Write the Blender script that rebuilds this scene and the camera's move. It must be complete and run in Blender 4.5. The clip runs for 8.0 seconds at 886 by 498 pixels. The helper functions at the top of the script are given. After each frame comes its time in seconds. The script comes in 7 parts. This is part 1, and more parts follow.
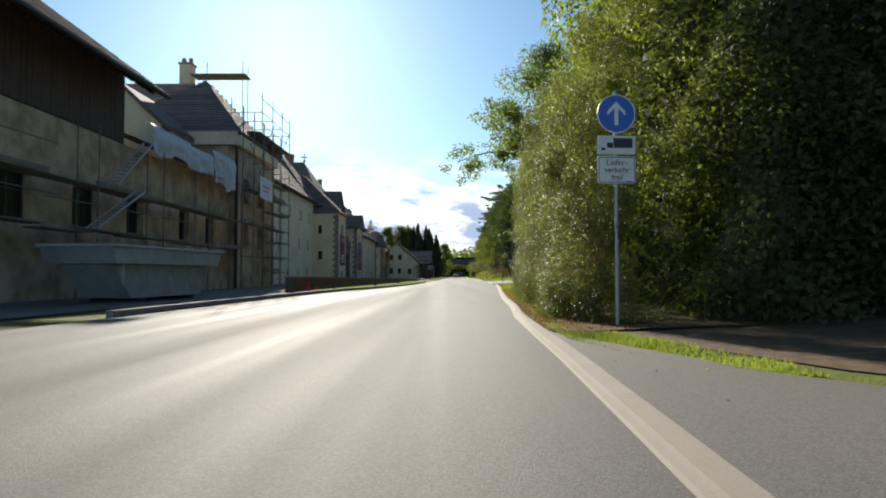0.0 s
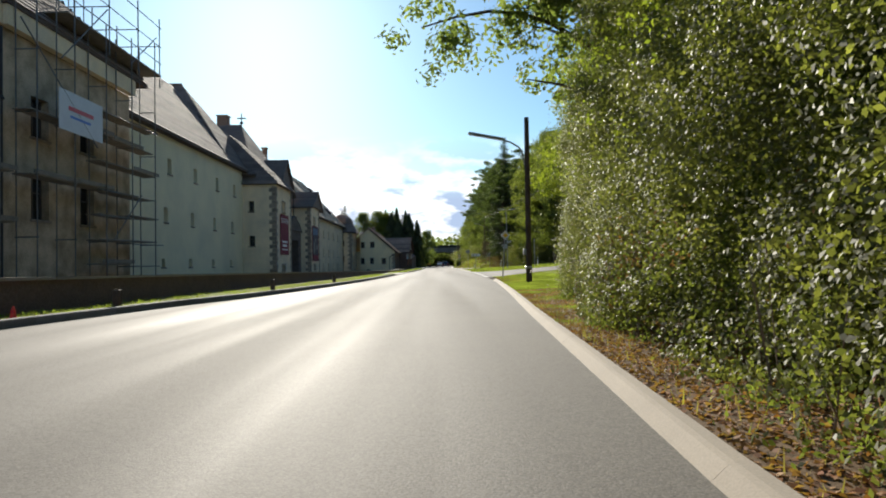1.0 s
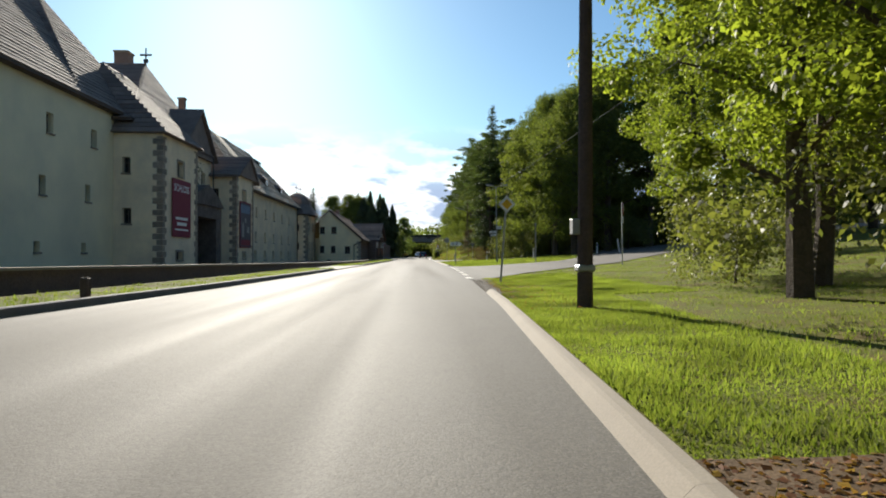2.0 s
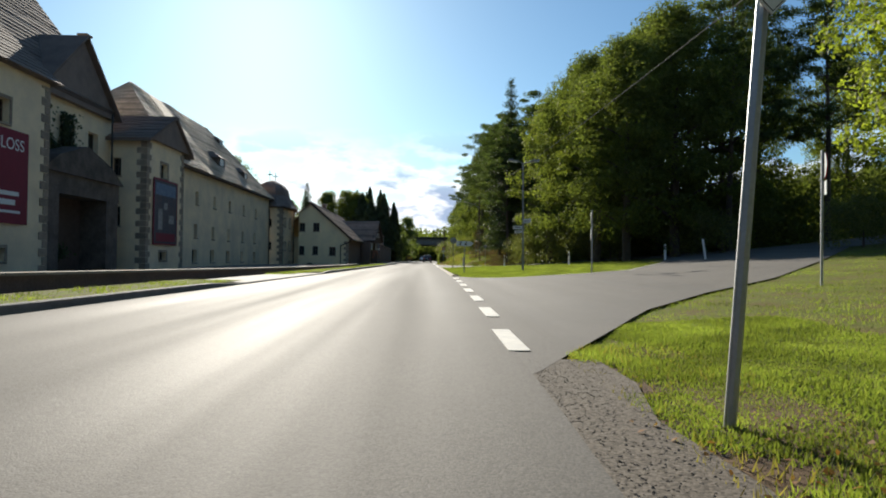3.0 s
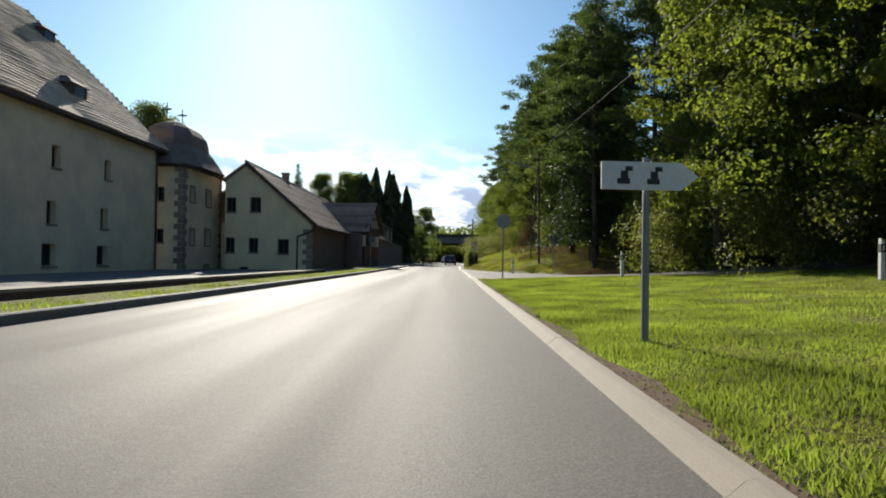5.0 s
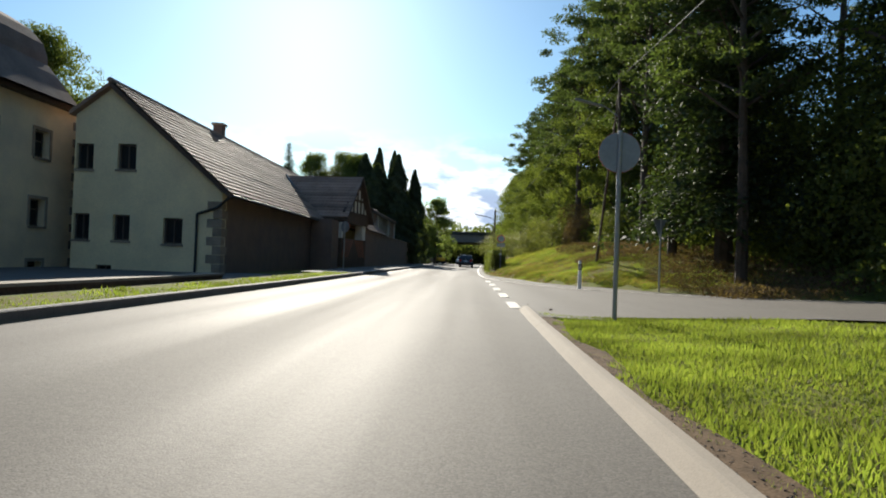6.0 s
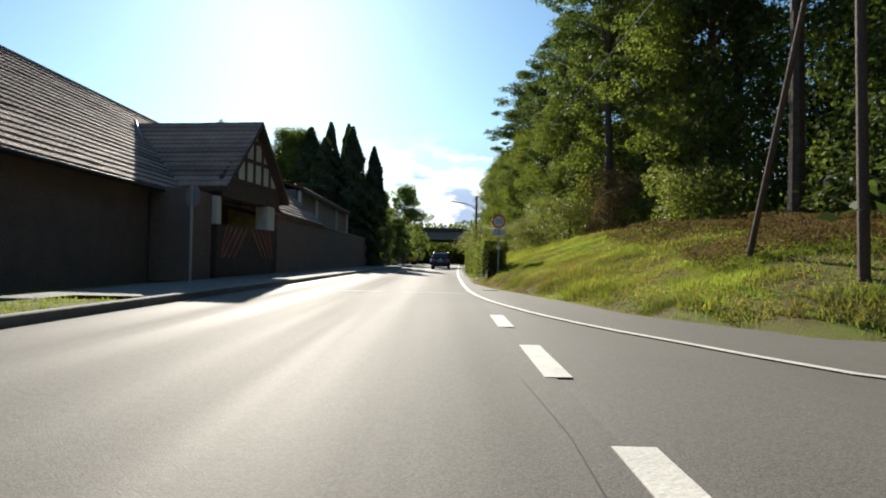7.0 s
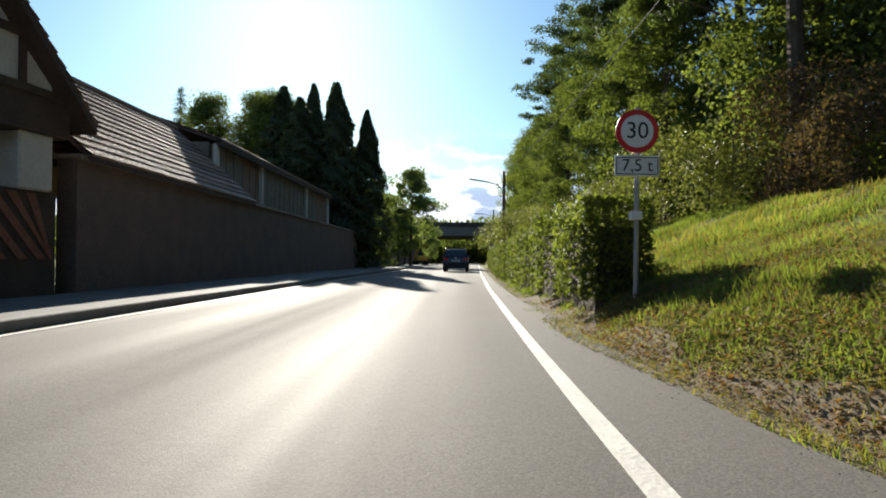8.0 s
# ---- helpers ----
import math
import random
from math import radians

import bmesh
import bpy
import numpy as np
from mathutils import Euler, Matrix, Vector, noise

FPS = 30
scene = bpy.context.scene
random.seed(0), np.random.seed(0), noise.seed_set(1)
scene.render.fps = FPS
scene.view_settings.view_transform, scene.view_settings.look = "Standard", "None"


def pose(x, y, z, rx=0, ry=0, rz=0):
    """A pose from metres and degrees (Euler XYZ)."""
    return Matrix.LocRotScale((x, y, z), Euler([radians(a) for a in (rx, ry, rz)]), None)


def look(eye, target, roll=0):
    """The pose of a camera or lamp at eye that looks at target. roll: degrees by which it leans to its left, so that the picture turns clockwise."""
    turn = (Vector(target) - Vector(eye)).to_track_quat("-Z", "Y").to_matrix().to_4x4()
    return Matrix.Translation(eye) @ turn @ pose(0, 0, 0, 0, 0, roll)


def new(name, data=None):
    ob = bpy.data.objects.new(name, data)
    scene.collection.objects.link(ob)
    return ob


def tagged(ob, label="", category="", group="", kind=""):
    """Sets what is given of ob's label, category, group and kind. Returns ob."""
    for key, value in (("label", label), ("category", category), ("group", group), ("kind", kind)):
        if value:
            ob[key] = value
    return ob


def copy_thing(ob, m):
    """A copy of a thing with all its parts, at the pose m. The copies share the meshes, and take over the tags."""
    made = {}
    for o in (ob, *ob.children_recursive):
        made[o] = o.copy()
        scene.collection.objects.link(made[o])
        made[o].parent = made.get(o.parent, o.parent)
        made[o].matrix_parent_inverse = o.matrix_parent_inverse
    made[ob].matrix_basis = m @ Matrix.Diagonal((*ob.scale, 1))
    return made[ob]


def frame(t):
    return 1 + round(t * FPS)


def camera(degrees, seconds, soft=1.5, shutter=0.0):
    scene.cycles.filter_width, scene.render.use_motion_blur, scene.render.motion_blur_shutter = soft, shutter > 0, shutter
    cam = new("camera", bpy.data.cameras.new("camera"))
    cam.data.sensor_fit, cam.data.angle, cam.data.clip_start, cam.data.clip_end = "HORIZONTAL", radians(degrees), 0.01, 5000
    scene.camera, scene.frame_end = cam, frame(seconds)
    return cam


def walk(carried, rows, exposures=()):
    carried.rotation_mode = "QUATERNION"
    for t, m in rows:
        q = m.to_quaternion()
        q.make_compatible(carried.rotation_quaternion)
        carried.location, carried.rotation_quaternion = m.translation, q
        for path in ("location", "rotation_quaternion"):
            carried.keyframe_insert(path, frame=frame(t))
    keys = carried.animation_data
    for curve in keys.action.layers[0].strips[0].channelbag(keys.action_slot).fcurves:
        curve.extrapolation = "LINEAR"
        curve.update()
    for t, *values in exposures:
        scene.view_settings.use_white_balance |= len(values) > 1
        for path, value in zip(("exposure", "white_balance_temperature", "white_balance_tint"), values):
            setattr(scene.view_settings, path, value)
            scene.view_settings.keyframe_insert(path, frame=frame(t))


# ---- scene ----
# the camera and its way: seconds, place, pitch, roll, yaw
cam = camera(69.72, 8.0, soft=1.9)
PATH = [
    (0, 0.000, 0.000, 0.797, 2.32, 0.08, 0.33),
    (0.1, 0.040, 1.400, 0.804, 2.48, 0.35, -0.05),
    (0.2, 0.090, 3.150, 0.812, 2.24, 0.65, -0.82),
    (0.3, 0.145, 5.150, 0.819, 2.03, 0.97, -1.42),
    (0.4, 0.210, 7.200, 0.827, 1.80, 1.28, -2.51),
    (0.5, 0.270, 9.056, 0.834, 1.61, 1.59, -2.51),
    (0.6, 0.368, 10.844, 0.832, 1.41, 1.49, -2.25),
    (0.7, 0.467, 12.631, 0.829, 1.49, 1.39, -1.57),
    (0.8, 0.565, 14.419, 0.827, 1.28, 1.28, -0.75),
    (0.9, 0.664, 16.206, 0.824, 1.32, 1.18, -0.41),
    (1, 0.762, 17.994, 0.822, 1.35, 1.08, -0.98),
    (1.1, 0.897, 19.614, 0.821, 1.29, 1.22, -1.82),
    (1.2, 1.033, 21.233, 0.820, 1.27, 1.35, -3.74),
    (1.3, 1.168, 22.853, 0.818, 1.19, 1.49, -4.42),
    (1.4, 1.304, 24.472, 0.817, 0.91, 1.62, -5.21),
    (1.5, 1.439, 26.092, 0.816, 0.68, 1.76, -5.19),
    (1.7, 1.702, 29.441, 0.829, 0.45, 0.80, -3.36),
    (2.8, 2.966, 47.531, 0.819, 0.82, -0.61, -2.15),
    (3, 3.140, 50.692, 0.821, 0.88, -0.78, -1.83),
    (3.2, 3.243, 53.814, 0.818, 0.92, -0.55, -0.33),
    (3.4, 3.299, 56.938, 0.812, 0.95, -0.31, 0.66),
    (3.5, 3.340, 58.447, 0.803, 0.87, -0.12, -0.02),
    (4, 3.510, 66.434, 0.823, 1.01, -0.40, 0.18),
    (4.2, 3.503, 69.562, 0.831, 1.19, -0.56, 1.25),
    (4.4, 3.487, 72.640, 0.832, 1.32, -0.16, 1.22),
    (4.5, 3.490, 74.148, 0.831, 1.01, -0.37, 0.70),
    (5.8, 3.643, 97.250, 0.822, 0.92, -1.95, 1.11),
    (6, 3.690, 100.828, 0.822, 0.96, -2.14, 1.79),
    (6.4, 3.728, 107.388, 0.818, 0.98, -1.90, 1.15),
    (6.5, 3.737, 109.114, 0.811, 1.05, -1.92, 0.75),
    (6.8, 3.789, 114.560, 0.818, 0.93, -1.51, 0.81),
    (7, 3.866, 117.984, 0.818, 1.01, -1.07, -0.41),
    (7.5, 3.984, 125.864, 0.811, 0.90, -2.23, 2.07),
    (8, 3.996, 134.209, 0.798, 0.93, -0.42, 1.09),
]
walk(cam, [(t, pose(x, y, z, 90 + pitch, roll, yaw)) for t, x, y, z, pitch, roll, yaw in PATH], [(0, 0.75), (0.5, 0.84), (1.7, 0.84), (2.8, 0.68), (4.7, 0.7), (5.8, 0.82), (7, 0.88), (8, 0.95)])

# ---- light ----
SUN_EL, SUN_AZ = 23.0, 14.5
sun_dir = Vector((-math.sin(radians(SUN_AZ)) * math.cos(radians(SUN_EL)), math.cos(radians(SUN_AZ)) * math.cos(radians(SUN_EL)), math.sin(radians(SUN_EL))))
sun = new("sun", bpy.data.lights.new("sun", "SUN"))
sun.data.energy, sun.data.angle, sun.data.color = 5.0, radians(0.6), (1.0, 0.93, 0.8)
sun.matrix_world = look(sun_dir * 200, (0, 0, 0))

world = bpy.data.worlds.new("sky")
scene.world = world
world.use_nodes = True
wn, wl = world.node_tree.nodes, world.node_tree.links
sky = wn.new("ShaderNodeTexSky")
sky.sky_type, sky.sun_disc = "NISHITA", False
sky.sun_elevation, sky.sun_rotation = radians(SUN_EL), radians(-SUN_AZ)
sky.air_density, sky.dust_density, sky.ozone_density = 1.0, 0.38, 1.3
coord = wn.new("ShaderNodeTexCoord")
split = wn.new("ShaderNodeSeparateXYZ")
wl.new(coord.outputs["Generated"], split.inputs[0])
stretch = wn.new("ShaderNodeMapping")
stretch.inputs["Scale"].default_value = (1.0, 1.0, 2.6)
wl.new(coord.outputs["Generated"], stretch.inputs["Vector"])
puffs = wn.new("ShaderNodeTexNoise")
puffs.inputs["Scale"].default_value, puffs.inputs["Detail"].default_value, puffs.inputs["Roughness"].default_value = 9.0, 7.0, 0.56
wl.new(stretch.outputs[0], puffs.inputs["Vector"])
edge = wn.new("ShaderNodeMapRange")
edge.inputs[1].default_value, edge.inputs[2].default_value = 0.40, 0.50
wl.new(puffs.outputs[0], edge.inputs[0])
low = wn.new("ShaderNodeMapRange")
low.inputs[1].default_value, low.inputs[2].default_value, low.inputs[3].default_value, low.inputs[4].default_value = 0.10, 0.20, 1.0, 0.0
wl.new(split.outputs["Z"], low.inputs[0])
both = wn.new("ShaderNodeMath")
both.operation = "MULTIPLY"
wl.new(edge.outputs[0], both.inputs[0])
wl.new(low.outputs[0], both.inputs[1])
shade = wn.new("ShaderNodeMix")
shade.data_type = "RGBA"
shade.inputs["A"].default_value, shade.inputs["B"].default_value = (12.6, 13.0, 13.6, 1), (4.6, 5.8, 8.0, 1)
thick = wn.new("ShaderNodeMapRange")
thick.inputs[1].default_value, thick.inputs[2].default_value = 0.51, 0.60
wl.new(puffs.outputs[0], thick.inputs[0])
wl.new(thick.outputs[0], shade.inputs["Factor"])
mixed = wn.new("ShaderNodeMix")
mixed.data_type = "RGBA"
wl.new(both.outputs[0], mixed.inputs["Factor"])
clear = wn.new("ShaderNodeMix")
clear.data_type, clear.blend_type = "RGBA", "MULTIPLY"
clear.inputs["Factor"].default_value = 1.0
clear.inputs["B"].default_value = (0.71, 1.0, 1.17, 1)
wl.new(sky.outputs[0], clear.inputs["A"])
wl.new(clear.outputs["Result"], mixed.inputs["A"])
wl.new(shade.outputs["Result"], mixed.inputs["B"])
wn["Background"].inputs["Strength"].default_value = 0.061
wl.new(mixed.outputs["Result"], wn["Background"].inputs["Color"])


# ---- materials ----
def material(name, base, rough=0.8, metal=0.0, spread=0.25, scale=4.0, fine=60.0, bump=0.2, spec=0.5, tint=None, island=0.0, per_object=0.0, stain=0.0):
    """A surface with variation at two scales: broad stains and fine grain with relief."""
    m = bpy.data.materials.new(name)
    m.use_nodes = True
    n, l = m.node_tree.nodes, m.node_tree.links
    b = n["Principled BSDF"]
    b.inputs["Roughness"].default_value, b.inputs["Metallic"].default_value = rough, metal
    b.inputs["Specular IOR Level"].default_value = spec
    tc = n.new("ShaderNodeTexCoord")
    broad = n.new("ShaderNodeTexNoise")
    broad.inputs["Scale"].default_value, broad.inputs["Detail"].default_value, broad.inputs["Roughness"].default_value = 1.0 / scale * 4, 6.0, 0.6
    l.new(tc.outputs["Object"], broad.inputs["Vector"])
    grain = n.new("ShaderNodeTexNoise")
    grain.inputs["Scale"].default_value, grain.inputs["Detail"].default_value = fine, 4.0
    l.new(tc.outputs["Object"], grain.inputs["Vector"])
    other = tint or [c * 0.62 for c in base]
    mix = n.new("ShaderNodeMix")
    mix.data_type = "RGBA"
    mix.inputs["A"].default_value, mix.inputs["B"].default_value = (*base, 1), (*other, 1)
    ramp = n.new("ShaderNodeMapRange")
    ramp.inputs[1].default_value, ramp.inputs[2].default_value, ramp.inputs[4].default_value = 0.38, 0.66, min(1.0, spread * 2.4)
    l.new(broad.outputs[0], ramp.inputs[0])
    l.new(ramp.outputs[0], mix.inputs["Factor"])
    last = mix.outputs["Result"]
    hsv = n.new("ShaderNodeHueSaturation")
    val = n.new("ShaderNodeMapRange")
    val.inputs[1].default_value, val.inputs[2].default_value = 0.25, 0.75
    val.inputs[3].default_value, val.inputs[4].default_value = 1 - spread * 0.7, 1 + spread * 0.7
    l.new(grain.outputs[0], val.inputs[0])
    source = val.outputs[0]
    for amount, socket in ((island, "island"), (per_object, "object")):
        if amount:
            if socket == "island":
                rnd = n.new("ShaderNodeNewGeometry").outputs["Random Per Island"]
            else:
                rnd = n.new("ShaderNodeObjectInfo").outputs["Random"]
            r = n.new("ShaderNodeMapRange")
            r.inputs[3].default_value, r.inputs[4].default_value = 1 - amount, 1 + amount
            l.new(rnd, r.inputs[0])
            times = n.new("ShaderNodeMath")
            times.operation = "MULTIPLY"
            l.new(source, times.inputs[0])
            l.new(r.outputs[0], times.inputs[1])
            source = times.outputs[0]
    l.new(source, hsv.inputs["Value"])
    l.new(last, hsv.inputs["Color"])
    l.new(hsv.outputs[0], b.inputs["Base Color"])
    if bump:
        bp = n.new("ShaderNodeBump")
        bp.inputs["Strength"].default_value, bp.inputs["Distance"].default_value = bump, 0.02
        l.new(grain.outputs[0], bp.inputs["Height"])
        l.new(bp.outputs[0], b.inputs["Normal"])
    return m


def leaf_material(name, base, tint, glow=0.45, gloss=0.35, spread=0.35):
    """Thin leaves: a glossy face and light that comes through from behind."""
    m = bpy.data.materials.new(name)
    m.use_nodes = True
    n, l = m.node_tree.nodes, m.node_tree.links
    b = n["Principled BSDF"]
    b.inputs["Roughness"].default_value, b.inputs["Specular IOR Level"].default_value = 1 - gloss * 1.3, gloss
    rnd = n.new("ShaderNodeNewGeometry").outputs["Random Per Island"]
    mix = n.new("ShaderNodeMix")
    mix.data_type = "RGBA"
    mix.inputs["A"].default_value, mix.inputs["B"].default_value = (*base, 1), (*tint, 1)
    l.new(rnd, mix.inputs["Factor"])
    tc = n.new("ShaderNodeTexCoord")
    broad = n.new("ShaderNodeTexNoise")
    broad.inputs["Scale"].default_value, broad.inputs["Detail"].default_value = 0.9, 3.0
    l.new(tc.outputs["Object"], broad.inputs["Vector"])
    val = n.new("ShaderNodeMapRange")
    val.inputs[1].default_value, val.inputs[2].default_value = 0.3, 0.7
    val.inputs[3].default_value, val.inputs[4].default_value = 1 - spread, 1 + spread
    l.new(broad.outputs[0], val.inputs[0])
    hsv = n.new("ShaderNodeHueSaturation")
    l.new(val.outputs[0], hsv.inputs["Value"])
    l.new(mix.outputs["Result"], hsv.inputs["Color"])
    l.new(hsv.outputs[0], b.inputs["Base Color"])
    tr = n.new("ShaderNodeBsdfTranslucent")
    warm = n.new("ShaderNodeMix")
    warm.data_type, warm.blend_type = "RGBA", "MULTIPLY"
    warm.inputs["Factor"].default_value = 1.0
    warm.inputs["B"].default_value = (1.7, 1.9, 0.7, 1)
    l.new(hsv.outputs[0], warm.inputs["A"])
    l.new(warm.outputs["Result"], tr.inputs["Color"])
    ms = n.new("ShaderNodeMixShader")
    ms.inputs[0].default_value = glow
    l.new(b.outputs[0], ms.inputs[1])
    l.new(tr.outputs[0], ms.inputs[2])
    l.new(ms.outputs[0], n["Material Output"].inputs["Surface"])
    return m


def asphalt_material(name, base, tint, rough, spec=0.34, chip=95.0, relief=0.32, contrast=0.2):
    """Worn asphalt: pale and dark chippings in binder, patches, and faint tracks along the road."""
    m = material(name, base, rough, spread=0.16, scale=9, fine=170, bump=0.0, spec=spec, tint=tint)
    n, l = m.node_tree.nodes, m.node_tree.links
    b = n["Principled BSDF"]
    tc, mp, tracks = n.new("ShaderNodeTexCoord"), n.new("ShaderNodeMapping"), n.new("ShaderNodeTexNoise")
    mp.inputs["Scale"].default_value = (0.8, 0.022, 1.0)
    l.new(tc.outputs["Object"], mp.inputs["Vector"])
    l.new(mp.outputs[0], tracks.inputs["Vector"])
    tracks.inputs["Scale"].default_value, tracks.inputs["Detail"].default_value = 1.0, 3.0
    r = n.new("ShaderNodeMapRange")
    r.inputs[1].default_value, r.inputs[2].default_value = 0.3, 0.7
    r.inputs[3].default_value, r.inputs[4].default_value = rough - 0.09, rough + 0.1
    l.new(tracks.outputs[0], r.inputs[0])
    l.new(r.outputs[0], b.inputs["Roughness"])
    chips = n.new("ShaderNodeTexVoronoi")
    chips.inputs["Scale"].default_value = chip
    l.new(tc.outputs["Object"], chips.inputs["Vector"])
    tone = n.new("ShaderNodeSeparateColor")
    l.new(chips.outputs["Color"], tone.inputs[0])
    vary = n.new("ShaderNodeMapRange")
    vary.inputs[3].default_value, vary.inputs[4].default_value = 1 - contrast, 1 + contrast * 1.2
    l.new(tone.outputs[0], vary.inputs[0])
    hsv = n.new("ShaderNodeHueSaturation")
    l.new(vary.outputs[0], hsv.inputs["Value"])
    l.new(b.inputs["Base Color"].links[0].from_socket, hsv.inputs["Color"])
    l.new(hsv.outputs[0], b.inputs["Base Color"])
    lumps = n.new("ShaderNodeBump")
    lumps.inputs["Strength"].default_value, lumps.inputs["Distance"].default_value = relief, 0.35 / chip
    lumps.invert = True
    l.new(chips.outputs["Distance"], lumps.inputs["Height"])
    wave = n.new("ShaderNodeTexNoise")
    wave.inputs["Scale"].default_value, wave.inputs["Detail"].default_value = 9.0, 5.0
    l.new(tc.outputs["Object"], wave.inputs["Vector"])
    broad = n.new("ShaderNodeBump")
    broad.inputs["Strength"].default_value, broad.inputs["Distance"].default_value = 0.14, 0.02
    l.new(wave.outputs[0], broad.inputs["Height"])
    l.new(lumps.outputs[0], broad.inputs["Normal"])
    l.new(broad.outputs[0], b.inputs["Normal"])
    return m


ASPHALT = asphalt_material("asphalt", (0.126, 0.115, 0.1), (0.1, 0.092, 0.082), 0.8, 0.25)
ASPHALT_SIDE = asphalt_material("asphalt_side", (0.14, 0.128, 0.112), (0.115, 0.106, 0.094), 0.78, 0.25)
SOOTY = material("sooty_stone", (0.13, 0.1, 0.08), 0.92, spread=0.35, scale=2.5, fine=14, bump=0.7, tint=(0.06, 0.05, 0.04), island=0.2)
MACHINE = material("machine_yellow", (0.6, 0.36, 0.03), 0.5, spread=0.15, scale=1, fine=30, bump=0.05)
PAINT = material("road_paint", (0.68, 0.65, 0.58), 0.7, spread=0.18, scale=1.5, fine=40, bump=0.25, tint=(0.42, 0.41, 0.38))
KERB = material("kerb_concrete", (0.3, 0.258, 0.205), 0.9, spread=0.18, scale=3.0, fine=90, bump=0.1, tint=(0.22, 0.19, 0.155), per_object=0.03)
KERB_DARK = material("kerb_granite", (0.2, 0.19, 0.18), 0.85, spread=0.25, scale=2, fine=50, bump=0.4, per_object=0.15)
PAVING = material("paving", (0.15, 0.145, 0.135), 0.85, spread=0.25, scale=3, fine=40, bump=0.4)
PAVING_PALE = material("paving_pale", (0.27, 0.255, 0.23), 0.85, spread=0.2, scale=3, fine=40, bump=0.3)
SOIL = material("soil", (0.1, 0.068, 0.042), 0.95, spread=0.4, scale=0.7, fine=60, bump=0.35, tint=(0.17, 0.115, 0.07), spec=0.12)
GRIT = asphalt_material("grit", (0.2, 0.165, 0.118), (0.13, 0.1, 0.068), 0.95, 0.12, 60.0, 0.2, 0.25)
GRAVEL = asphalt_material("gravel", (0.17, 0.148, 0.122), (0.115, 0.096, 0.076), 0.95, 0.12, 70.0, 0.3, 0.35)
TURF = material("turf", (0.14, 0.165, 0.035), 0.95, spread=0.4, scale=3, fine=30, bump=0.9, tint=(0.15, 0.115, 0.05), spec=0.08)
PLASTER = material("plaster_cream", (0.85, 0.69, 0.45), 0.92, spread=0.24, scale=7, fine=25, bump=0.2, tint=(0.5, 0.42, 0.31))
PLASTER_GREEN = material("plaster_pale_green", (0.82, 0.72, 0.47), 0.92, spread=0.16, scale=10, fine=25, bump=0.2, tint=(0.5, 0.46, 0.33))
PLASTER_OCHRE = material("plaster_ochre", (0.62, 0.47, 0.31), 0.92, spread=0.4, scale=4, fine=25, bump=0.25, tint=(0.27, 0.2, 0.12))
PLASTER_BARN = material("plaster_barn", (0.86, 0.71, 0.43), 0.92, spread=0.14, scale=6, fine=25, bump=0.2, tint=(0.46, 0.39, 0.27))
STONE = material("quoin_stone", (0.3, 0.24, 0.18), 0.9, spread=0.3, scale=1.2, fine=30, bump=0.5, per_object=0.2, island=0.15)
BRICK = material("dark_brick", (0.17, 0.112, 0.085), 0.92, spread=0.35, scale=2.5, fine=20, bump=0.6, tint=(0.13, 0.09, 0.072), island=0.25)
TILE = material("roof_tile", (0.36, 0.245, 0.18), 0.74, spread=0.3, scale=3, fine=30, bump=0.3, tint=(0.23, 0.155, 0.115), island=0.35, spec=0.22)
TILE_OLD = material("roof_tile_old", (0.62, 0.47, 0.33), 0.82, spread=0.35, scale=3, fine=25, bump=0.4, tint=(0.4, 0.3, 0.21), island=0.35, spec=0.12)
SLATE = material("slate", (0.2, 0.155, 0.13), 0.88, spread=0.25, scale=3, fine=20, bump=0.3, island=0.2, spec=0.2)
TIMBER = material("dark_timber", (0.1, 0.066, 0.047), 0.85, spread=0.3, scale=1.5, fine=25, bump=0.4)
TIMBER_GREY = material("weathered_wood", (0.25, 0.215, 0.17), 0.88, spread=0.3, scale=1.5, fine=30, bump=0.5)
TIMBER_RED = material("reddish_boards", (0.3, 0.19, 0.14), 0.88, spread=0.3, scale=1.5, fine=30, bump=0.4)
INFILL = material("white_infill", (0.66, 0.62, 0.54), 0.92, spread=0.15, scale=2, fine=20, bump=0.2)
STRIPE = material("orange_brown_paint", (0.3, 0.12, 0.07), 0.8, spread=0.3, scale=1, fine=20, bump=0.2)
GLASS_DARK = material("window_glass", (0.018, 0.02, 0.022), 0.22, spread=0.1, scale=1, fine=8, bump=0.03, spec=0.3)
FRAME = material("window_frame_paint", (0.11, 0.085, 0.065), 0.7, spread=0.2, scale=0.5, fine=40, bump=0.1)
STEEL = material("galvanised_steel", (0.42, 0.43, 0.43), 0.5, 0.85, spread=0.12, scale=1, fine=40, bump=0.08)
STEEL_DULL = material("grey_post_paint", (0.27, 0.28, 0.27), 0.55, 0.3, spread=0.15, scale=1, fine=40, bump=0.08)
SCAFFOLD = material("scaffold_tube", (0.2, 0.19, 0.18), 0.6, 0.5, spread=0.25, scale=1, fine=40, bump=0.08)
IRON = material("dark_iron", (0.05, 0.05, 0.05), 0.6, 0.6, spread=0.2, scale=1, fine=40, bump=0.1)
SIGN_WHITE = material("sign_white", (0.74, 0.74, 0.72), 0.45, spread=0.08, scale=0.6, fine=20, bump=0.02)
SIGN_BLUE = material("sign_blue", (0.01, 0.12, 0.5), 0.4, spread=0.08, scale=0.6, fine=20, bump=0.02)
SIGN_RED = material("sign_red", (0.55, 0.02, 0.025), 0.4, spread=0.08, scale=0.6, fine=20, bump=0.02)
CONE_RED = material("cone_plastic", (0.62, 0.05, 0.03), 0.5, spread=0.15, scale=0.5, fine=20, bump=0.05)
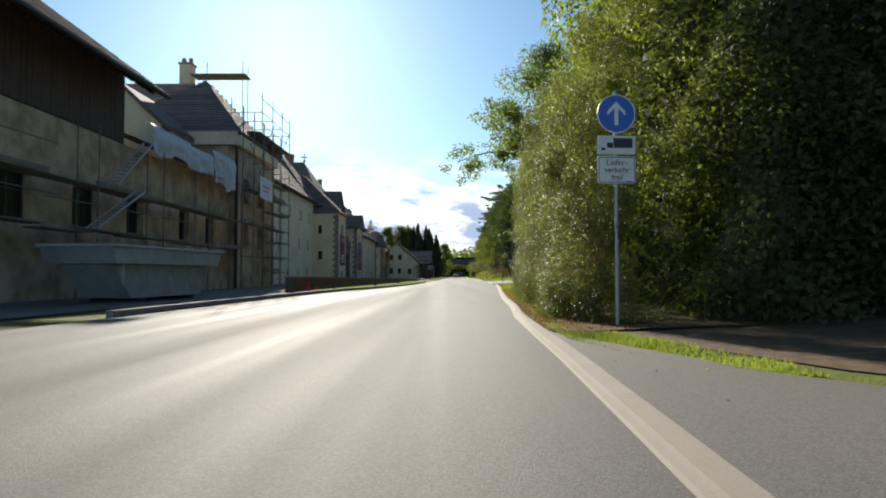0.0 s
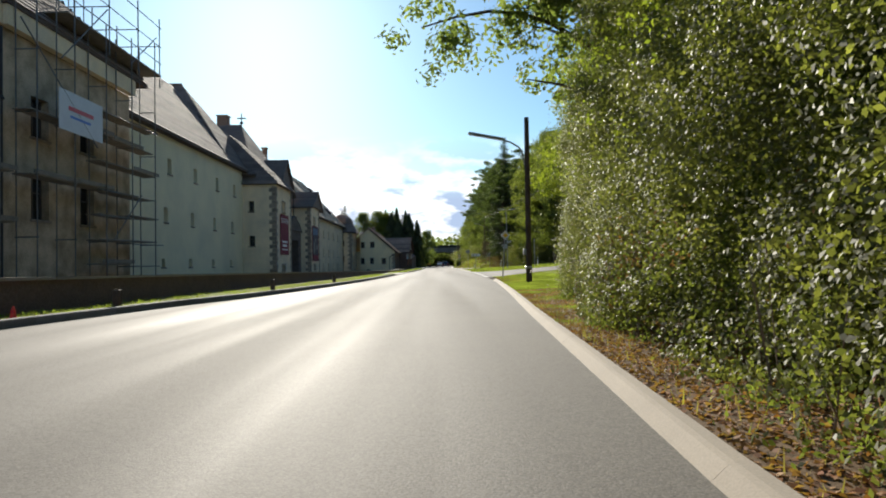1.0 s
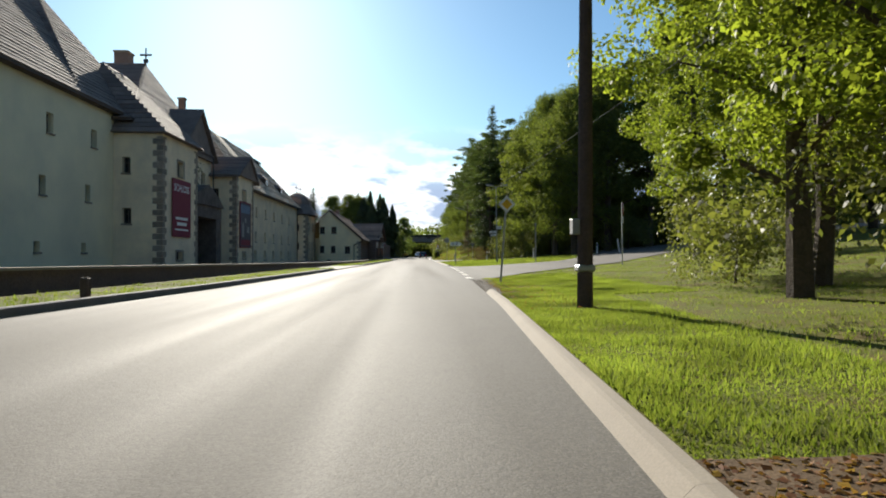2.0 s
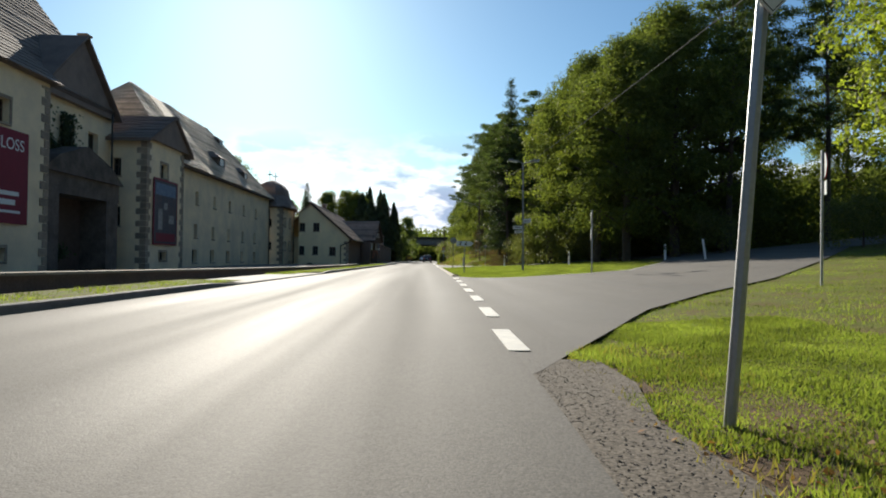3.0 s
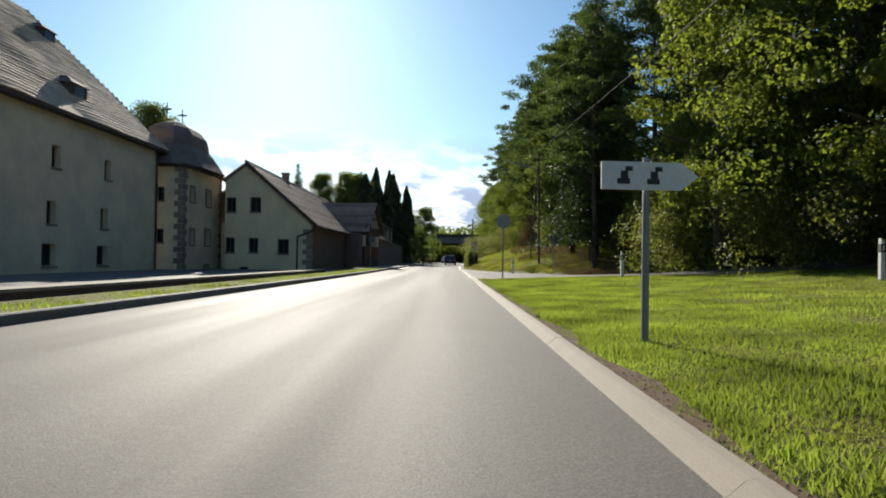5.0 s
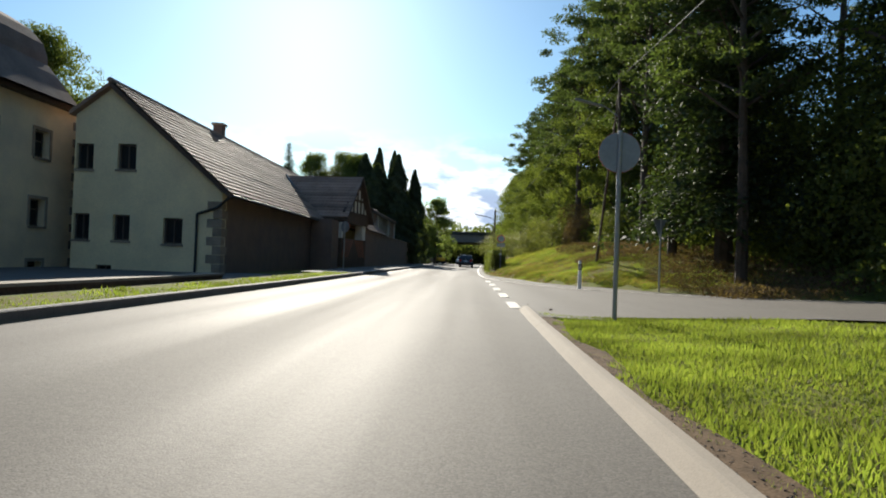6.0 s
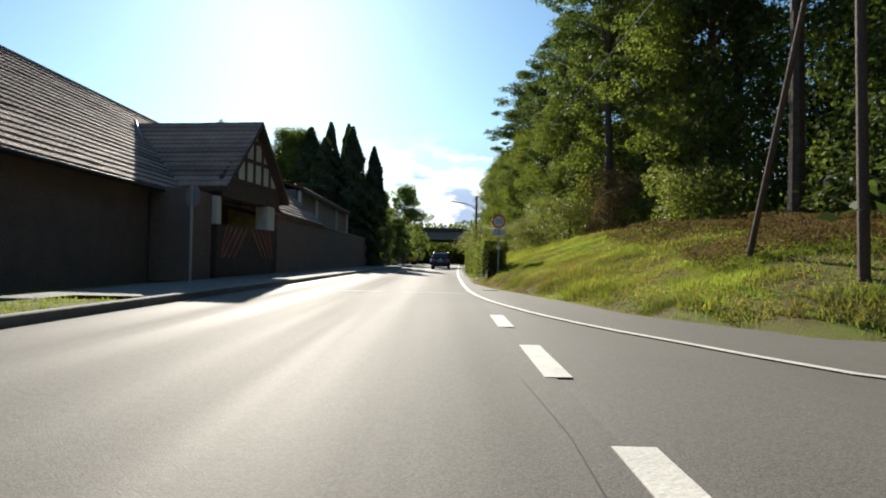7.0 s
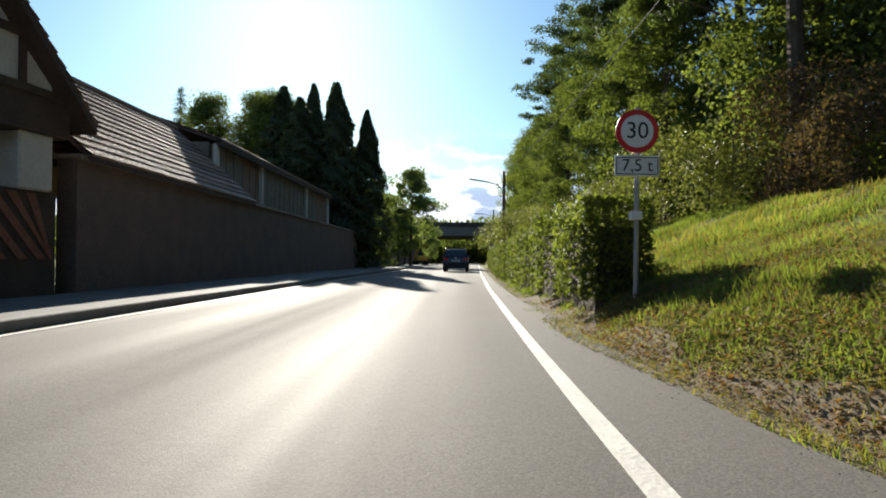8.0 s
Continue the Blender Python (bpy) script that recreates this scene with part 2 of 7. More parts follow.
SIGN_YELLOW = material("sign_yellow", (0.75, 0.42, 0.02), 0.4, spread=0.08, scale=0.6, fine=20, bump=0.02)
SIGN_BLACK = material("sign_black", (0.02, 0.02, 0.02), 0.5, spread=0.1, scale=0.6, fine=20, bump=0.02)
SIGN_BACK = material("sign_back", (0.3, 0.31, 0.31), 0.55, 0.4, spread=0.12, scale=0.6, fine=20, bump=0.02)
BANNER_RED = material("banner_cloth_red", (0.2, 0.012, 0.03), 0.75, spread=0.12, scale=2, fine=15, bump=0.05)
BANNER_DARK = material("banner_cloth_dark", (0.045, 0.045, 0.06), 0.7, spread=0.3, scale=1.5, fine=6, bump=0.05, tint=(0.1, 0.07, 0.07))
POSTER_BLUE = material("poster_blue", (0.08, 0.13, 0.22), 0.7, spread=0.25, scale=0.8, fine=6, bump=0.05, tint=(0.2, 0.24, 0.3))
POSTER_PALE = material("poster_pale", (0.32, 0.31, 0.3), 0.7, spread=0.35, scale=0.5, fine=6, bump=0.05, tint=(0.1, 0.09, 0.1))
BANNER_WHITE = material("banner_cloth_white", (0.68, 0.7, 0.72), 0.7, spread=0.08, scale=2, fine=15, bump=0.05)
TARP = material("tarpaulin", (0.52, 0.55, 0.57), 0.6, spread=0.2, scale=1.5, fine=10, bump=0.3, tint=(0.36, 0.38, 0.4))
SKIP_PAINT = material("skip_paint", (0.4, 0.45, 0.47), 0.6, 0.2, spread=0.25, scale=2, fine=20, bump=0.15, tint=(0.27, 0.25, 0.22))
TWIG = material("dry_twig", (0.22, 0.16, 0.1), 0.9, spread=0.3, scale=1, fine=30, bump=0.3)
BARK = material("bark", (0.1, 0.075, 0.055), 0.95, spread=0.35, scale=1, fine=18, bump=1.0)
CAR_DARK = material("car_paint_dark", (0.012, 0.014, 0.022), 0.22, 0.3, spread=0.06, scale=1, fine=30, bump=0.0, spec=0.6)
CAR_WHITE = material("car_paint_white", (0.7, 0.71, 0.72), 0.25, 0.0, spread=0.05, scale=1, fine=30, bump=0.0, spec=0.6)
CAR_GLASS = material("car_glass", (0.012, 0.015, 0.018), 0.05, spread=0.05, scale=1, fine=8, bump=0.0, spec=0.8)
RUBBER = material("tyre_rubber", (0.018, 0.018, 0.018), 0.85, spread=0.15, scale=0.5, fine=40, bump=0.2)
TRIM_BLACK = material("black_plastic", (0.02, 0.02, 0.021), 0.65, spread=0.15, scale=0.5, fine=60, bump=0.1)
LAMP_RED = material("lamp_red", (0.5, 0.02, 0.015), 0.2, spread=0.1, scale=0.3, fine=40, bump=0.0)
ALLOY = material("alloy", (0.5, 0.5, 0.51), 0.35, 0.9, spread=0.08, scale=0.3, fine=40, bump=0.0)
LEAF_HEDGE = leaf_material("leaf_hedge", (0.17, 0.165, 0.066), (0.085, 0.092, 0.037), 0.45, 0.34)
# hedge leaf darkened in colour to stand for deep shade at the hedge end
LEAF_SHADE = leaf_material("leaf_shade", (0.085, 0.09, 0.045), (0.055, 0.062, 0.032), 0.25, 0.14)
LEAF_MID = leaf_material("leaf_mid", (0.165, 0.175, 0.05), (0.1, 0.118, 0.036), 0.5, 0.25)
LEAF_LIGHT = leaf_material("leaf_light", (0.2, 0.215, 0.045), (0.12, 0.145, 0.03), 0.58, 0.35)
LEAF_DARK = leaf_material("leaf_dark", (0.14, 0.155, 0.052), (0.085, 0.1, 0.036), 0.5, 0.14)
LEAF_PALE = leaf_material("leaf_pale", (0.16, 0.18, 0.085), (0.1, 0.125, 0.055), 0.58, 0.3)
NEEDLE = leaf_material("needle", (0.055, 0.075, 0.035), (0.035, 0.05, 0.026), 0.3, 0.25)
NEEDLE_PINE = leaf_material("needle_pine", (0.085, 0.105, 0.045), (0.05, 0.068, 0.03), 0.4, 0.25)
THUJA = leaf_material("thuja", (0.085, 0.1, 0.05), (0.055, 0.07, 0.038), 0.3, 0.25)
GRASS = leaf_material("grass_blade", (0.125, 0.16, 0.04), (0.185, 0.195, 0.068), 0.5, 0.2, 0.5)
DRY = leaf_material("dry_leaf", (0.2, 0.085, 0.042), (0.27, 0.165, 0.085), 0.3, 0.2)
BRACKEN = leaf_material("bracken", (0.16, 0.1, 0.065), (0.1, 0.07, 0.045), 0.25, 0.1)
DRY_GRASS = leaf_material("dry_grass", (0.26, 0.2, 0.09), (0.2, 0.17, 0.06), 0.4, 0.2)


# ---- helpers of the scene ----
def part(name, bm, mat, parent=None, label=""):
    """One bmesh as one mesh object, under a thing or a part where one is given."""
    me = bpy.data.meshes.new(name)
    bm.to_mesh(me)
    bm.free()
    me.materials.append(mat)
    ob = new(name, me)
    if parent:
        ob.parent = parent
    return tagged(ob, label=label)


def thing(name, label, category, group="", kind="", at=None):
    ob = new(name)
    ob.empty_display_size = 0.2
    if at is not None:
        ob.matrix_basis = at
    return tagged(ob, label, category, group, kind)


def box(bm, x0, x1, y0, y1, z0, z1, bevel=0.0, m=None):
    r = bmesh.ops.create_cube(bm, size=1.0, matrix=Matrix.Translation(((x0 + x1) / 2, (y0 + y1) / 2, (z0 + z1) / 2)) @ Matrix.Diagonal((abs(x1 - x0), abs(y1 - y0), abs(z1 - z0), 1)))
    vs = r["verts"]
    if m is not None:
        bmesh.ops.transform(bm, matrix=m, verts=vs)
    if bevel:
        es = list({e for v in vs for e in v.link_edges})
        bmesh.ops.bevel(bm, geom=es, offset=bevel, segments=1, affect="EDGES")
    return bm


def boxes(*args, bevel=0.0):
    bm = bmesh.new()
    for a in args:
        box(bm, *a, bevel=bevel)
    return bm


def rod(bm, a, b, r0, r1=None, sides=8):
    """A tapered bar from a to b."""
    a, b = Vector(a), Vector(b)
    d = b - a
    m = Matrix.Translation((a + b) / 2) @ d.to_track_quat("Z", "Y").to_matrix().to_4x4()
    bmesh.ops.create_cone(bm, cap_ends=True, segments=sides, radius1=r0, radius2=r0 if r1 is None else r1, depth=d.length, matrix=m)
    return bm


def pipe(points, r0, r1=None, sides=8):
    bm = bmesh.new()
    k = len(points) - 1
    r1 = r0 if r1 is None else r1
    for i in range(k):
        rod(bm, points[i], points[i + 1], r0 + (r1 - r0) * i / k, r0 + (r1 - r0) * (i + 1) / k, sides)
    return bm


def polygon(bm, pts, depth, axis):
    """A flat shape of outline pts, pushed out along axis by depth."""
    vs = [bm.verts.new(p) for p in pts]
    f = bm.faces.new(vs)
    r = bmesh.ops.extrude_face_region(bm, geom=[f])
    bmesh.ops.translate(bm, vec=Vector(axis) * depth, verts=[g for g in r["geom"] if isinstance(g, bmesh.types.BMVert)])
    bmesh.ops.recalc_face_normals(bm, faces=bm.faces)
    return bm


def disc(bm, r, y0, y1, z, sides=32, x=0.0):
    bmesh.ops.create_cone(bm, cap_ends=True, segments=sides, radius1=r, radius2=r, depth=abs(y1 - y0), matrix=Matrix.Translation((x, (y0 + y1) / 2, z)) @ pose(0, 0, 0, 90, 0, 0))
    return bm


def sheet(name, verts, faces, mat, parent=None, label=""):
    me = bpy.data.meshes.new(name)
    me.from_pydata([tuple(v) for v in verts], [], faces)
    me.materials.append(mat)
    ob = new(name, me)
    if parent:
        ob.parent = parent
    return tagged(ob, label=label)


def words(name, text, size, mat, m, parent, label=""):
    """Letters from the built-in font, as a mesh."""
    cu = bpy.data.curves.new(name, "FONT")
    cu.body, cu.size, cu.extrude, cu.align_x, cu.align_y = text, size, 0.002, "CENTER", "CENTER"
    tmp = bpy.data.objects.new(name, cu)
    scene.collection.objects.link(tmp)
    me = bpy.data.meshes.new_from_object(tmp.evaluated_get(bpy.context.evaluated_depsgraph_get()))
    bpy.data.objects.remove(tmp)
    me.materials.clear()
    me.materials.append(mat)
    ob = new(name, me)
    ob.parent = parent
    ob.matrix_basis = m
    return tagged(ob, label=label)


def lerp_table(rows):
    ys, xs = [r[0] for r in rows], [r[1] for r in rows]
    return lambda y: np.interp(y, ys, xs) if isinstance(y, np.ndarray) else float(np.interp(y, ys, xs))


def smooth(a, b, v):
    k = np.clip((v - a) / (b - a), 0.0, 1.0)
    return k * k * (3 - 2 * k)


# ---- the plan ----
left_edge = lerp_table([(-60, -9.5), (0, -6.8), (20, -5.95), (28, -5.4), (32, -4.9), (35, -4.3), (39, -3.75), (43, -3.3), (50, -2.8), (60, -2.35), (69, -2.08), (75, -1.93), (82, -1.66), (90, -1.47), (106, -1.02), (116, -0.82), (126, -0.78), (148, -0.62), (156, -0.56), (180, 0.0), (230, 1.2), (330, 4.0)])
right_edge = lerp_table([(-60, -3.5), (-6, 0.45), (2.4, 0.9), (6.4, 1.08), (9, 1.16), (12, 1.27), (16, 1.58), (20, 1.75), (28, 2.29), (36, 2.9), (45, 3.5), (55, 3.95), (68, 4.27), (80, 4.5), (103, 4.57), (106.3, 4.6), (110, 4.65), (112, 4.7), (128, 4.72), (140, 4.75), (165, 5.3), (178, 5.75), (230, 7.6), (330, 11.5)])


bank_edge = lerp_table([(106, 20), (110, 17.5), (117, 13.4), (121.8, 10.8), (125.1, 9.05), (126.4, 8.0), (128.4, 7.15), (130, 6.9), (131.8, 6.65), (133.6, 6.3), (135.8, 5.9), (137.2, 5.68), (138.5, 5.53), (141, 5.4), (150, 5.5), (165, 6.0), (178, 6.5), (230, 8.4), (330, 12.3)])


def heights(x, y):
    """The height of the ground at arrays of places: flat under the road, rising to a bank beside it."""
    d = np.maximum(x - right_edge(y) - 0.7, 0.0)
    flat = 0.055 * np.maximum(0.0, d - 0.3) + 0.05 * np.maximum(0.0, x - 13)
    near = 0.04 * d + 0.06 * np.maximum(0, d - 6)
    e = np.maximum(x - bank_edge(y), 0.0)
    bank = (0.43 * (np.minimum(e, 4.4) + 0.3) ** 0.97 + 0.075 * np.clip(e - 4.4, 0, 6.6)) * smooth(0, 0.6, e) * (0.55 + 0.45 * smooth(122, 140, y)) + 0.2 * np.maximum(0, e - 11)
    k1, k2, far = smooth(46, 56, y), smooth(108, 124, y), smooth(290, 420, y)
    return near * (1 - k1) + k1 * (flat * (1 - k2) + bank * k2) * (1 - far) + 11.0 * far


def height(x, y):
    return float(heights(np.array([float(x)]), np.array([float(y)]))[0])

# ---- ground and roads ----
face_line = lerp_table([(9, 2.9), (10.4, 2.3), (12, 1.85), (17, 2.1), (22, 2.4), (27, 2.85), (31, 3.35), (35, 4.35), (38, 5.4)])


def add_ground():
    xs = list(np.concatenate([np.linspace(-2500, -80, 12), np.linspace(-60, -14, 10), np.linspace(-12, 3.8, 20), np.linspace(4.2, 9.4, 40), np.linspace(10, 34, 32), np.linspace(38, 90, 14), np.linspace(120, 2500, 12)]))
    ys = list(np.concatenate([np.linspace(-2500, -80, 10), np.linspace(-60, 200, 150), np.linspace(206, 340, 24), np.linspace(400, 3000, 12)]))
    gx, gy_ = np.meshgrid(np.array(xs), np.array(ys))
    gz = heights(np.minimum(gx, 60), np.maximum(gy_, -60)) - 0.045
    verts = [(x, y, z + (0.012 * noise.noise((x * 0.6, y * 0.6, 0)) if 6 < x < 40 and y > 40 else 0)) for x, y, z in zip(gx.ravel().tolist(), gy_.ravel().tolist(), gz.ravel().tolist())]
    faces = []
    w = len(xs)
    for j in range(len(ys) - 1):
        for i in range(w - 1):
            a = j * w + i
            faces.append((a, a + 1, a + w + 1, a + w))
    g = sheet("ground", verts, faces, TURF)
    g.data.polygons.foreach_set("use_smooth", [True] * len(faces))
    tagged(g, "grassy ground with soil showing beside the road", "ground", kind="structure")


def ribbon(name, left, right, z, mat, steps=None, follow=False):
    """A strip between two lines of the same number of points."""
    verts, faces = [], []
    n = 6
    for (a, b) in zip(left, right):
        for i in range(n + 1):
            x, y = a[0] + (b[0] - a[0]) * i / n, a[1] + (b[1] - a[1]) * i / n
            verts.append((x, y, z + (height(x, y) if follow else 0)))
    for j in range(len(left) - 1):
        for i in range(n):
            k = j * (n + 1) + i
            faces.append((k, k + 1, k + n + 2, k + n + 1))
    return sheet(name, verts, faces, mat)


def resample(pts, k):
    """k points at even steps along a smooth line through pts."""
    p = np.array(pts, float)
    s = np.r_[0, np.cumsum(np.linalg.norm(np.diff(p, axis=0), axis=1))]
    t = np.linspace(0, s[-1], k)
    return [(float(np.interp(v, s, p[:, 0])), float(np.interp(v, s, p[:, 1]))) for v in t]


add_ground()
ys = [float(v) for v in np.linspace(-60, 330, 131)]
road = ribbon("road", [(left_edge(y), y) for y in ys], [(right_edge(y), y) for y in ys], 0.0, ASPHALT)
tagged(road, "grey worn asphalt road shining in low sun", "road", kind="structure")
near1 = resample([(3.5, 54.6), (3.97, 55.3), (4.4, 56.2), (5.0, 57.4), (6.6, 60.4), (9.0, 63.6), (12.5, 67.6), (18, 74), (26, 84)], 40)
far1 = resample([(4.2, 81.6), (4.75, 80.9), (5.35, 79.3), (6.3, 77.9), (7.5, 77.6), (10.2, 78.7), (13.0, 81.0), (16.5, 86.0), (19.5, 93)], 40)
lane1 = ribbon("side_road_1", far1, near1, -0.006, ASPHALT_SIDE, follow=True)
tagged(lane1, "grey asphalt side road turning off at the junction", "side road", kind="structure")
near2 = resample([(4.4, 112.2), (5.0, 112.0), (5.25, 111.2), (6.5, 110.8), (9, 110.2), (12, 108.0), (16, 103.3), (19.5, 93)], 90)
far2 = resample([(4.7, 142), (5.15, 140.5), (5.38, 138.5), (5.5, 137.2), (5.75, 135.8), (6.15, 133.6), (6.5, 131.8), (6.75, 130), (7.0, 128.4), (7.8, 126.4), (8.9, 125.1), (10.5, 121.8), (13.1, 117), (17.2, 110), (22, 103), (27, 94)], 90)
lane2 = ribbon("side_road_2", far2, near2, -0.007, ASPHALT_SIDE, follow=True)
tagged(lane2, "grey asphalt slip road joining from the wood", "side road", kind="structure")
tip = ribbon("pavement_5", [(4.55, 110.9), (4.55, 113.2)], [(6.8, 110.5), (6.8, 113.2)], -0.0085, ASPHALT_SIDE)
tagged(tip, "grey asphalt at the tip of the grass island", "pavement", kind="structure")
lane3 = ribbon("side_road_3", [(19.5, 93), (30, 96), (60, 105)], [(26, 84), (36, 86), (64, 92)], -0.01, ASPHALT_SIDE, follow=True)
tagged(lane3, "grey asphalt side road leading into the wood", "side road", kind="structure")
yard = ribbon("pavement_1", [(right_edge(-40) + 0.2, -40), (right_edge(0) + 0.2, 0), (right_edge(5) + 0.2, 5), (1.37, 9.0)], [(16, -40), (5.2, 0.0), (2.55, 5.05), (1.42, 9.1)], -0.004, ASPHALT_SIDE, follow=True)
tagged(yard, "dark asphalt forecourt behind the flush kerb", "pavement", kind="structure")
shoulder = ribbon("pavement_2", [(right_edge(y) - 0.1, y) for y in range(132, 215, 3)], [(right_edge(y) + 0.7 - 0.35 * smooth(138, 150, y), y) for y in range(132, 215, 3)], -0.009, ASPHALT_SIDE)
tagged(shoulder, "narrow dusty asphalt shoulder outside the edge line", "shoulder", kind="structure")
foot = ribbon("soil_edge", [(max(right_edge(y) + 0.45, bank_edge(y) - 0.3 + 0.1 * math.sin(y * 2.9)), y) for y in range(124, 190)], [(bank_edge(y) + 0.12 + 0.08 * math.sin(y * 1.7), y) for y in range(124, 190)], -0.028, SOIL, follow=True)
tagged(foot, "brown earth and grit along the foot of the bank", "soil", kind="structure")
grit_rows = [136 + 0.5 * i for i in range(25)]
grit = ribbon("gravel_shoulder", [(bank_edge(y) - 0.16 + 0.08 * math.sin(y * 3.1), y) for y in grit_rows], [(bank_edge(y) + 0.3 + 0.1 * math.sin(y * 2.3), y) for y in grit_rows], -0.02, GRIT, follow=True)
tagged(grit, "pale grit and earth between asphalt and grass", "gravel", kind="structure")
edge_soil = ribbon("soil_strip", [(right_edge(y) + 0.12, y) for y in range(82, 112)], [(right_edge(y) + 0.42 + 0.1 * math.sin(y * 1.9), y) for y in range(82, 112)], -0.01, SOIL, follow=True)
tagged(edge_soil, "bare crumbly soil between kerb and grass", "soil", kind="structure")
soil = ribbon("soil_bed", [(right_edge(y) + 0.2, y) for y in range(9, 38, 2)], [(face_line(y) + 1.6, y) for y in range(9, 38, 2)], 0.0, SOIL, follow=True)
tagged(soil, "brown soil and litter under the hedge", "soil", kind="structure")
mould = ribbon("soil_forecourt", [(1.75, 10.2), (2.45, 7.9), (3.2, 5.2), (5.9, 0.0)], [(2.5, 11.0), (5.0, 11.0), (11, 11.0), (19, 9.0)], -0.03, SOIL, follow=True)
tagged(mould, "dark leaf mould under the trees by the forecourt", "soil", kind="structure")
bare = ribbon("soil_patch", [(right_edge(y) + 0.25, y) for y in range(47, 57)], [(right_edge(y) + 1.35 + 0.25 * math.sin(y * 1.3), y) for y in range(47, 57)], -0.035, SOIL, follow=True)
tagged(bare, "thin brown soil between gravel and grass", "soil", kind="structure")
gravel = ribbon("gravel_edge", [(right_edge(y) - 0.1, y) for y in range(48, 57)], [(right_edge(y) + (0.4 if y < 50 else 0.4 + 0.04 * (y - 50)) + 0.08 * math.sin(y * 2.3), y) for y in range(48, 57)], -0.008, GRAVEL, follow=True)
tagged(gravel, "dark loose gravel along the broken road edge", "gravel", kind="structure")
walkway = ribbon("pavement_3", [(-3.35, y) for y in range(128, 232, 4)], [(left_edge(y) - 0.14, y) for y in range(128, 232, 4)], 0.1, PAVING)
tagged(walkway, "grey paved walkway along the dark wall", "pavement", kind="structure")
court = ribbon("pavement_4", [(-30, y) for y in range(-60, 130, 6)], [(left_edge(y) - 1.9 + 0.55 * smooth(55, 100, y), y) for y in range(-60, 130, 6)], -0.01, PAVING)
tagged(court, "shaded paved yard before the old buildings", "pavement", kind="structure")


for name, a, b in (("verge_1", 27, 70), ("verge_2", 82, 129)):
    rows = [float(v) for v in np.linspace(a, b, 18)]
    verge = ribbon(name, [(left_edge(y) - 1.95 + 0.3 * smooth(55, 100, y), y) for y in rows], [(left_edge(y) - 0.13, y) for y in rows], 0.1, TURF)
    tagged(verge, "narrow raised grass verge behind the kerb", "verge", kind="structure")
rows = [float(v) for v in np.linspace(69.5, 82.5, 8)]
entry = ribbon("pavement_6", [(left_edge(y) - 2.0 + 0.3 * smooth(55, 100, y), y) for y in rows], [(left_edge(y) - 0.12, y) for y in rows], 0.045, PAVING_PALE)
tagged(entry, "pale paved strip behind the lowered kerb", "pavement", kind="structure")



def stones(rows, z0, profile, mat, parent, length=1.0):
    """A row of kerb stones along a line x(y); profile(y) gives the section as (offset, height) pairs. Each stone is an object."""
    lo, y0, y1 = rows
    y = y0
    while y < y1 - 0.05:
        bm = bmesh.new()
        ln = min(length, y1 - y) - 0.005
        cuts = max(1, int(ln / 0.9))
        xa = lo(y)
        rings = []
        for k in range(cuts + 1):
            yy = y + ln * k / cuts
            sec = profile(yy)
            sec = [(sec[0][0], z0)] + sec + [(sec[-1][0], z0)]
            rings.append([bm.verts.new((lo(yy) - xa + o, yy - y, h)) for o, h in sec])
        for r0, r1 in zip(rings, rings[1:]):
            for i in range(len(r0) - 1):
                bm.faces.new((r0[i], r1[i], r1[i + 1], r0[i + 1]))
        bm.faces.new(rings[0])
        bm.faces.new(rings[-1][::-1])
        bmesh.ops.recalc_face_normals(bm, faces=bm.faces)
        ob = part("kerb_stone", bm, mat, parent)
        ob.matrix_basis = pose(xa, y, random.uniform(-0.002, 0.002))
        y += length


def ramp_profile(y):
    """A sloping kerb, lowered before the forecourt."""
    k = float(smooth(8.0, 12.0, y))
    w, h = 0.25 - 0.08 * k, 0.028 + 0.04 * k
    return [(0.0, 0.0), (0.02, 0.012), (0.062 + 0.01 * k, h - 0.008), (0.09 + 0.01 * k, h), (w - 0.012, h + 0.003), (w, h - 0.006)]


def far_profile(y):
    """A square kerb that drops where the yard is entered."""
    h = 0.13 - 0.085 * float(smooth(66.5, 69.5, y) * (1 - smooth(81.0, 83.5, y)))
    return [(-0.14, h), (-0.015, h), (0.0, h - 0.015), (0.0, 0.0)]


kerb_right = thing("kerb_1", "pale sloping concrete kerb stones along the road", "kerb", kind="structure")
stones((right_edge, -8, 48.4), -0.1, ramp_profile, KERB, kerb_right, 4.05)
kerb_island = thing("kerb_2", "pale sloping concrete kerb stones beside the grass island", "kerb", kind="structure")
stones((right_edge, 80.7, 112.05), -0.1, ramp_profile, KERB, kerb_island, 4.05)
kerb_left = thing("kerb_3", "dark raised kerb stones along the far roadside", "kerb", kind="structure")
stones((left_edge, 12, 200), -0.1, far_profile, KERB_DARK, kerb_left, 2.0)

# road markings
marks = thing("road_marking_1", "white broken line across the junction mouth", "road marking", kind="structure")
for x, y in ((3.96, 58.13), (4.10, 61.53), (4.20, 64.93), (4.28, 68.33), (4.36, 71.73), (4.42, 75.13), (4.48, 78.53), (4.60, 114.02), (4.63, 117.42), (4.65, 120.82), (4.67, 124.22), (4.66, 127.62)):
    ob = part("dash", boxes((0, 0.2, -1.72, 0, 0.001, 0.006)), PAINT, marks)
    ob.matrix_basis = pose(x, y, 0.0, 0, 0, -1.2)


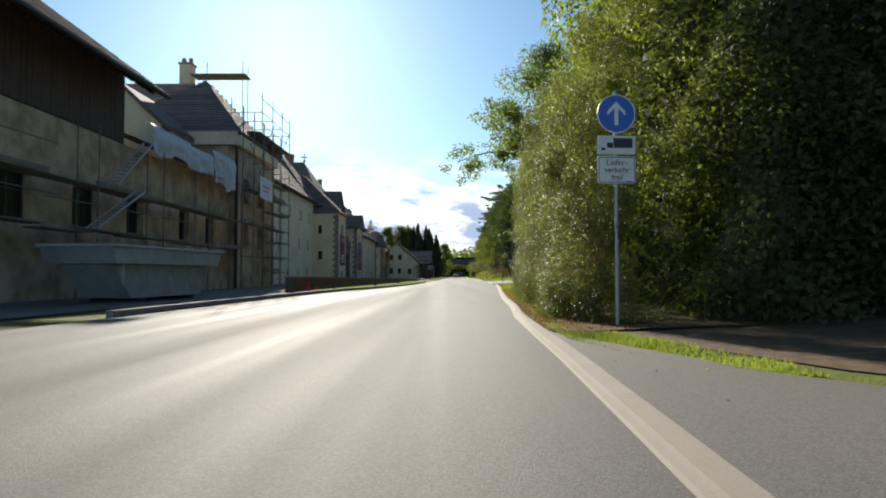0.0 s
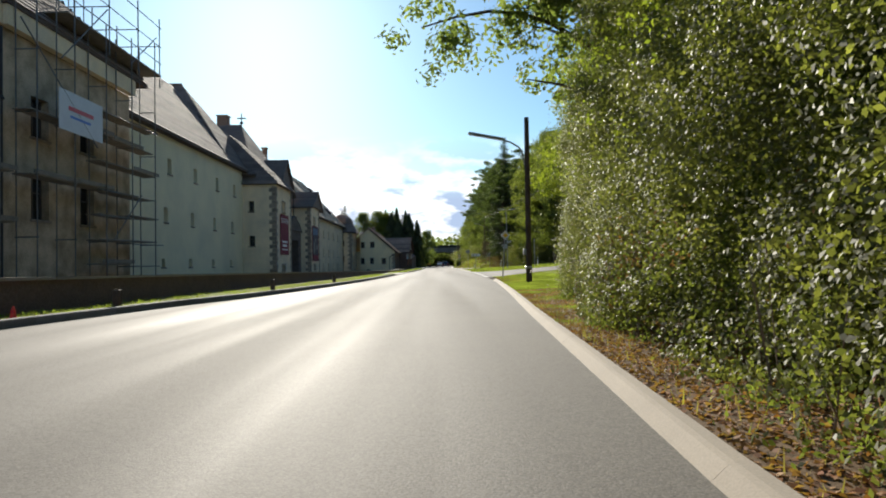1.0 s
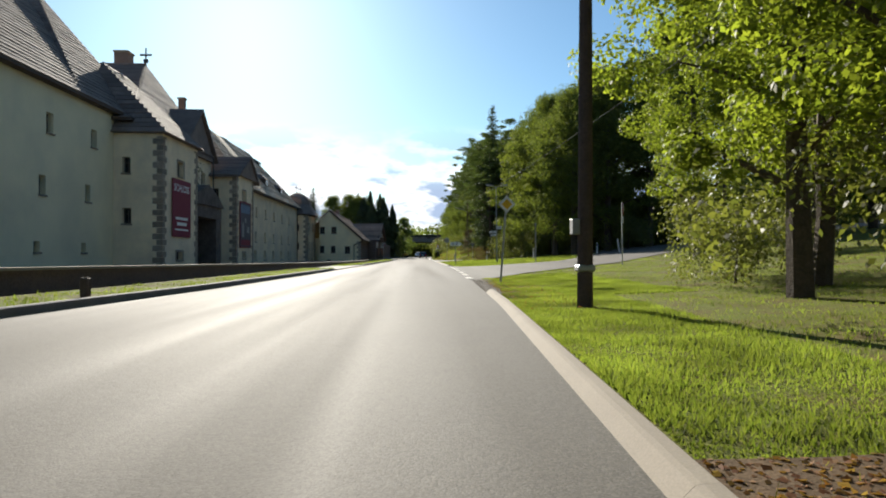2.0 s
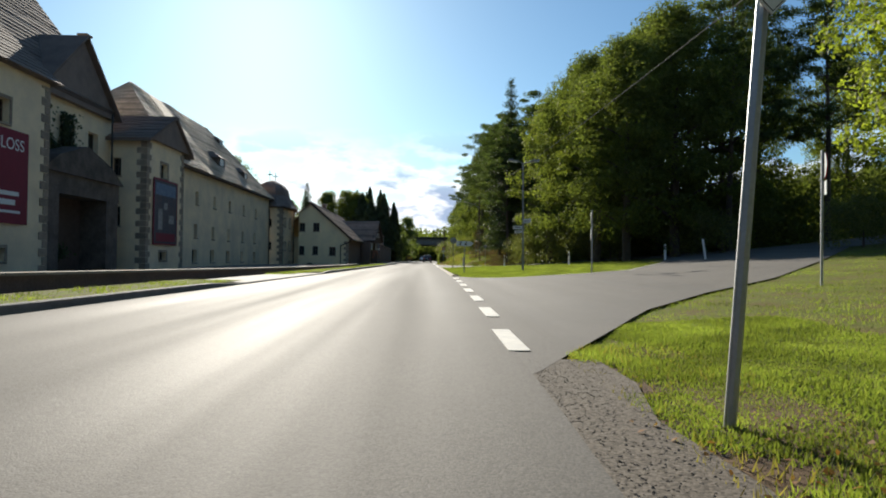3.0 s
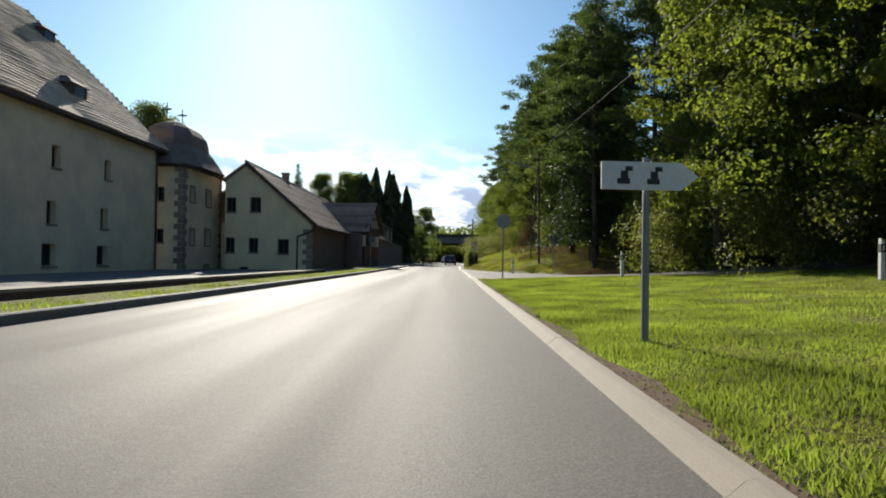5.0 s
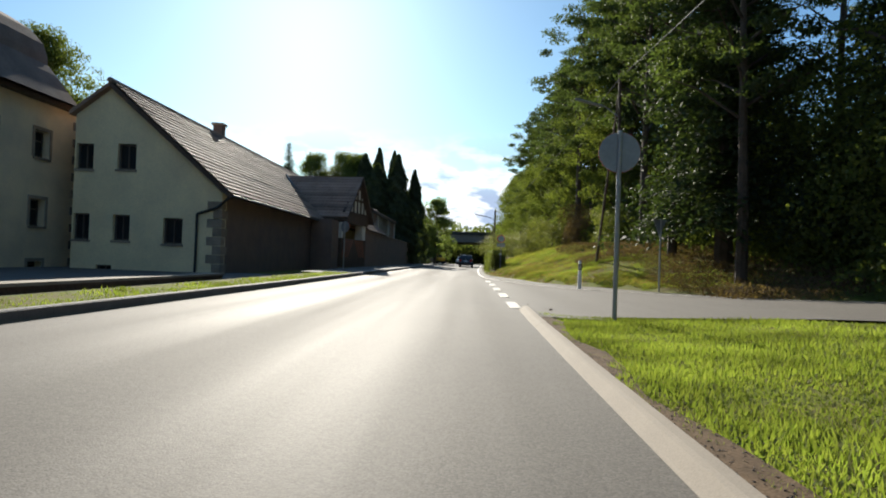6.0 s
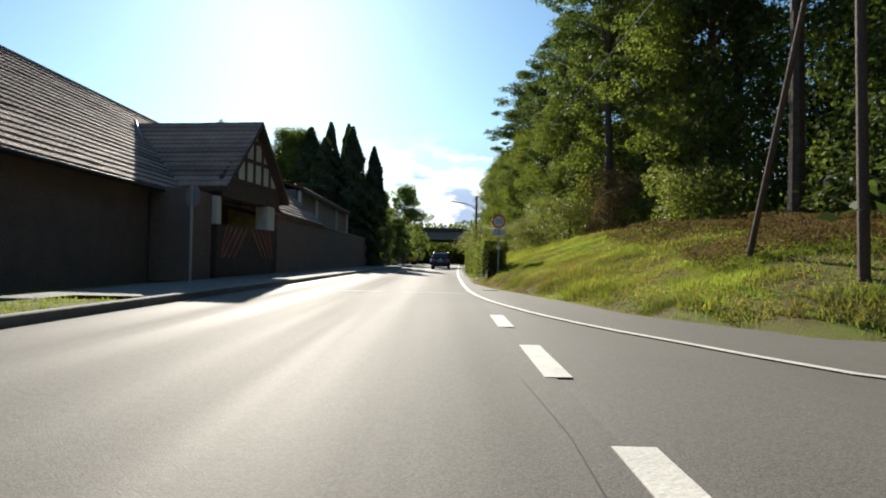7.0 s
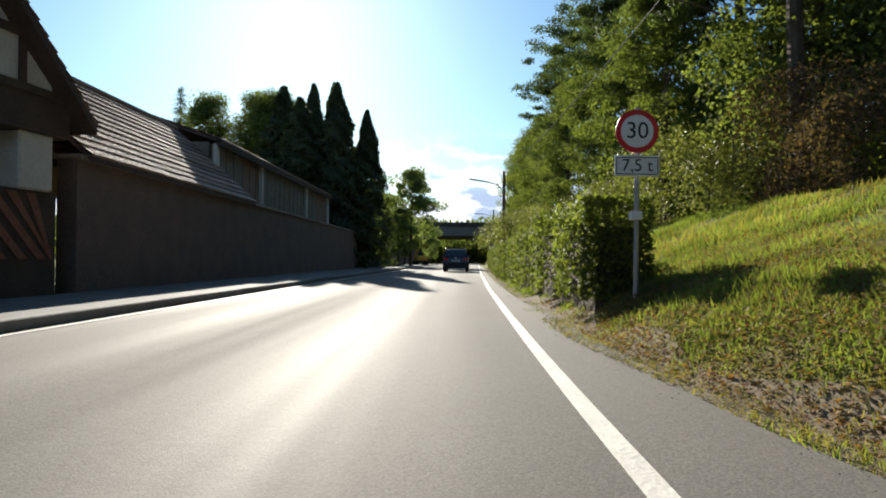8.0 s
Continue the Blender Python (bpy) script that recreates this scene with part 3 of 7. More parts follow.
def line(name, pts, w, mat, z, k, label, follow=False):
    p = resample(pts, k)
    left, right = [], []
    for i, a in enumerate(p):
        b, c = p[max(0, i - 1)], p[min(len(p) - 1, i + 1)]
        d = Vector((c[0] - b[0], c[1] - b[1])).normalized()
        left.append((a[0] - d.y * w / 2, a[1] + d.x * w / 2))
        right.append((a[0] + d.y * w / 2, a[1] - d.x * w / 2))
    ob = ribbon(name, left, right, z, mat, follow=follow)
    return tagged(ob, label, "road marking", kind="structure")


line("road_marking_2", [(14.0, 113.6), (10.35, 118.9), (9.7, 119.5), (8.9, 120.65), (8.0, 121.8), (7.16, 122.68), (6.66, 123.94), (6.41, 124.69), (6.07, 125.58), (5.66, 126.92), (5.32, 128.5), (5.05, 130.1), (4.88, 131.5), (4.78, 132.8), (4.7, 135), (4.7, 137.7), (4.72, 140), (4.78, 144), (4.93, 152), (5.36, 167), (5.75, 178.5), (7.4, 226)], 0.115, PAINT, 0.008, 120, "white edge line sweeping out of the side road", follow=True)
line("road_marking_3", [(7.6, 77.35), (8.8, 77.75), (10.3, 78.5), (13.1, 80.75), (16.6, 85.8)], 0.08, PAINT, 0.012, 40, "thin white edge line beside the grass island", follow=True)
line("road_marking_4", [(left_edge(y) + 0.16, y) for y in range(136, 230, 6)], 0.1, PAINT, 0.006, 60, "worn white line along the kerb")
seam = line("road_marking_5", [(1.2, 134.35), (4.6, 133.8)], 0.05, PAINT, 0.004, 8, "pale seam across the asphalt")
crack = line("road_marking_6", [(4.42, 119.2), (4.5, 121.0), (4.46, 122.4)], 0.008, SIGN_BLACK, 0.004, 12, "dark crack in the asphalt")

# a manhole in the shoulder
manhole = thing("manhole_cover", "round pale concrete and iron manhole cover set in asphalt", "manhole cover", at=pose(5.36, 136.0, -0.012))
bm = bmesh.new()
bmesh.ops.create_cone(bm, cap_ends=True, segments=40, radius1=0.24, radius2=0.24, depth=0.03, matrix=pose(0, 0, 0.0))
part("rim", bm, IRON, manhole)
bm = bmesh.new()
bmesh.ops.create_cone(bm, cap_ends=True, segments=40, radius1=0.2, radius2=0.2, depth=0.03, matrix=pose(0, 0, 0.006))
part("lid", bm, KERB, manhole)

# ---- buildings ----
def wall_mesh(length, z0, z1, thick, openings):
    """A wall along +x with its face at y = 0 and its body towards +y; openings are (u0, u1, z0, z1)."""
    us = sorted({0.0, length, *[o[0] for o in openings], *[o[1] for o in openings]})
    zs = sorted({z0, z1, *[o[2] for o in openings], *[o[3] for o in openings]})
    bm = bmesh.new()
    for a, b in zip(us, us[1:]):
        run = None
        for c, d in zip(zs, zs[1:]):
            um, zm = (a + b) / 2, (c + d) / 2
            if any(o[0] < um < o[1] and o[2] < zm < o[3] for o in openings):
                run = None
                continue
            box(bm, a, b, 0, thick, c, d)
    bmesh.ops.remove_doubles(bm, verts=bm.verts, dist=0.0005)
    inner = [f for f in bm.faces if any(g is not f and set(g.verts) == set(f.verts) for e in f.edges for g in e.link_faces)]
    bmesh.ops.delete(bm, geom=inner, context="FACES")
    return bm


def facade(house, origin, yaw, length, z0, z1, mat, openings=(), thick=0.5, frame_mat=FRAME, surround=None, bars=True):
    """A wall with real openings, and a window in each of them."""
    m = pose(*origin, 0, 0, yaw)
    w = part("wall", wall_mesh(length, z0, z1, thick, openings), mat, house)
    w.matrix_basis = m
    for (u0, u1, a, b) in openings:
        win = part("window", boxes((u0, u1, 0.3, 0.32, a, b)), GLASS_DARK, house)
        win.matrix_basis = m
        t = 0.05
        f = [(u0, u0 + t, 0.26, 0.3, a, b), (u1 - t, u1, 0.26, 0.3, a, b), (u0 + t, u1 - t, 0.26, 0.3, a, a + t), (u0 + t, u1 - t, 0.26, 0.3, b - t, b)]
        if bars:
            f.append(((u0 + u1) / 2 - 0.02, (u0 + u1) / 2 + 0.02, 0.265, 0.3, a + t, b - t))
            f.append((u0 + t, u1 - t, 0.267, 0.3, a + (b - a) * 0.62, a + (b - a) * 0.62 + 0.035))
        part("frame", boxes(*f), frame_mat, win)
        part("sill", boxes((u0 - 0.06, u1 + 0.06, -0.07, 0.26, a - 0.09, a - 0.003), bevel=0.012), surround or STONE, win)
        if surround:
            s = 0.12
            part("surround", boxes((u0 - s, u0 - 0.003, -0.03, 0.02, a, b + s), (u1 + 0.003, u1 + s, -0.03, 0.02, a, b + s), (u0, u1, -0.03, 0.02, b + 0.003, b + s)), surround, win)
    return w


def tiles(bm, o, u, v, ulen, vlen, course=0.33, col=0.25, lift=0.035, wave=0.02, seg=3, clip=None, sway=0.0):
    """Courses of tiles from the eave o: u along the eave, v up the slope; clip(s) gives the run of a course."""
    u, v = Vector(u).normalized(), Vector(v).normalized()
    n = u.cross(v).normalized()
    if n.z < 0:
        n = -n
    o = Vector(o)
    rows = max(1, int(round(vlen / course)))
    for j in range(rows):
        s0, s1 = j * vlen / rows, (j + 1) * vlen / rows + 0.04
        a, b = (0.0, ulen) if clip is None else clip((s0 + 0.5 * vlen / rows) / vlen)
        if b - a < 0.05:
            continue
        cols = max(1, int(round((b - a) / col)))
        lo, hi, skirt = [], [], []
        sag = random.uniform(-0.006, 0.006)
        for i in range(cols * seg + 1):
            p = a + (b - a) * i / (cols * seg)
            bend = wave * math.cos(2 * math.pi * i / seg) if wave else 0
            jit = 0.012 * noise.noise((p * 1.1, j * 0.9, 3.0)) + sway * noise.noise((p * 0.3, j * 0.06, 5.0))
            lo.append(bm.verts.new(o + u * p + v * s0 + n * (lift + bend + sag + jit)))
            skirt.append(bm.verts.new(o + u * p + v * (s0 + 0.004) + n * (bend * 0.5 - 0.01)))
            hi.append(bm.verts.new(o + u * p + v * s1 + n * (bend * 0.6 + 0.004 + jit)))
        for i in range(cols * seg):
            bm.faces.new((lo[i], lo[i + 1], hi[i + 1], hi[i]))
            bm.faces.new((skirt[i], skirt[i + 1], lo[i + 1], lo[i]))
    return bm


def slab(pts, depth):
    """A roof plane with thickness, its outline given; it is pushed down."""
    bm = bmesh.new()
    return polygon(bm, pts, depth, (0, 0, -1))


def hip_roof(house, x0, x1, y0, y1, z, rx, ry0, ry1, rz, mat, over=0.45, label="", course=0.3, col=0.3, tiled=("e", "s"), wave=0.012, sway=0.0):
    """A hipped roof: eaves at z over the rectangle, ridge from ry0 to ry1 at rx, rz. Tiled on the faces that are seen."""
    a, b, c, d = (x0 - over, y0 - over, z), (x1 + over, y0 - over, z), (x1 + over, y1 + over, z), (x0 - over, y1 + over, z)
    e, f = (rx, ry0, rz), (rx, ry1, rz)
    bm = bmesh.new()
    vs = [bm.verts.new(p) for p in (a, b, c, d, e, f)]
    for q in ((0, 1, 4), (1, 2, 5, 4), (2, 3, 5), (3, 0, 4, 5), (3, 2, 1, 0)):
        bm.faces.new([vs[i] for i in q])
    roof = part("roof", bm, mat, house, label)
    if "e" in tiled:
        bm = bmesh.new()
        slope = Vector((rx - b[0], 0, rz - z))
        L = c[1] - b[1]
        tiles(bm, b, (0, 1, 0), slope, L, slope.length, course, col, wave=wave, sway=sway, clip=lambda k: ((ry0 - b[1]) * k, L - (c[1] - ry1) * k))
        tagged(part("tiling", bm, mat, roof), kind="stuff")
    if "s" in tiled:
        bm = bmesh.new()
        slope = Vector((0, ry0 - a[1], rz - z))
        L = b[0] - a[0]
        tiles(bm, a, (1, 0, 0), slope, L, slope.length, course, col, wave=wave, sway=sway, clip=lambda k: ((rx - a[0]) * k, L - (b[0] - rx) * k))
        tagged(part("tiling", bm, mat, roof), kind="stuff")
    if "n" in tiled:
        bm = bmesh.new()
        slope = Vector((0, ry1 - c[1], rz - z))
        L = c[0] - d[0]
        tiles(bm, d, (1, 0, 0), slope, L, slope.length, course, col, wave=wave, sway=sway, clip=lambda k: ((rx - d[0]) * k, L - (c[0] - rx) * k))
        tagged(part("tiling", bm, mat, roof), kind="stuff")
    bm = bmesh.new()
    box(bm, x1 - 0.02, x1 + over, y0 - over, y1 + over, z - 0.16, z - 0.02)
    box(bm, x0 - over, x1 - 0.02, y0 - over, y0 + 0.02, z - 0.16, z - 0.02)
    box(bm, x0 - over, x1 - 0.02, y1 - 0.02, y1 + over, z - 0.16, z - 0.02)
    part("eave", bm, TIMBER, roof)
    return roof


def cross_roof(house, x0, x1, y0, y1, z, ry, rx0, rx1, rz, mat, over=0.4, label="", course=0.35, col=0.4, wave=0.0, tiled=("e", "s")):
    """A hipped roof whose ridge runs across, from rx0 to rx1 at ry, rz."""
    a, b, c, d = (x0 - over, y0 - over, z), (x1 + over, y0 - over, z), (x1 + over, y1 + over, z), (x0 - over, y1 + over, z)
    bm = bmesh.new()
    vs = [bm.verts.new(q) for q in (a, b, c, d, (rx0, ry, rz), (rx1, ry, rz))]
    for q in ((0, 1, 5, 4), (1, 2, 5), (2, 3, 4, 5), (3, 0, 4), (3, 2, 1, 0)):
        bm.faces.new([vs[i] for i in q])
    roof = part("roof", bm, mat, house, label)
    W, L = b[0] - a[0], c[1] - b[1]
    for side in tiled:
        bm = bmesh.new()
        if side == "e":
            slope = Vector((rx1 - b[0], 0, rz - z))
            tiles(bm, b, (0, 1, 0), slope, L, slope.length, course, col, wave=wave, clip=lambda k: ((ry - b[1]) * k, L - (c[1] - ry) * k))
        else:
            slope = Vector((0, ry - a[1], rz - z))
            tiles(bm, a, (1, 0, 0), slope, W, slope.length, course, col, wave=wave, clip=lambda k: ((rx0 - a[0]) * k, W - (b[0] - rx1) * k))
        tagged(part("tiling", bm, mat, roof), kind="stuff")
    bm = bmesh.new()
    box(bm, x1 - 0.02, x1 + over, y0 - over, y1 + over, z - 0.16, z - 0.02)
    box(bm, x0 - over, x1 - 0.02, y0 - over, y0 + 0.02, z - 0.16, z - 0.02)
    part("eave", bm, TIMBER, roof)
    part("ridge", pipe([(rx0, ry, rz + 0.02), (rx1, ry, rz + 0.02)], 0.13, sides=6), mat, roof)
    return roof


def dormer(house, y, w, fx, zb, zt, mat, depth=2.4):
    """A small boarded dormer with a hipped roof and a dark opening in its face."""
    dm = part("dormer", boxes((fx - depth, fx, y - w / 2, y + w / 2, zb, zt)), TIMBER, house, "small dark boarded dormer")
    part("opening", boxes((fx - 0.02, fx + 0.012, y - w * 0.3, y + w * 0.3, zb + (zt - zb) * 0.35, zt - 0.12)), GLASS_DARK, dm)
    e, h = w / 2 + 0.12, w * 0.34
    bm = bmesh.new()
    vs = [bm.verts.new(q) for q in ((fx - depth, y - e, zt - 0.06), (fx + 0.12, y - e, zt - 0.06), (fx + 0.12, y + e, zt - 0.06), (fx - depth, y + e, zt - 0.06), (fx - depth, y, zt + h), (fx - w * 0.45, y, zt + h))]
    for q in ((0, 1, 5, 4), (1, 2, 5), (2, 3, 4, 5), (3, 0, 4), (3, 2, 1, 0)):
        bm.faces.new([vs[i] for i in q])
    part("dormer_roof", bm, mat, dm)
    return dm


def quoins(house, x, y, z0, z1, sx, sy, proud=0.03):
    """Corner stones, long and short by turns, each its own piece. sx, sy: the way into the wall."""
    z, k = z0, 0
    while z < z1 - 0.1:
        h = min(0.34, z1 - z)
        la, lb = (0.55, 0.32) if k % 2 else (0.32, 0.55)
        bm = boxes((x - sx * proud, x + sx * la, y - sy * proud, y + sy * lb, z + 0.008, z + h - 0.008), bevel=0.012)
        part("quoin", bm, STONE, house)
        z += h
        k += 1


def downpipe(house, x, y, z0, z1, label="grey downpipe"):
    part("downpipe", pipe([(x, y, z0), (x, y, z1)], 0.055), IRON, house, label)


def chimney(house, x, y, z0, z1, w=0.8, mat=BRICK):
    bm = boxes((x - w / 2, x + w / 2, y - w / 2, y + w / 2, z0, z1))
    c = part("chimney", bm, mat, house)
    part("cap", boxes((x - w / 2 - 0.08, x + w / 2 + 0.08, y - w / 2 - 0.08, y + w / 2 + 0.08, z1, z1 + 0.14), bevel=0.02), STONE, c)
    return c


# wing B: pale green wall with small windows
wing = thing("castle_wing", "old castle wing with pale green plaster and small windows", "castle")
ops = []
for y in (56.6, 60.8, 65.1, 69.2):
    ops.append((y - 46 - 0.3, y - 46 + 0.3, 6.55, 7.5))
    ops.append((y - 0.6 - 46 - 0.28, y - 0.6 - 46 + 0.28, 3.6, 4.5))
    ops.append((y - 1.0 - 46 - 0.25, y - 1.0 - 46 + 0.25, 0.95, 1.45))
facade(wing, (-15.0, 46, 0), 90, 26.0, -0.3, 8.9, PLASTER_GREEN, ops, bars=False)
facade(wing, (-26, 46, 0), 0, 10.6, -0.3, 8.9, PLASTER_GREEN, thick=0.4)
hip_roof(wing, -26.5, -15, 46, 75, 8.95, -20.8, 50, 71.5, 16.2, SLATE, label="dark steep slate roof", tiled=("e",), course=0.35, col=0.4, wave=0)
cross_roof(wing, -27, -15.02, 67.5, 76.2, 8.98, 73.8, -26, -20.9, 16.95, SLATE, label="dark hipped slate cross roof")

# gatehouse: two towers with quoins and a recess between them
gate = thing("castle_gatehouse", "cream castle gatehouse with two towers, stone quoins and dark roofs", "castle")
facade(gate, (-14.3, 76.6, 0), 90, 10.0, -0.3, 8.6, PLASTER, [(1.2, 2.3, 4.9, 7.2), (3.4, 4.0, 5.0, 6.0), (5.2, 6.3, 4.9, 7.2), (7.6, 8.6, 4.9, 7.2)], bars=False)
cross_roof(gate, -26, -14.25, 71.5, 86.5, 8.62, 86.6, -23.2, -19.5, 16.1, SLATE, label="dark steep slate roof", over=0.35)
bm = bmesh.new()
vs = [bm.verts.new(q) for q in ((-11.9, 71.05, 7.76), (-11.9, 77.55, 7.76), (-17.0, 77.55, 7.76), (-17.0, 71.05, 7.76), (-17.0, 74.2, 12.6), (-17.0, 77.55, 12.6))]
for q in ((0, 1, 5, 4), (3, 0, 4), (1, 2, 5), (2, 3, 4, 5), (3, 2, 1, 0)):
    bm.faces.new([vs[i] for i in q])
tower_c_roof = part("tower_roof", bm, SLATE, gate)
bm = bmesh.new()
sl = Vector((-5.1, 0, 4.84))
tiles(bm, (-11.9, 71.05, 7.78), (0, 1, 0), sl, 6.5, sl.length, 0.35, 0.4, wave=0, clip=lambda k: (3.15 * k, 6.5))
tagged(part("tiling", bm, SLATE, tower_c_roof), kind="stuff")
bm = bmesh.new()
sl = Vector((0, 3.15, 4.84))
tiles(bm, (-17.0, 71.05, 7.78), (1, 0, 0), sl, 5.1, sl.length, 0.35, 0.4, wave=0, clip=lambda k: (0.0, 5.1 * (1 - k)))
tagged(part("tiling", bm, SLATE, tower_c_roof), kind="stuff")
# tower C
facade(gate, (-12.25, 71.4, 0), 90, 5.8, -0.3, 7.75, PLASTER, [(2.3, 3.3, 5.6, 6.5), (2.1, 3.2, 0.5, 1.0)], surround=STONE)
facade(gate, (-15.5, 71.4, 0), 0, 2.75, -0.3, 7.75, PLASTER, [(1.0, 1.45, 5.5, 6.4), (1.0, 1.5, 2.6, 3.5)])
facade(gate, (-12.75, 77.2, 0), 180, 2.75, -0.3, 7.75, PLASTER)
quoins(gate, -12.25, 71.4, 0, 7.6, -1, 1)
quoins(gate, -12.25, 77.2, 0, 7.6, -1, -1)
# tower D
facade(gate, (-12.25, 86.45, 0), 90, 5.4, -0.3, 7.35, PLASTER, [(1.9, 2.9, 5.35, 6.2), (1.9, 2.9, 0.5, 1.0)], surround=STONE)
facade(gate, (-15.5, 86.45, 0), 0, 2.75, -0.3, 7.35, PLASTER, [(1.35, 1.85, 5.2, 6.2), (1.25, 1.85, 2.4, 3.5)])
facade(gate, (-12.75, 91.85, 0), 180, 2.0, -0.3, 7.35, PLASTER)
for s, y in ((-1, 85.95), (1, 92.6)):
    sl = Vector((0, 89.7 - y, 1.98))
    rf = part("tower_roof", slab([(-11.85, y, 7.2), (-11.85, 89.7, 9.18), (-18.5, 89.7, 9.18), (-18.5, y, 7.2)], 0.14), SLATE, gate)
    bm = bmesh.new()
    tiles(bm, (-11.85, y, 7.22), (-1, 0, 0), sl, 6.6, sl.length, 0.3, 0.35, wave=0)
    tagged(part("tiling", bm, SLATE, rf), kind="stuff")
bm = bmesh.new()
polygon(bm, [(-12.0, 86.3, 7.3), (-12.0, 92.2, 7.3), (-12.0, 89.7, 9.0)], 0.3, (-1, 0, 0))
part("gable", bm, SLATE, gate)
quoins(gate, -12.25, 86.45, 0, 7.3, -1, 1)
quoins(gate, -12.25, 91.85, 0, 7.3, -1, -1)
# cross gable over the recess
part("gable_roof", slab([(-13.7, 79.2, 8.3), (-13.7, 82.9, 11.75), (-19.5, 82.9, 11.75), (-19.5, 79.2, 8.3)], 0.15), SLATE, gate)
part("gable_roof", slab([(-13.7, 86.6, 8.3), (-13.7, 82.9, 11.75), (-19.5, 82.9, 11.75), (-19.5, 86.6, 8.3)], 0.15), SLATE, gate)
bm = bmesh.new()
polygon(bm, [(-13.95, 79.5, 8.2), (-13.95, 86.3, 8.2), (-13.95, 82.9, 11.5)], 0.3, (-1, 0, 0))
part("gable", bm, SLATE, gate)
# portal porch between the towers
porch = part("portal", boxes((-14.3, -12.9, 77.9, 84.7, 3.5, 4.4)), SOOTY, gate, "dark weathered stone portal with a pediment")
for y in (78.0, 83.4):
    part("pier", boxes((-14.3, -12.9, y, y + 1.2, -0.3, 3.497)), SOOTY, porch)
bm = bmesh.new()
polygon(bm, [(-12.75, 77.7, 4.4), (-12.75, 84.9, 4.4), (-12.75, 83.6, 5.2), (-12.75, 81.3, 5.9), (-12.75, 79.0, 5.2)], 1.3, (-1, 0, 0))
part("pediment", bm, SOOTY, porch)
part("door", boxes((-14.28, -14.2, 79.2, 83.4, -0.3, 3.5)), TIMBER, porch, "dark timber gate")
chimney(gate, -18.2, 91.0, 10.0, 14.4, 0.5)
chimney(gate, -22.0, 88.3, 12.0, 17.5, 1.1)
part("rear_wall", boxes((-26, -18.0, 86.7, 92.6, -0.3, 12.2)), PLASTER, gate)
bm = pipe([(-19.5, 86.6, 16.0), (-19.5, 86.6, 17.45)], 0.06)
box(bm, -19.95, -19.05, 86.54, 86.66, 16.85, 16.98)
box(bm, -19.66, -19.34, 86.5, 86.7, 16.3, 16.55)
part("finial_cross", bm, IRON, gate)
for y in (77.9, 85.9):
    downpipe(gate, -13.9, y, 0, 8.5)

# wing E: long cream wall, three rows of small windows, sunlit roof
wing2 = thing("castle_wing", "long cream castle wing with small windows and a sunlit tiled roof", "castle")
ops = []
for i, y in enumerate((93.9, 97.7, 101.6, 105.6, 109.8, 114.0)):
    u = y - 91.9
    if i:
        ops.append((u - 0.32, u + 0.32, 4.55, 5.5))
    ops.append((u - 0.58, u + 0.08, 2.1, 3.1))
    ops.append((u - 0.85, u + 0.15, 0.3, 1.25))
facade(wing2, (-13.4, 91.9, 0), 90, 27.5, -0.3, 6.95, PLASTER, ops, bars=False)
hip_roof(wing2, -24.6, -13.4, 92.0, 119.4, 7.0, -19.0, 98.8, 116, 13.75, TILE_OLD, label="weathered tiled roof catching the low sun", course=0.26, col=0.22, wave=0.008, sway=0.11, tiled=("e", "s", "n"))
dormer(wing2, 105.7, 1.7, -14.2, 8.1, 9.2, SLATE)
dormer(wing2, 112.4, 1.3, -14.0, 7.9, 8.85, SLATE)
dormer(wing2, 95.3, 1.3, -13.3, 7.1, 8.05, SLATE)
dormer(wing2, 115.2, 1.1, -17.3, 11.5, 12.45, SLATE)
rear = thing("castle_wing", "rear castle wing with a tiled roof above the others", "castle")
part("wall", boxes((-29.6, -25.2, 94, 111, -0.3, 9.05)), PLASTER, rear)
hip_roof(rear, -29.6, -25.0, 94, 111, 9.05, -25.2, 97, 107.6, 16.6, TILE_OLD, label="pale tiled roof", tiled=("e",))
downpipe(wing2, -13.3, 119.1, 0, 7.2)

# tower F: corner tower with a bell roof and two crosses
tower = thing("castle_tower", "cream corner tower with quoins, slate bell roof and iron crosses", "tower")
facade(tower, (-12.1, 120, 0), 90, 6.3, -0.3, 6.25, PLASTER, [(1.0, 1.6, 4.1, 5.0), (1.0, 1.65, 1.5, 2.4), (3.5, 4.35, 4.05, 5.05), (3.4, 4.25, 1.5, 2.5), (3.4, 4.2, -0.15, 0.2)], surround=STONE)
facade(tower, (-15.2, 120, 0), 0, 2.6, -0.3, 6.25, PLASTER, [(1.45, 1.95, 4.1, 4.9), (1.45, 1.95, 1.6, 2.4)])
quoins(tower, -12.1, 120, 0, 6.2, -1, 1)
quoins(tower, -12.1, 126.3, 0, 6.2, -1, -1)
bm = bmesh.new()
prof = [(1.12, 6.2), (0.98, 6.7), (0.84, 7.25), (0.74, 7.6), (0.73, 7.9), (0.68, 8.35), (0.54, 8.8), (0.3, 9.15), (0.05, 9.4)]
rings = []
for k, z in prof:
    cx, cy, hx, hy = -13.9, 122.9, 2.25, 3.3
    rings.append([bm.verts.new((cx + k * hx * c, cy + k * hy * s, z)) for c, s in ((1, -0.55), (1, 0.55), (0.55, 1), (-0.55, 1), (-1, 0.55), (-1, -0.55), (-0.55, -1), (0.55, -1))])
for r0, r1 in zip(rings, rings[1:]):
    for i in range(8):
        bm.faces.new((r0[i], r0[(i + 1) % 8], r1[(i + 1) % 8], r1[i]))
bm.faces.new(rings[-1])
bell = part("bell_roof", bm, SLATE, tower, "dark slate bell-shaped roof")
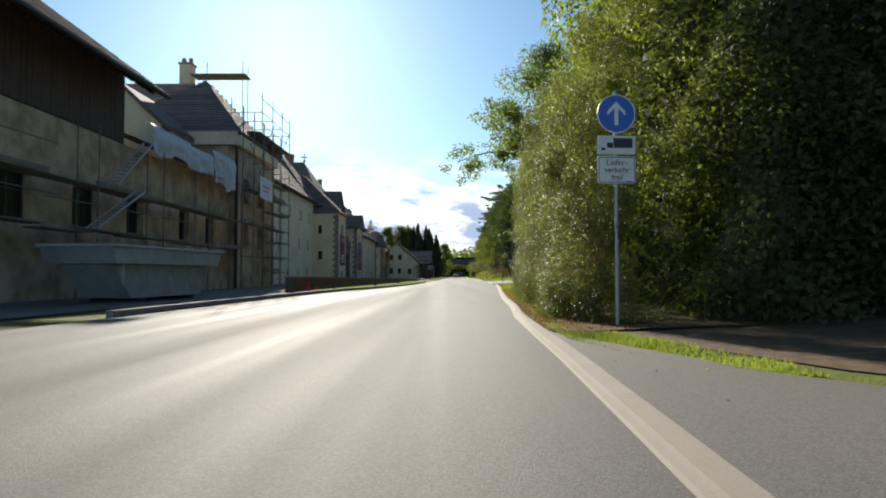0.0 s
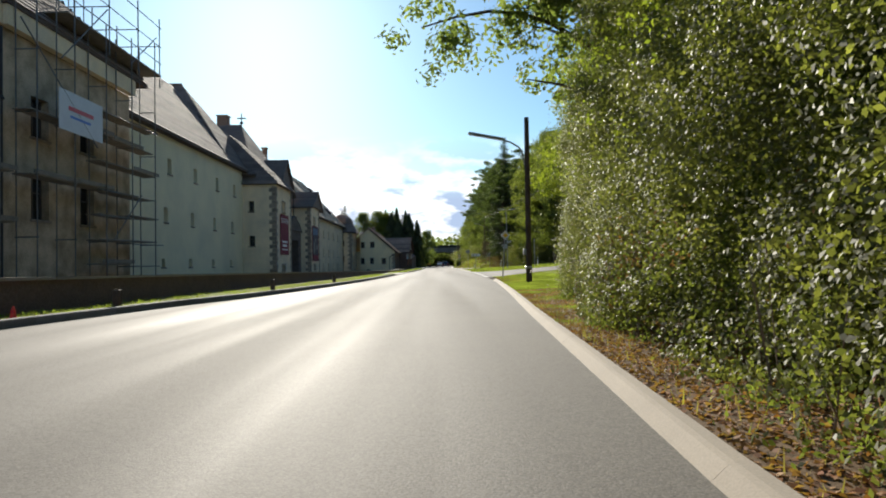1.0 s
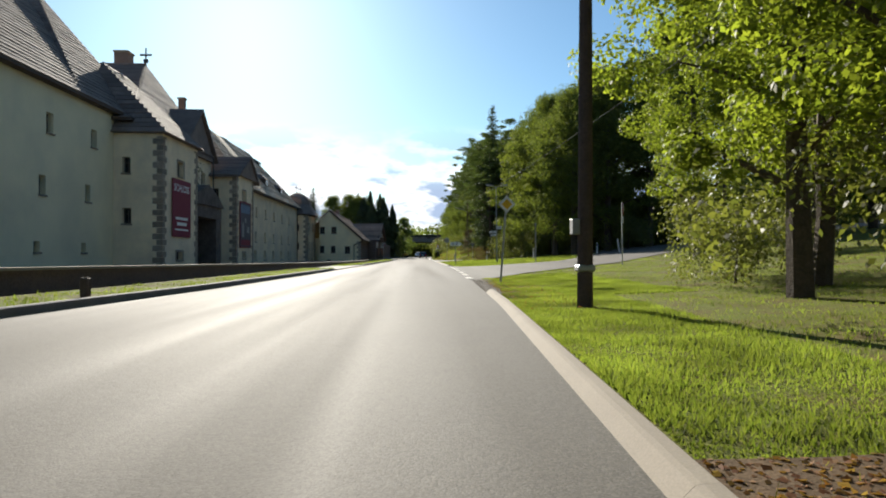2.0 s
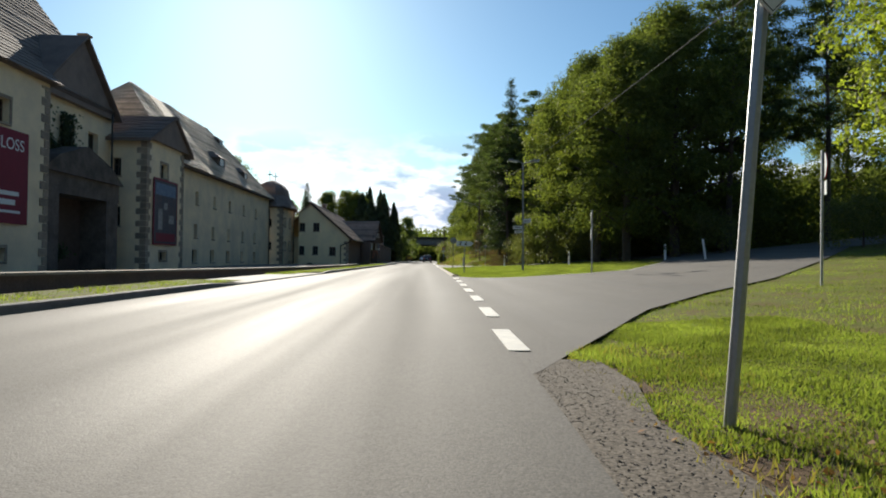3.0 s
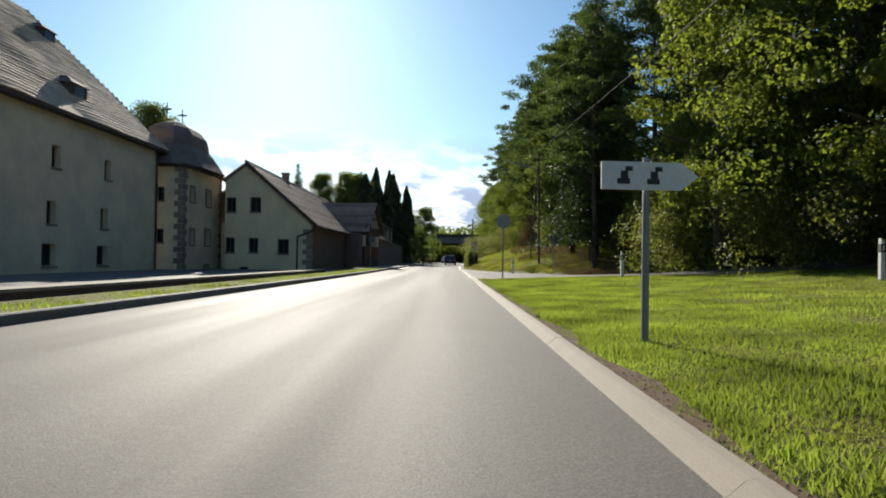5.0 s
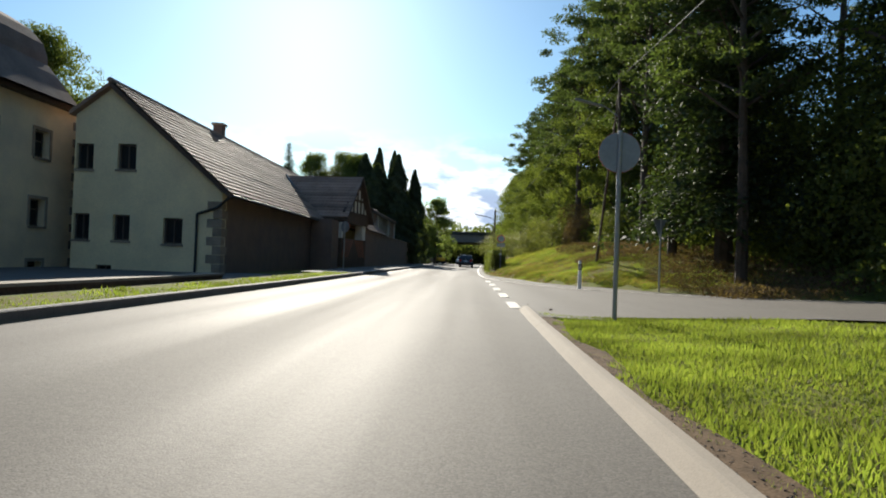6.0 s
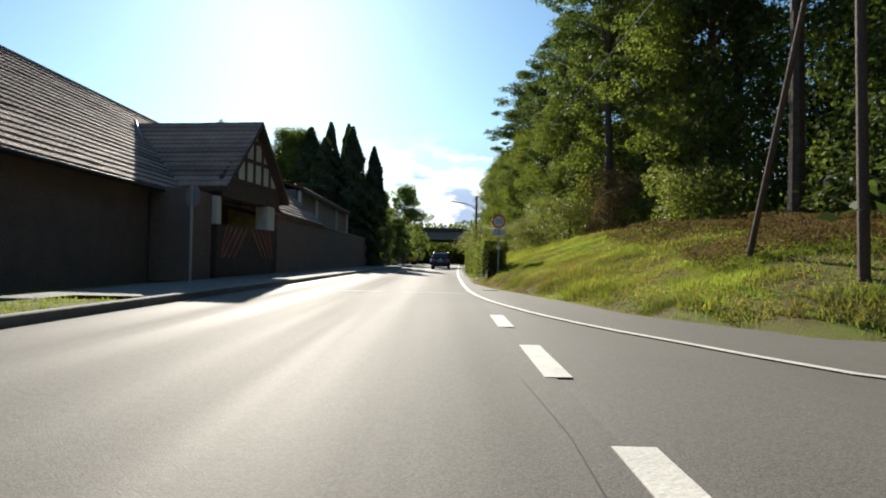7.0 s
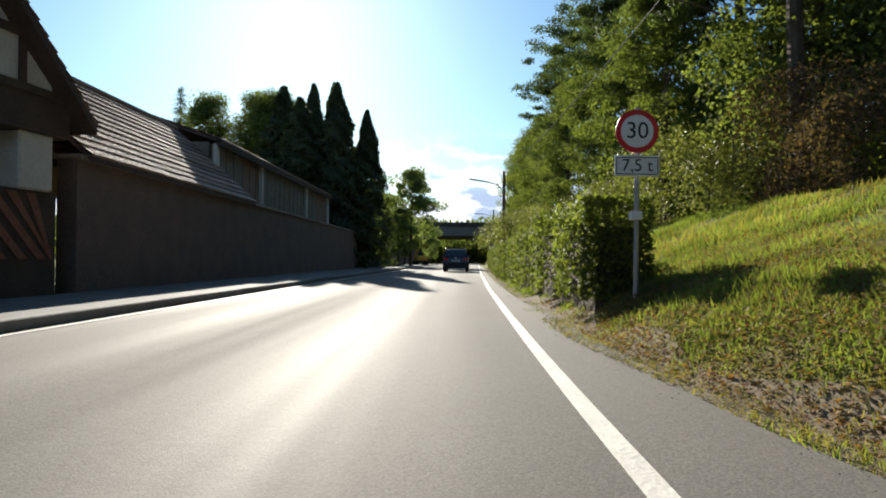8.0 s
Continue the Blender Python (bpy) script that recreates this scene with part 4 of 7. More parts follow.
part("eave", boxes((-16.2, -11.75, 119.65, 126.6, 6.1, 6.28), bevel=0.04), TIMBER, tower)
for x, y in ((-13.9, 121.6), (-13.7, 123.4)):
    bm = pipe([(x, y, 9.2), (x, y, 10.3)], 0.035)
    box(bm, x - 0.3, x + 0.3, y - 0.03, y + 0.03, 9.85, 9.93)
    box(bm, x - 0.03, x + 0.03, y - 0.3, y + 0.3, 9.86, 9.92)
    part("cross", bm, IRON, bell)

# barn with its gable to the road's near end
barn = thing("barn", "cream gabled barn with a tiled roof and dark stone side wall", "barn")
gx0, gx1, gy = -11.2, -5.45, 124.5
apex = (-9.78, 7.0)


def gable_wall():
    ops = [(-10.8, 4.25, 0.66, 0.98), (-9.18, 4.28, 0.72, 0.98), (-10.83, 1.58, 0.62, 1.0), (-9.28, 1.58, 0.64, 0.98), (-7.3, 1.52, 0.74, 0.98), (-9.9, 0.0, 0.6, 0.3)]
    us = sorted({gx0, gx1, apex[0], *[o[0] - o[2] / 2 for o in ops], *[o[0] + o[2] / 2 for o in ops]})
    bm = bmesh.new()
    rise = lambda x: 3.0 + (7.0 - 3.0) * (1 - abs(x - apex[0]) / ((gx1 - apex[0]) if x > apex[0] else 4.82))
    for a, b in zip(us, us[1:]):
        mid = (a + b) / 2
        cuts = sorted([(o[1] - o[3] / 2, o[1] + o[3] / 2) for o in ops if abs(mid - o[0]) < o[2] / 2])
        z = -0.3
        for c, d in cuts:
            box(bm, a, b, gy, gy + 0.45, z, c)
            z = d
        polygon(bm, [(a, gy, z), (b, gy, z), (b, gy, rise(b)), (a, gy, rise(a))], 0.45, (0, 1, 0))
    bmesh.ops.remove_doubles(bm, verts=bm.verts, dist=0.001)
    part("wall", bm, PLASTER_BARN, barn)
    for x, z, w, h in ops:
        win = part("window", boxes((x - w / 2, x + w / 2, gy + 0.2, gy + 0.22, z - h / 2, z + h / 2)), GLASS_DARK, barn)
        t = 0.06
        part("frame", boxes((x - w / 2, x - w / 2 + t, gy + 0.12, gy + 0.2, z - h / 2, z + h / 2), (x + w / 2 - t, x + w / 2, gy + 0.12, gy + 0.2, z - h / 2, z + h / 2), (x - 0.02, x + 0.02, gy + 0.14, gy + 0.2, z - h / 2, z + h / 2), (x - w / 2 + t, x + w / 2 - t, gy + 0.12, gy + 0.2, z + h / 2 - t, z + h / 2), (x - w / 2 + t, x + w / 2 - t, gy + 0.12, gy + 0.2, z - h / 2, z - h / 2 + t)), FRAME, win)
        part("sill", boxes((x - w / 2 - 0.05, x + w / 2 + 0.05, gy - 0.06, gy + 0.12, z - h / 2 - 0.08, z - h / 2 - 0.003)), STONE, win)


gable_wall()
part("side_wall", boxes((-5.9, -5.45, gy + 0.46, 140.2, -0.3, 3.0)), BRICK, barn, "dark rough stone side wall")
quoins(barn, -5.45, gy, 0, 2.7, -1, 1)
bm = pipe([(-6.35, gy - 0.1, 0.0), (-6.35, gy - 0.1, 2.2), (-5.6, gy - 0.1, 2.45), (-5.1, gy - 0.1, 2.9)], 0.05)
part("downpipe", bm, IRON, barn)
slope = Vector((apex[0] - (-5.05), 0, 7.1 - 3.0))
rf = part("roof", slab([(-5.05, gy - 0.3, 2.98), (apex[0], gy - 0.3, 7.07), (apex[0], 153, 7.07), (-5.05, 153, 2.98)], 0.16), TIMBER, barn)
bm = bmesh.new()
tiles(bm, (-5.05, gy - 0.32, 3.0), (0, 1, 0), slope, 153 - gy + 0.3, slope.length, 0.3, 0.25, lift=0.05, wave=0.011, seg=4, sway=0.02)
tagged(part("tiling", bm, TILE, rf), kind="stuff")
part("roof", slab([(-11.3, gy - 0.3, 5.92), (apex[0], gy - 0.3, 7.07), (apex[0], 153, 7.07), (-11.3, 153, 5.92)], 0.16), TILE, barn)
# unseen roof and wall behind the tower, added to keep light off its face
part("roof", slab([(-15.2, 126.45, 2.98), (-11.3, 126.45, 5.92), (-11.3, 153, 5.92), (-15.2, 153, 2.98)], 0.16), TILE, barn)
part("rear_wall", boxes((-14.9, -11.2, 126.45, 127, -0.3, 3.2)), PLASTER_BARN, barn)
part("ridge", pipe([(apex[0], gy - 0.35, 7.11), (apex[0], 153, 7.11)], 0.1), TILE, rf)
part("verge_board", slab([(-5.0, gy - 0.34, 2.95), (-5.0, gy - 0.31, 2.95), (apex[0], gy - 0.31, 7.05), (apex[0], gy - 0.34, 7.05)], 0.2), TIMBER, barn)
part("gutter", pipe([(-4.98, gy - 0.3, 2.9), (-4.98, 140, 2.9)], 0.06), IRON, barn)
chimney(barn, -10.0, 135.4, 6.8, 7.72, 0.5)

# half-timbered cross wing over the road side
cross_wing = thing("timbered_wing", "half-timbered gable wing jutting over a boarded gate", "barn wing")
wy0, wy1, wx = 140.5, 145.9, -3.5
my, ez, rz = 143.2, 3.6, 6.1
bm = bmesh.new()
polygon(bm, [(wx, wy0 + 0.2, ez), (wx, wy1 - 0.2, ez), (wx, my, rz - 0.2)], 0.2, (-1, 0, 0))
part("infill", bm, INFILL, cross_wing, "white plaster infill panels")
half = (wy1 - wy0) / 2
top = lambda y: ez + (rz - 0.2 - ez) * (1 - abs(y - my) / half)
for k in range(-3, 4):
    y = my + k * 0.75
    if top(y) - ez > 0.3:
        part("stud", boxes((wx - 0.1, wx + 0.05, y - 0.07, y + 0.07, ez, top(y) - 0.05)), TIMBER, cross_wing)
for z in (ez + 0.05, ez + 0.95, ez + 1.75):
    w = half * (1 - (z - ez) / (rz - 0.2 - ez))
    part("rail", boxes((wx - 0.1, wx + 0.058, my - w, my + w, z - 0.07, z + 0.07)), TIMBER, cross_wing)
for s in (-1, 1):
    bm = bmesh.new()
    polygon(bm, [(wx + 0.06, my + s * half, ez - 0.05), (wx + 0.06, my, rz - 0.12), (wx + 0.06, my, rz - 0.32), (wx + 0.06, my + s * (half - 0.24), ez - 0.05)], 0.16, (-1, 0, 0))
    part("barge_board", bm, TIMBER, cross_wing)
    o = (wx + 0.35, my + s * (half + 0.2), ez - 0.33)
    rf2 = part("roof", slab([(wx + 0.35, my + s * (half + 0.2), ez - 0.36), (wx + 0.35, my, rz), (-11, my, rz), (-11, my + s * (half + 0.2), ez - 0.36)], 0.14), TIMBER, cross_wing)
    sl = Vector((0, -s * (half + 0.2), rz - ez + 0.36))
    bm = bmesh.new()
    tiles(bm, o, (-1, 0, 0), sl, 7.4, sl.length, 0.3, 0.25, lift=0.05, wave=0.012, seg=4, sway=0.02)
    tagged(part("tiling", bm, TILE, rf2), kind="stuff")
part("jetty", boxes((-4.2, wx + 0.02, wy0 + 0.1, wy1 - 0.1, 2.95, ez - 0.003)), TIMBER, cross_wing, "dark timber jetty beam")
part("post", boxes((-4.1, wx - 0.05, wy0 - 0.15, wy0 + 0.2, 1.95, 2.95), bevel=0.03), INFILL, cross_wing)
part("post", boxes((-4.1, wx - 0.05, wy1 - 1.15, wy1 - 0.4, 1.95, 2.95), bevel=0.03), INFILL, cross_wing)
part("back_wall", boxes((-6.2, -5.9, wy0, wy1, 0, 3.6)), TIMBER, cross_wing)
gate_boards = part("gate_panel", boxes((-3.95, wx - 0.16, wy0 + 0.1, wy1 - 0.2, 0.1, 1.95)), TIMBER, cross_wing, "gate painted with diagonal orange-brown stripes")
for k in range(9):
    for s in (-1, 1):
        y0 = my + s * (0.12 + 0.42 * k)
        if abs(y0 - my) > half - 0.5:
            continue
        bm = bmesh.new()
        a = min(half - 0.35, abs(y0 - my) + 1.1)
        polygon(bm, [(wx - 0.15, y0, 1.9), (wx - 0.15, y0 + s * 0.2, 1.9), (wx - 0.15, my + s * min(half - 0.3, a + 0.2), 0.75), (wx - 0.15, my + s * min(half - 0.35, a), 0.75)], 0.02, (1, 0, 0))
        part("stripe", bm, STRIPE, gate_boards)

part("valley_flashing", pipe([(-5.6, 139.75, 3.55), (-8.6, 143.15, 6.25)], 0.06, sides=6), STEEL_DULL, cross_wing)
hinge = Matrix.Translation((-3.45, 143.3, 0))
cross_wing.matrix_basis = hinge @ pose(0, 0, 0, 0, 0, -8) @ hinge.inverted()

# dark wall and sheds beyond
yardwall = thing("yard_wall", "long dark brick wall along the walkway", "wall", kind="structure")
part("wall", boxes((-3.75, -3.35, 146.4, 226, 0, 2.7)), BRICK, yardwall)
part("coping", boxes((-3.85, -3.27, 146.4, 226, 2.7, 2.8), bevel=0.02), STONE, yardwall)
part("wall", boxes((-5.4, -4.15, 138.4, 140.4, 0, 3.0)), BRICK, yardwall)
shed = thing("shed", "dark boarded shed with pale posts and a tiled lean-to", "shed")
SHED_END = 157.0
sl = Vector((-2.95, 0, 2.62))
bm = bmesh.new()
tiles(bm, (-3.2, 146.6, 2.8), (0, 1, 0), sl, SHED_END - 146.6, sl.length, 0.3, 0.25, lift=0.05, wave=0.012, seg=4, sway=0.02)
lean = part("lean_to_roof", slab([(-3.2, 146.6, 2.78), (-6.15, 146.6, 5.4), (-6.15, SHED_END, 5.4), (-3.2, SHED_END, 2.78)], 0.1), TIMBER, shed, "old tiled roof sloping down to the wall")
tagged(part("tiling", bm, TILE, lean), kind="stuff")
part("roof", slab([(-9.1, 146.6, 2.78), (-6.15, 146.6, 5.4), (-6.15, SHED_END, 5.4), (-9.1, SHED_END, 2.78)], 0.1), TILE, shed)
part("ridge", pipe([(-6.15, 146.5, 5.46), (-6.15, SHED_END + 0.1, 5.46)], 0.1), TILE, shed)
posts = (157.2, 160.4, 162.6, 167.0, 171.2, 174.4, 177.4)
for k, (a, b) in enumerate(zip(posts, posts[1:])):
    y = a
    while y < b - 0.05:
        w = min(0.42, b - y)
        part("plank", boxes((-4.95 + 0.02 * ((k + int(y * 7)) % 2), -4.85 + 0.02 * ((k + int(y * 7)) % 2), y + 0.006, y + w - 0.006, 0, 4.95)), TIMBER_RED if k in (1, 5) else TIMBER_GREY, shed)
        y += w
for y in (posts[0], posts[2], posts[4], posts[6]):
    part("post", boxes((-4.83, -4.66, y - 0.11, y + 0.11, 0, 4.95), bevel=0.015), INFILL, shed)
part("rear_wall", boxes((-9, -8.8, SHED_END, 177.6, 0, 4.9)), TIMBER_GREY, shed)
part("end_wall", boxes((-8.8, -4.97, SHED_END + 0.02, SHED_END + 0.18, 0, 5.0)), TIMBER_GREY, shed)
part("fascia", boxes((-4.66, -4.52, SHED_END, 177.7, 4.86, 5.06)), TIMBER, shed)
sl = Vector((-3.0, 0, 1.0))
bm = bmesh.new()
tiles(bm, (-4.5, SHED_END, 5.1), (0, 1, 0), sl, 20.8, sl.length, 0.32, 0.27, lift=0.04, wave=0.012, seg=3)
top_roof = part("roof", slab([(-4.5, SHED_END, 5.08), (-7.5, SHED_END, 6.08), (-7.5, 177.8, 6.08), (-4.5, 177.8, 5.08)], 0.12), TIMBER, shed)
tagged(part("tiling", bm, TILE, top_roof), kind="stuff")
part("roof", slab([(-10, SHED_END, 5.08), (-7.5, SHED_END, 6.08), (-7.5, 177.8, 6.08), (-10, 177.8, 5.08)], 0.12), TILE, shed)

# scaffolded building A: a dark-roofed house, a low link and a hipped house
house_a = thing("scaffolded_house", "ochre old house under renovation behind scaffolding", "house")
ops = [(u, u + w, 2.55, 4.0) for u, w in ((6.4, 1.3), (10.3, 1.6), (14.1, 1.7), (17.9, 1.4), (23.0, 1.2), (26.4, 1.2))] + [(u, u + 1.0, 0.1, 1.4) for u in (8.3, 16.0, 24.3)]
facade(house_a, (-13.1, 8, 0), 90, 30.0, -0.3, 6.1, PLASTER_OCHRE, ops, bars=True)
facade(house_a, (-24, 8, 0), 0, 10.9, -0.3, 6.1, PLASTER_OCHRE, thick=0.4)
# dark timber boards over the band between wall top and deep eave
part("cladding", boxes((-13.7, -13.12, 8.0, 25.6, 6.1, 9.2)), TIMBER, house_a, "dark band of boards between wall top and eave")
random.seed(71)
for i in range(70):
    y = 8.0 + i * 0.25
    part("board", boxes((-13.12, -13.085 + random.uniform(0, 0.02), y + 0.008, y + 0.242, 6.12 + random.uniform(0, 0.08), 9.1)), TIMBER, house_a)
for y in np.arange(8.2, 26.0, 0.85):
    part("rafter", pipe([(-11.75, float(y), 8.1), (-13.3, float(y), 9.24)], 0.07, sides=4), TIMBER, house_a)
EAVE, RIDGE = (-11.6, 8.25), (-19.0, 13.7)
sl = Vector((RIDGE[0] - EAVE[0], 0, RIDGE[1] - EAVE[1]))
roof = part("roof", slab([(EAVE[0], -4, EAVE[1]), (RIDGE[0], -4, RIDGE[1]), (RIDGE[0], 26, RIDGE[1]), (EAVE[0], 26, EAVE[1])], 0.16), TIMBER, house_a)
bm = bmesh.new()
tiles(bm, (EAVE[0] + 0.05, 2.0, EAVE[1] + 0.01), (0, 1, 0), sl, 24.1, sl.length, 0.3, 0.28, lift=0.04, wave=0.01)
tagged(part("tiling", bm, SLATE, roof), kind="stuff")
part("roof", slab([(-26.5, -4, 7.75), (-19.0, -4, 13.7), (-19.0, 26, 13.7), (-26.5, 26, 7.75)], 0.16), SLATE, house_a)
part("gutter", pipe([(-11.52, 3.0, 8.16), (-11.52, 26.1, 8.16)], 0.07, sides=8), IRON, house_a)
# low link with a lean-to roof
sl = Vector((-4.4, 0, 1.9))
roof = part("roof", slab([(-12.6, 26.1, 6.3), (-17.0, 26.1, 8.2), (-17.0, 38.0, 8.2), (-12.6, 38.0, 6.3)], 0.14), TIMBER, house_a)
bm = bmesh.new()
tiles(bm, (-12.55, 26.1, 6.31), (0, 1, 0), sl, 11.9, sl.length, 0.3, 0.28, lift=0.04, wave=0.01)
tagged(part("tiling", bm, SLATE, roof), kind="stuff")
part("gutter", pipe([(-12.5, 26.1, 6.24), (-12.5, 37.9, 6.24)], 0.06, sides=8), IRON, house_a)
# pale gable above the link, its verge falling to the road
bm = bmesh.new()
polygon(bm, [(-21.0, 34.0, 6.5), (-15.4, 34.0, 6.5), (-15.4, 34.0, 9.0), (-17.6, 34.0, 11.0), (-21.0, 34.0, 11.0)], 0.4, (0, 1, 0))
part("wall", bm, PLASTER, house_a, "pale plastered gable")
bm = bmesh.new()
polygon(bm, [(-15.1, 33.8, 8.7), (-15.1, 33.8, 8.95), (-17.6, 33.8, 11.25), (-21.0, 33.8, 11.25), (-21.0, 33.8, 11.03), (-17.65, 33.8, 11.03)], 4.3, (0, 1, 0))
part("roof", bm, SLATE, house_a)
# hipped house with a tall tiled roof behind it
ops = [(u, u + 1.0, a, b) for u in (1.6, 4.6) for a, b in ((2.6, 4.1), (5.4, 6.8))]
facade(house_a, (-12.7, 38.0, 0), 90, 8.6, -0.3, 8.6, PLASTER_OCHRE, ops)
facade(house_a, (-21.0, 38.0, 0), 0, 7.8, 5.0, 8.6, PLASTER_OCHRE, thick=0.4)
part("fascia", boxes((-21.0, -12.55, 37.7, 38.0, 8.62, 9.4), (-12.7, -12.4, 38.0, 46.6, 8.62, 9.4)), PLASTER, house_a, "pale plastered cornice")
part("downpipe", pipe([(-12.6, 37.9, 0.0), (-12.6, 37.9, 8.5)], 0.09, sides=8), IRON, house_a)
hip_roof(house_a, -21.4, -12.85, 38.4, 47.2, 9.42, -16.5, 43.0, 44.2, 14.1, SLATE, over=0.5, tiled=("e", "s", "n"), course=0.35, col=0.4, wave=0)
sl = Vector((0, 7.0, 5.2))
roof = part("roof", slab([(-33.0, 39.0, 9.6), (-18.4, 39.0, 9.6), (-18.4, 46.0, 14.8), (-33.0, 46.0, 14.8)], 0.16), TIMBER, house_a)
bm = bmesh.new()
tiles(bm, (-33.0, 39.0, 9.62), (1, 0, 0), sl, 14.6, sl.length, 0.34, 0.28, lift=0.04, wave=0.015)
tagged(part("tiling", bm, TILE, roof), kind="stuff")
part("roof", slab([(-33.0, 53.0, 9.6), (-18.4, 53.0, 9.6), (-18.4, 46.0, 14.8), (-33.0, 46.0, 14.8)], 0.16), TILE, house_a)
stack = chimney(house_a, -19.2, 46.5, 10.5, 16.3, 0.85, PLASTER)
for x in (-19.45, -18.95):
    part("chimney_pot", pipe([(x, 46.5, 16.5), (x, 46.5, 16.85)], 0.17, 0.14, sides=10), TILE, stack)

scaffold = thing("scaffolding", "steel tube scaffolding with plank decks before the house", "scaffolding")
random.seed(72)
def bay_decks(y0, y1, levels, inner, outer):
    """Plank decks bay by bay, each a little off level, some with toe boards and rails."""
    y = y0
    while y < y1 - 0.1:
        step = min(2.55, y1 - y)
        for z in levels:
            z += random.uniform(-0.07, 0.07)
            for k in range(3):
                a = inner + (outer - inner) * k / 3
                b = inner + (outer - inner) * (k + 1) / 3 - 0.012
                part("plank", boxes((a, b, y - random.uniform(0, 0.12), y + step + random.uniform(-0.25, 0.1), z + 0.004 * k, z + 0.045 + 0.004 * k)), TIMBER_GREY, scaffold)
            if random.random() < 0.4:
                part("toe_board", boxes((outer + 0.005, outer + 0.035, y, y + step - 0.02, z + 0.055, z + 0.2)), TIMBER_GREY, scaffold)
            if random.random() < 0.35:
                part("ledger", pipe([(outer + 0.05, y - 0.3, z + 0.95), (outer + 0.05, y + step + 0.3, z + 0.95 + random.uniform(-0.05, 0.05))], 0.022, sides=6), SCAFFOLD, scaffold)
        y += step


for y in np.arange(16.6, 38.0, 5.1):
    for x in (-12.0, -12.7):
        part("standard", pipe([(x, float(y), 0), (x + random.uniform(-0.05, 0.05), float(y), 6.0)], 0.026, sides=6), SCAFFOLD, scaffold)
for y in np.arange(38.3, 47.1, 2.15):
    for x in (-11.7, -12.35):
        part("standard", pipe([(x, float(y), 0), (x + random.uniform(-0.05, 0.05), float(y), 10.2 + random.uniform(0, 1.4))], 0.026, sides=6), SCAFFOLD, scaffold)
    for z in (2.0, 4.0, 6.0, 8.0):
        part("transom", pipe([(-11.65, float(y), z - 0.08), (-12.4, float(y), z - 0.08)], 0.024, sides=6), SCAFFOLD, scaffold)
bay_decks(14.0, 37.9, (2.3, 3.9), -12.75, -12.05)
bay_decks(38.2, 46.9, (3.9, 6.0), -12.35, -11.75)
bay_decks(42.4, 47.4, (1.0, 2.0, 3.0, 5.0, 7.0), -12.35, -11.75)
for y0, z0, y1, z1 in ((37.4, 8.6, 41.8, 5.4), (43.0, 2.0, 45.4, 4.0), (39.5, 8.0, 42.6, 10.9), (44.5, 9.4, 47.0, 11.4)):
    part("brace", pipe([(-11.62, y0, z0), (-11.62, y1, z1)], 0.024, sides=6), SCAFFOLD, scaffold)
def access_ladder(y0, z0, y1, z1):
    """A leaning ladder of two rails and its rungs."""
    ob = thing("ladder", "pale metal ladder leaning between the scaffold decks", "ladder", group="scaffold ladders")
    for x in (-11.98, -11.6):
        part("rail", pipe([(x, y0, z0), (x, y1, z1)], 0.04, sides=6), STEEL, ob)
    n = int(math.hypot(y1 - y0, z1 - z0) / 0.28)
    for i in range(1, n):
        k = i / n
        part("rung", pipe([(-11.98, y0 + (y1 - y0) * k, z0 + (z1 - z0) * k), (-11.6, y0 + (y1 - y0) * k, z0 + (z1 - z0) * k)], 0.018, sides=6), STEEL, ob)


access_ladder(22.2, 3.95, 24.9, 6.0)
access_ladder(21.0, 2.35, 24.3, 4.0)
# roof scaffold with guard rails
for y in (41.0, 43.5, 46.0, 48.2):
    part("standard", pipe([(-12.0, y, 9.4), (-12.0, y, 12.7)], 0.026, sides=6), SCAFFOLD, scaffold)
    part("standard", pipe([(-14.0, y, 9.4), (-14.0, y, 12.4)], 0.026, sides=6), SCAFFOLD, scaffold)
    part("transom", pipe([(-12.0, y, 11.4), (-14.0, y, 11.4)], 0.024, sides=6), SCAFFOLD, scaffold)
for z in (10.6, 11.4, 12.3):
    part("ledger", pipe([(-12.0, 40.8, z), (-12.0, 48.4, z)], 0.022, sides=6), SCAFFOLD, scaffold)
part("deck", boxes((-14.0, -12.0, 40.6, 48.4, 10.0, 10.06)), TIMBER_GREY, scaffold)
part("deck", boxes((-18.6, -14.6, 45.5, 46.9, 15.35, 15.42)), TIMBER_GREY, scaffold)
for x, y in ((-17.4, 45.6), (-14.8, 45.6), (-14.8, 46.8)):
    part("standard", pipe([(x, y, 10.0), (x, y, 16.3)], 0.024, sides=6), SCAFFOLD, scaffold)

def tarpaulin(y0, y1, z0, z1, seed):
    """A rumpled sheet thrown over the rail, with a hem."""
    ob = thing("tarpaulin", "pale rumpled tarpaulin hung over the low eave", "tarpaulin", group="tarpaulins")
    bm = bmesh.new()
    bmesh.ops.create_grid(bm, x_segments=24, y_segments=14, size=0.5)
    for v in bm.verts:
        u, w = v.co.x + 0.5, v.co.y + 0.5
        fold = 0.1 * math.sin(u * 17 + seed) * (1 - w) + 0.12 * noise.noise((u * 4, w * 3, seed))
        sag = 0.25 * (z1 - z0) * noise.noise((u * 2.5, 0.0, seed + 3)) * (1 - w)
        v.co = (-12.3 + fold - 0.5 * max(0.0, w - 0.75), y0 + u * (y1 - y0), z0 + w * (z1 - z0) + sag)
    bmesh.ops.solidify(bm, geom=list(bm.faces), thickness=0.012)
    for f in bm.faces:
        f.smooth = True
    part("cloth", bm, TARP, ob)


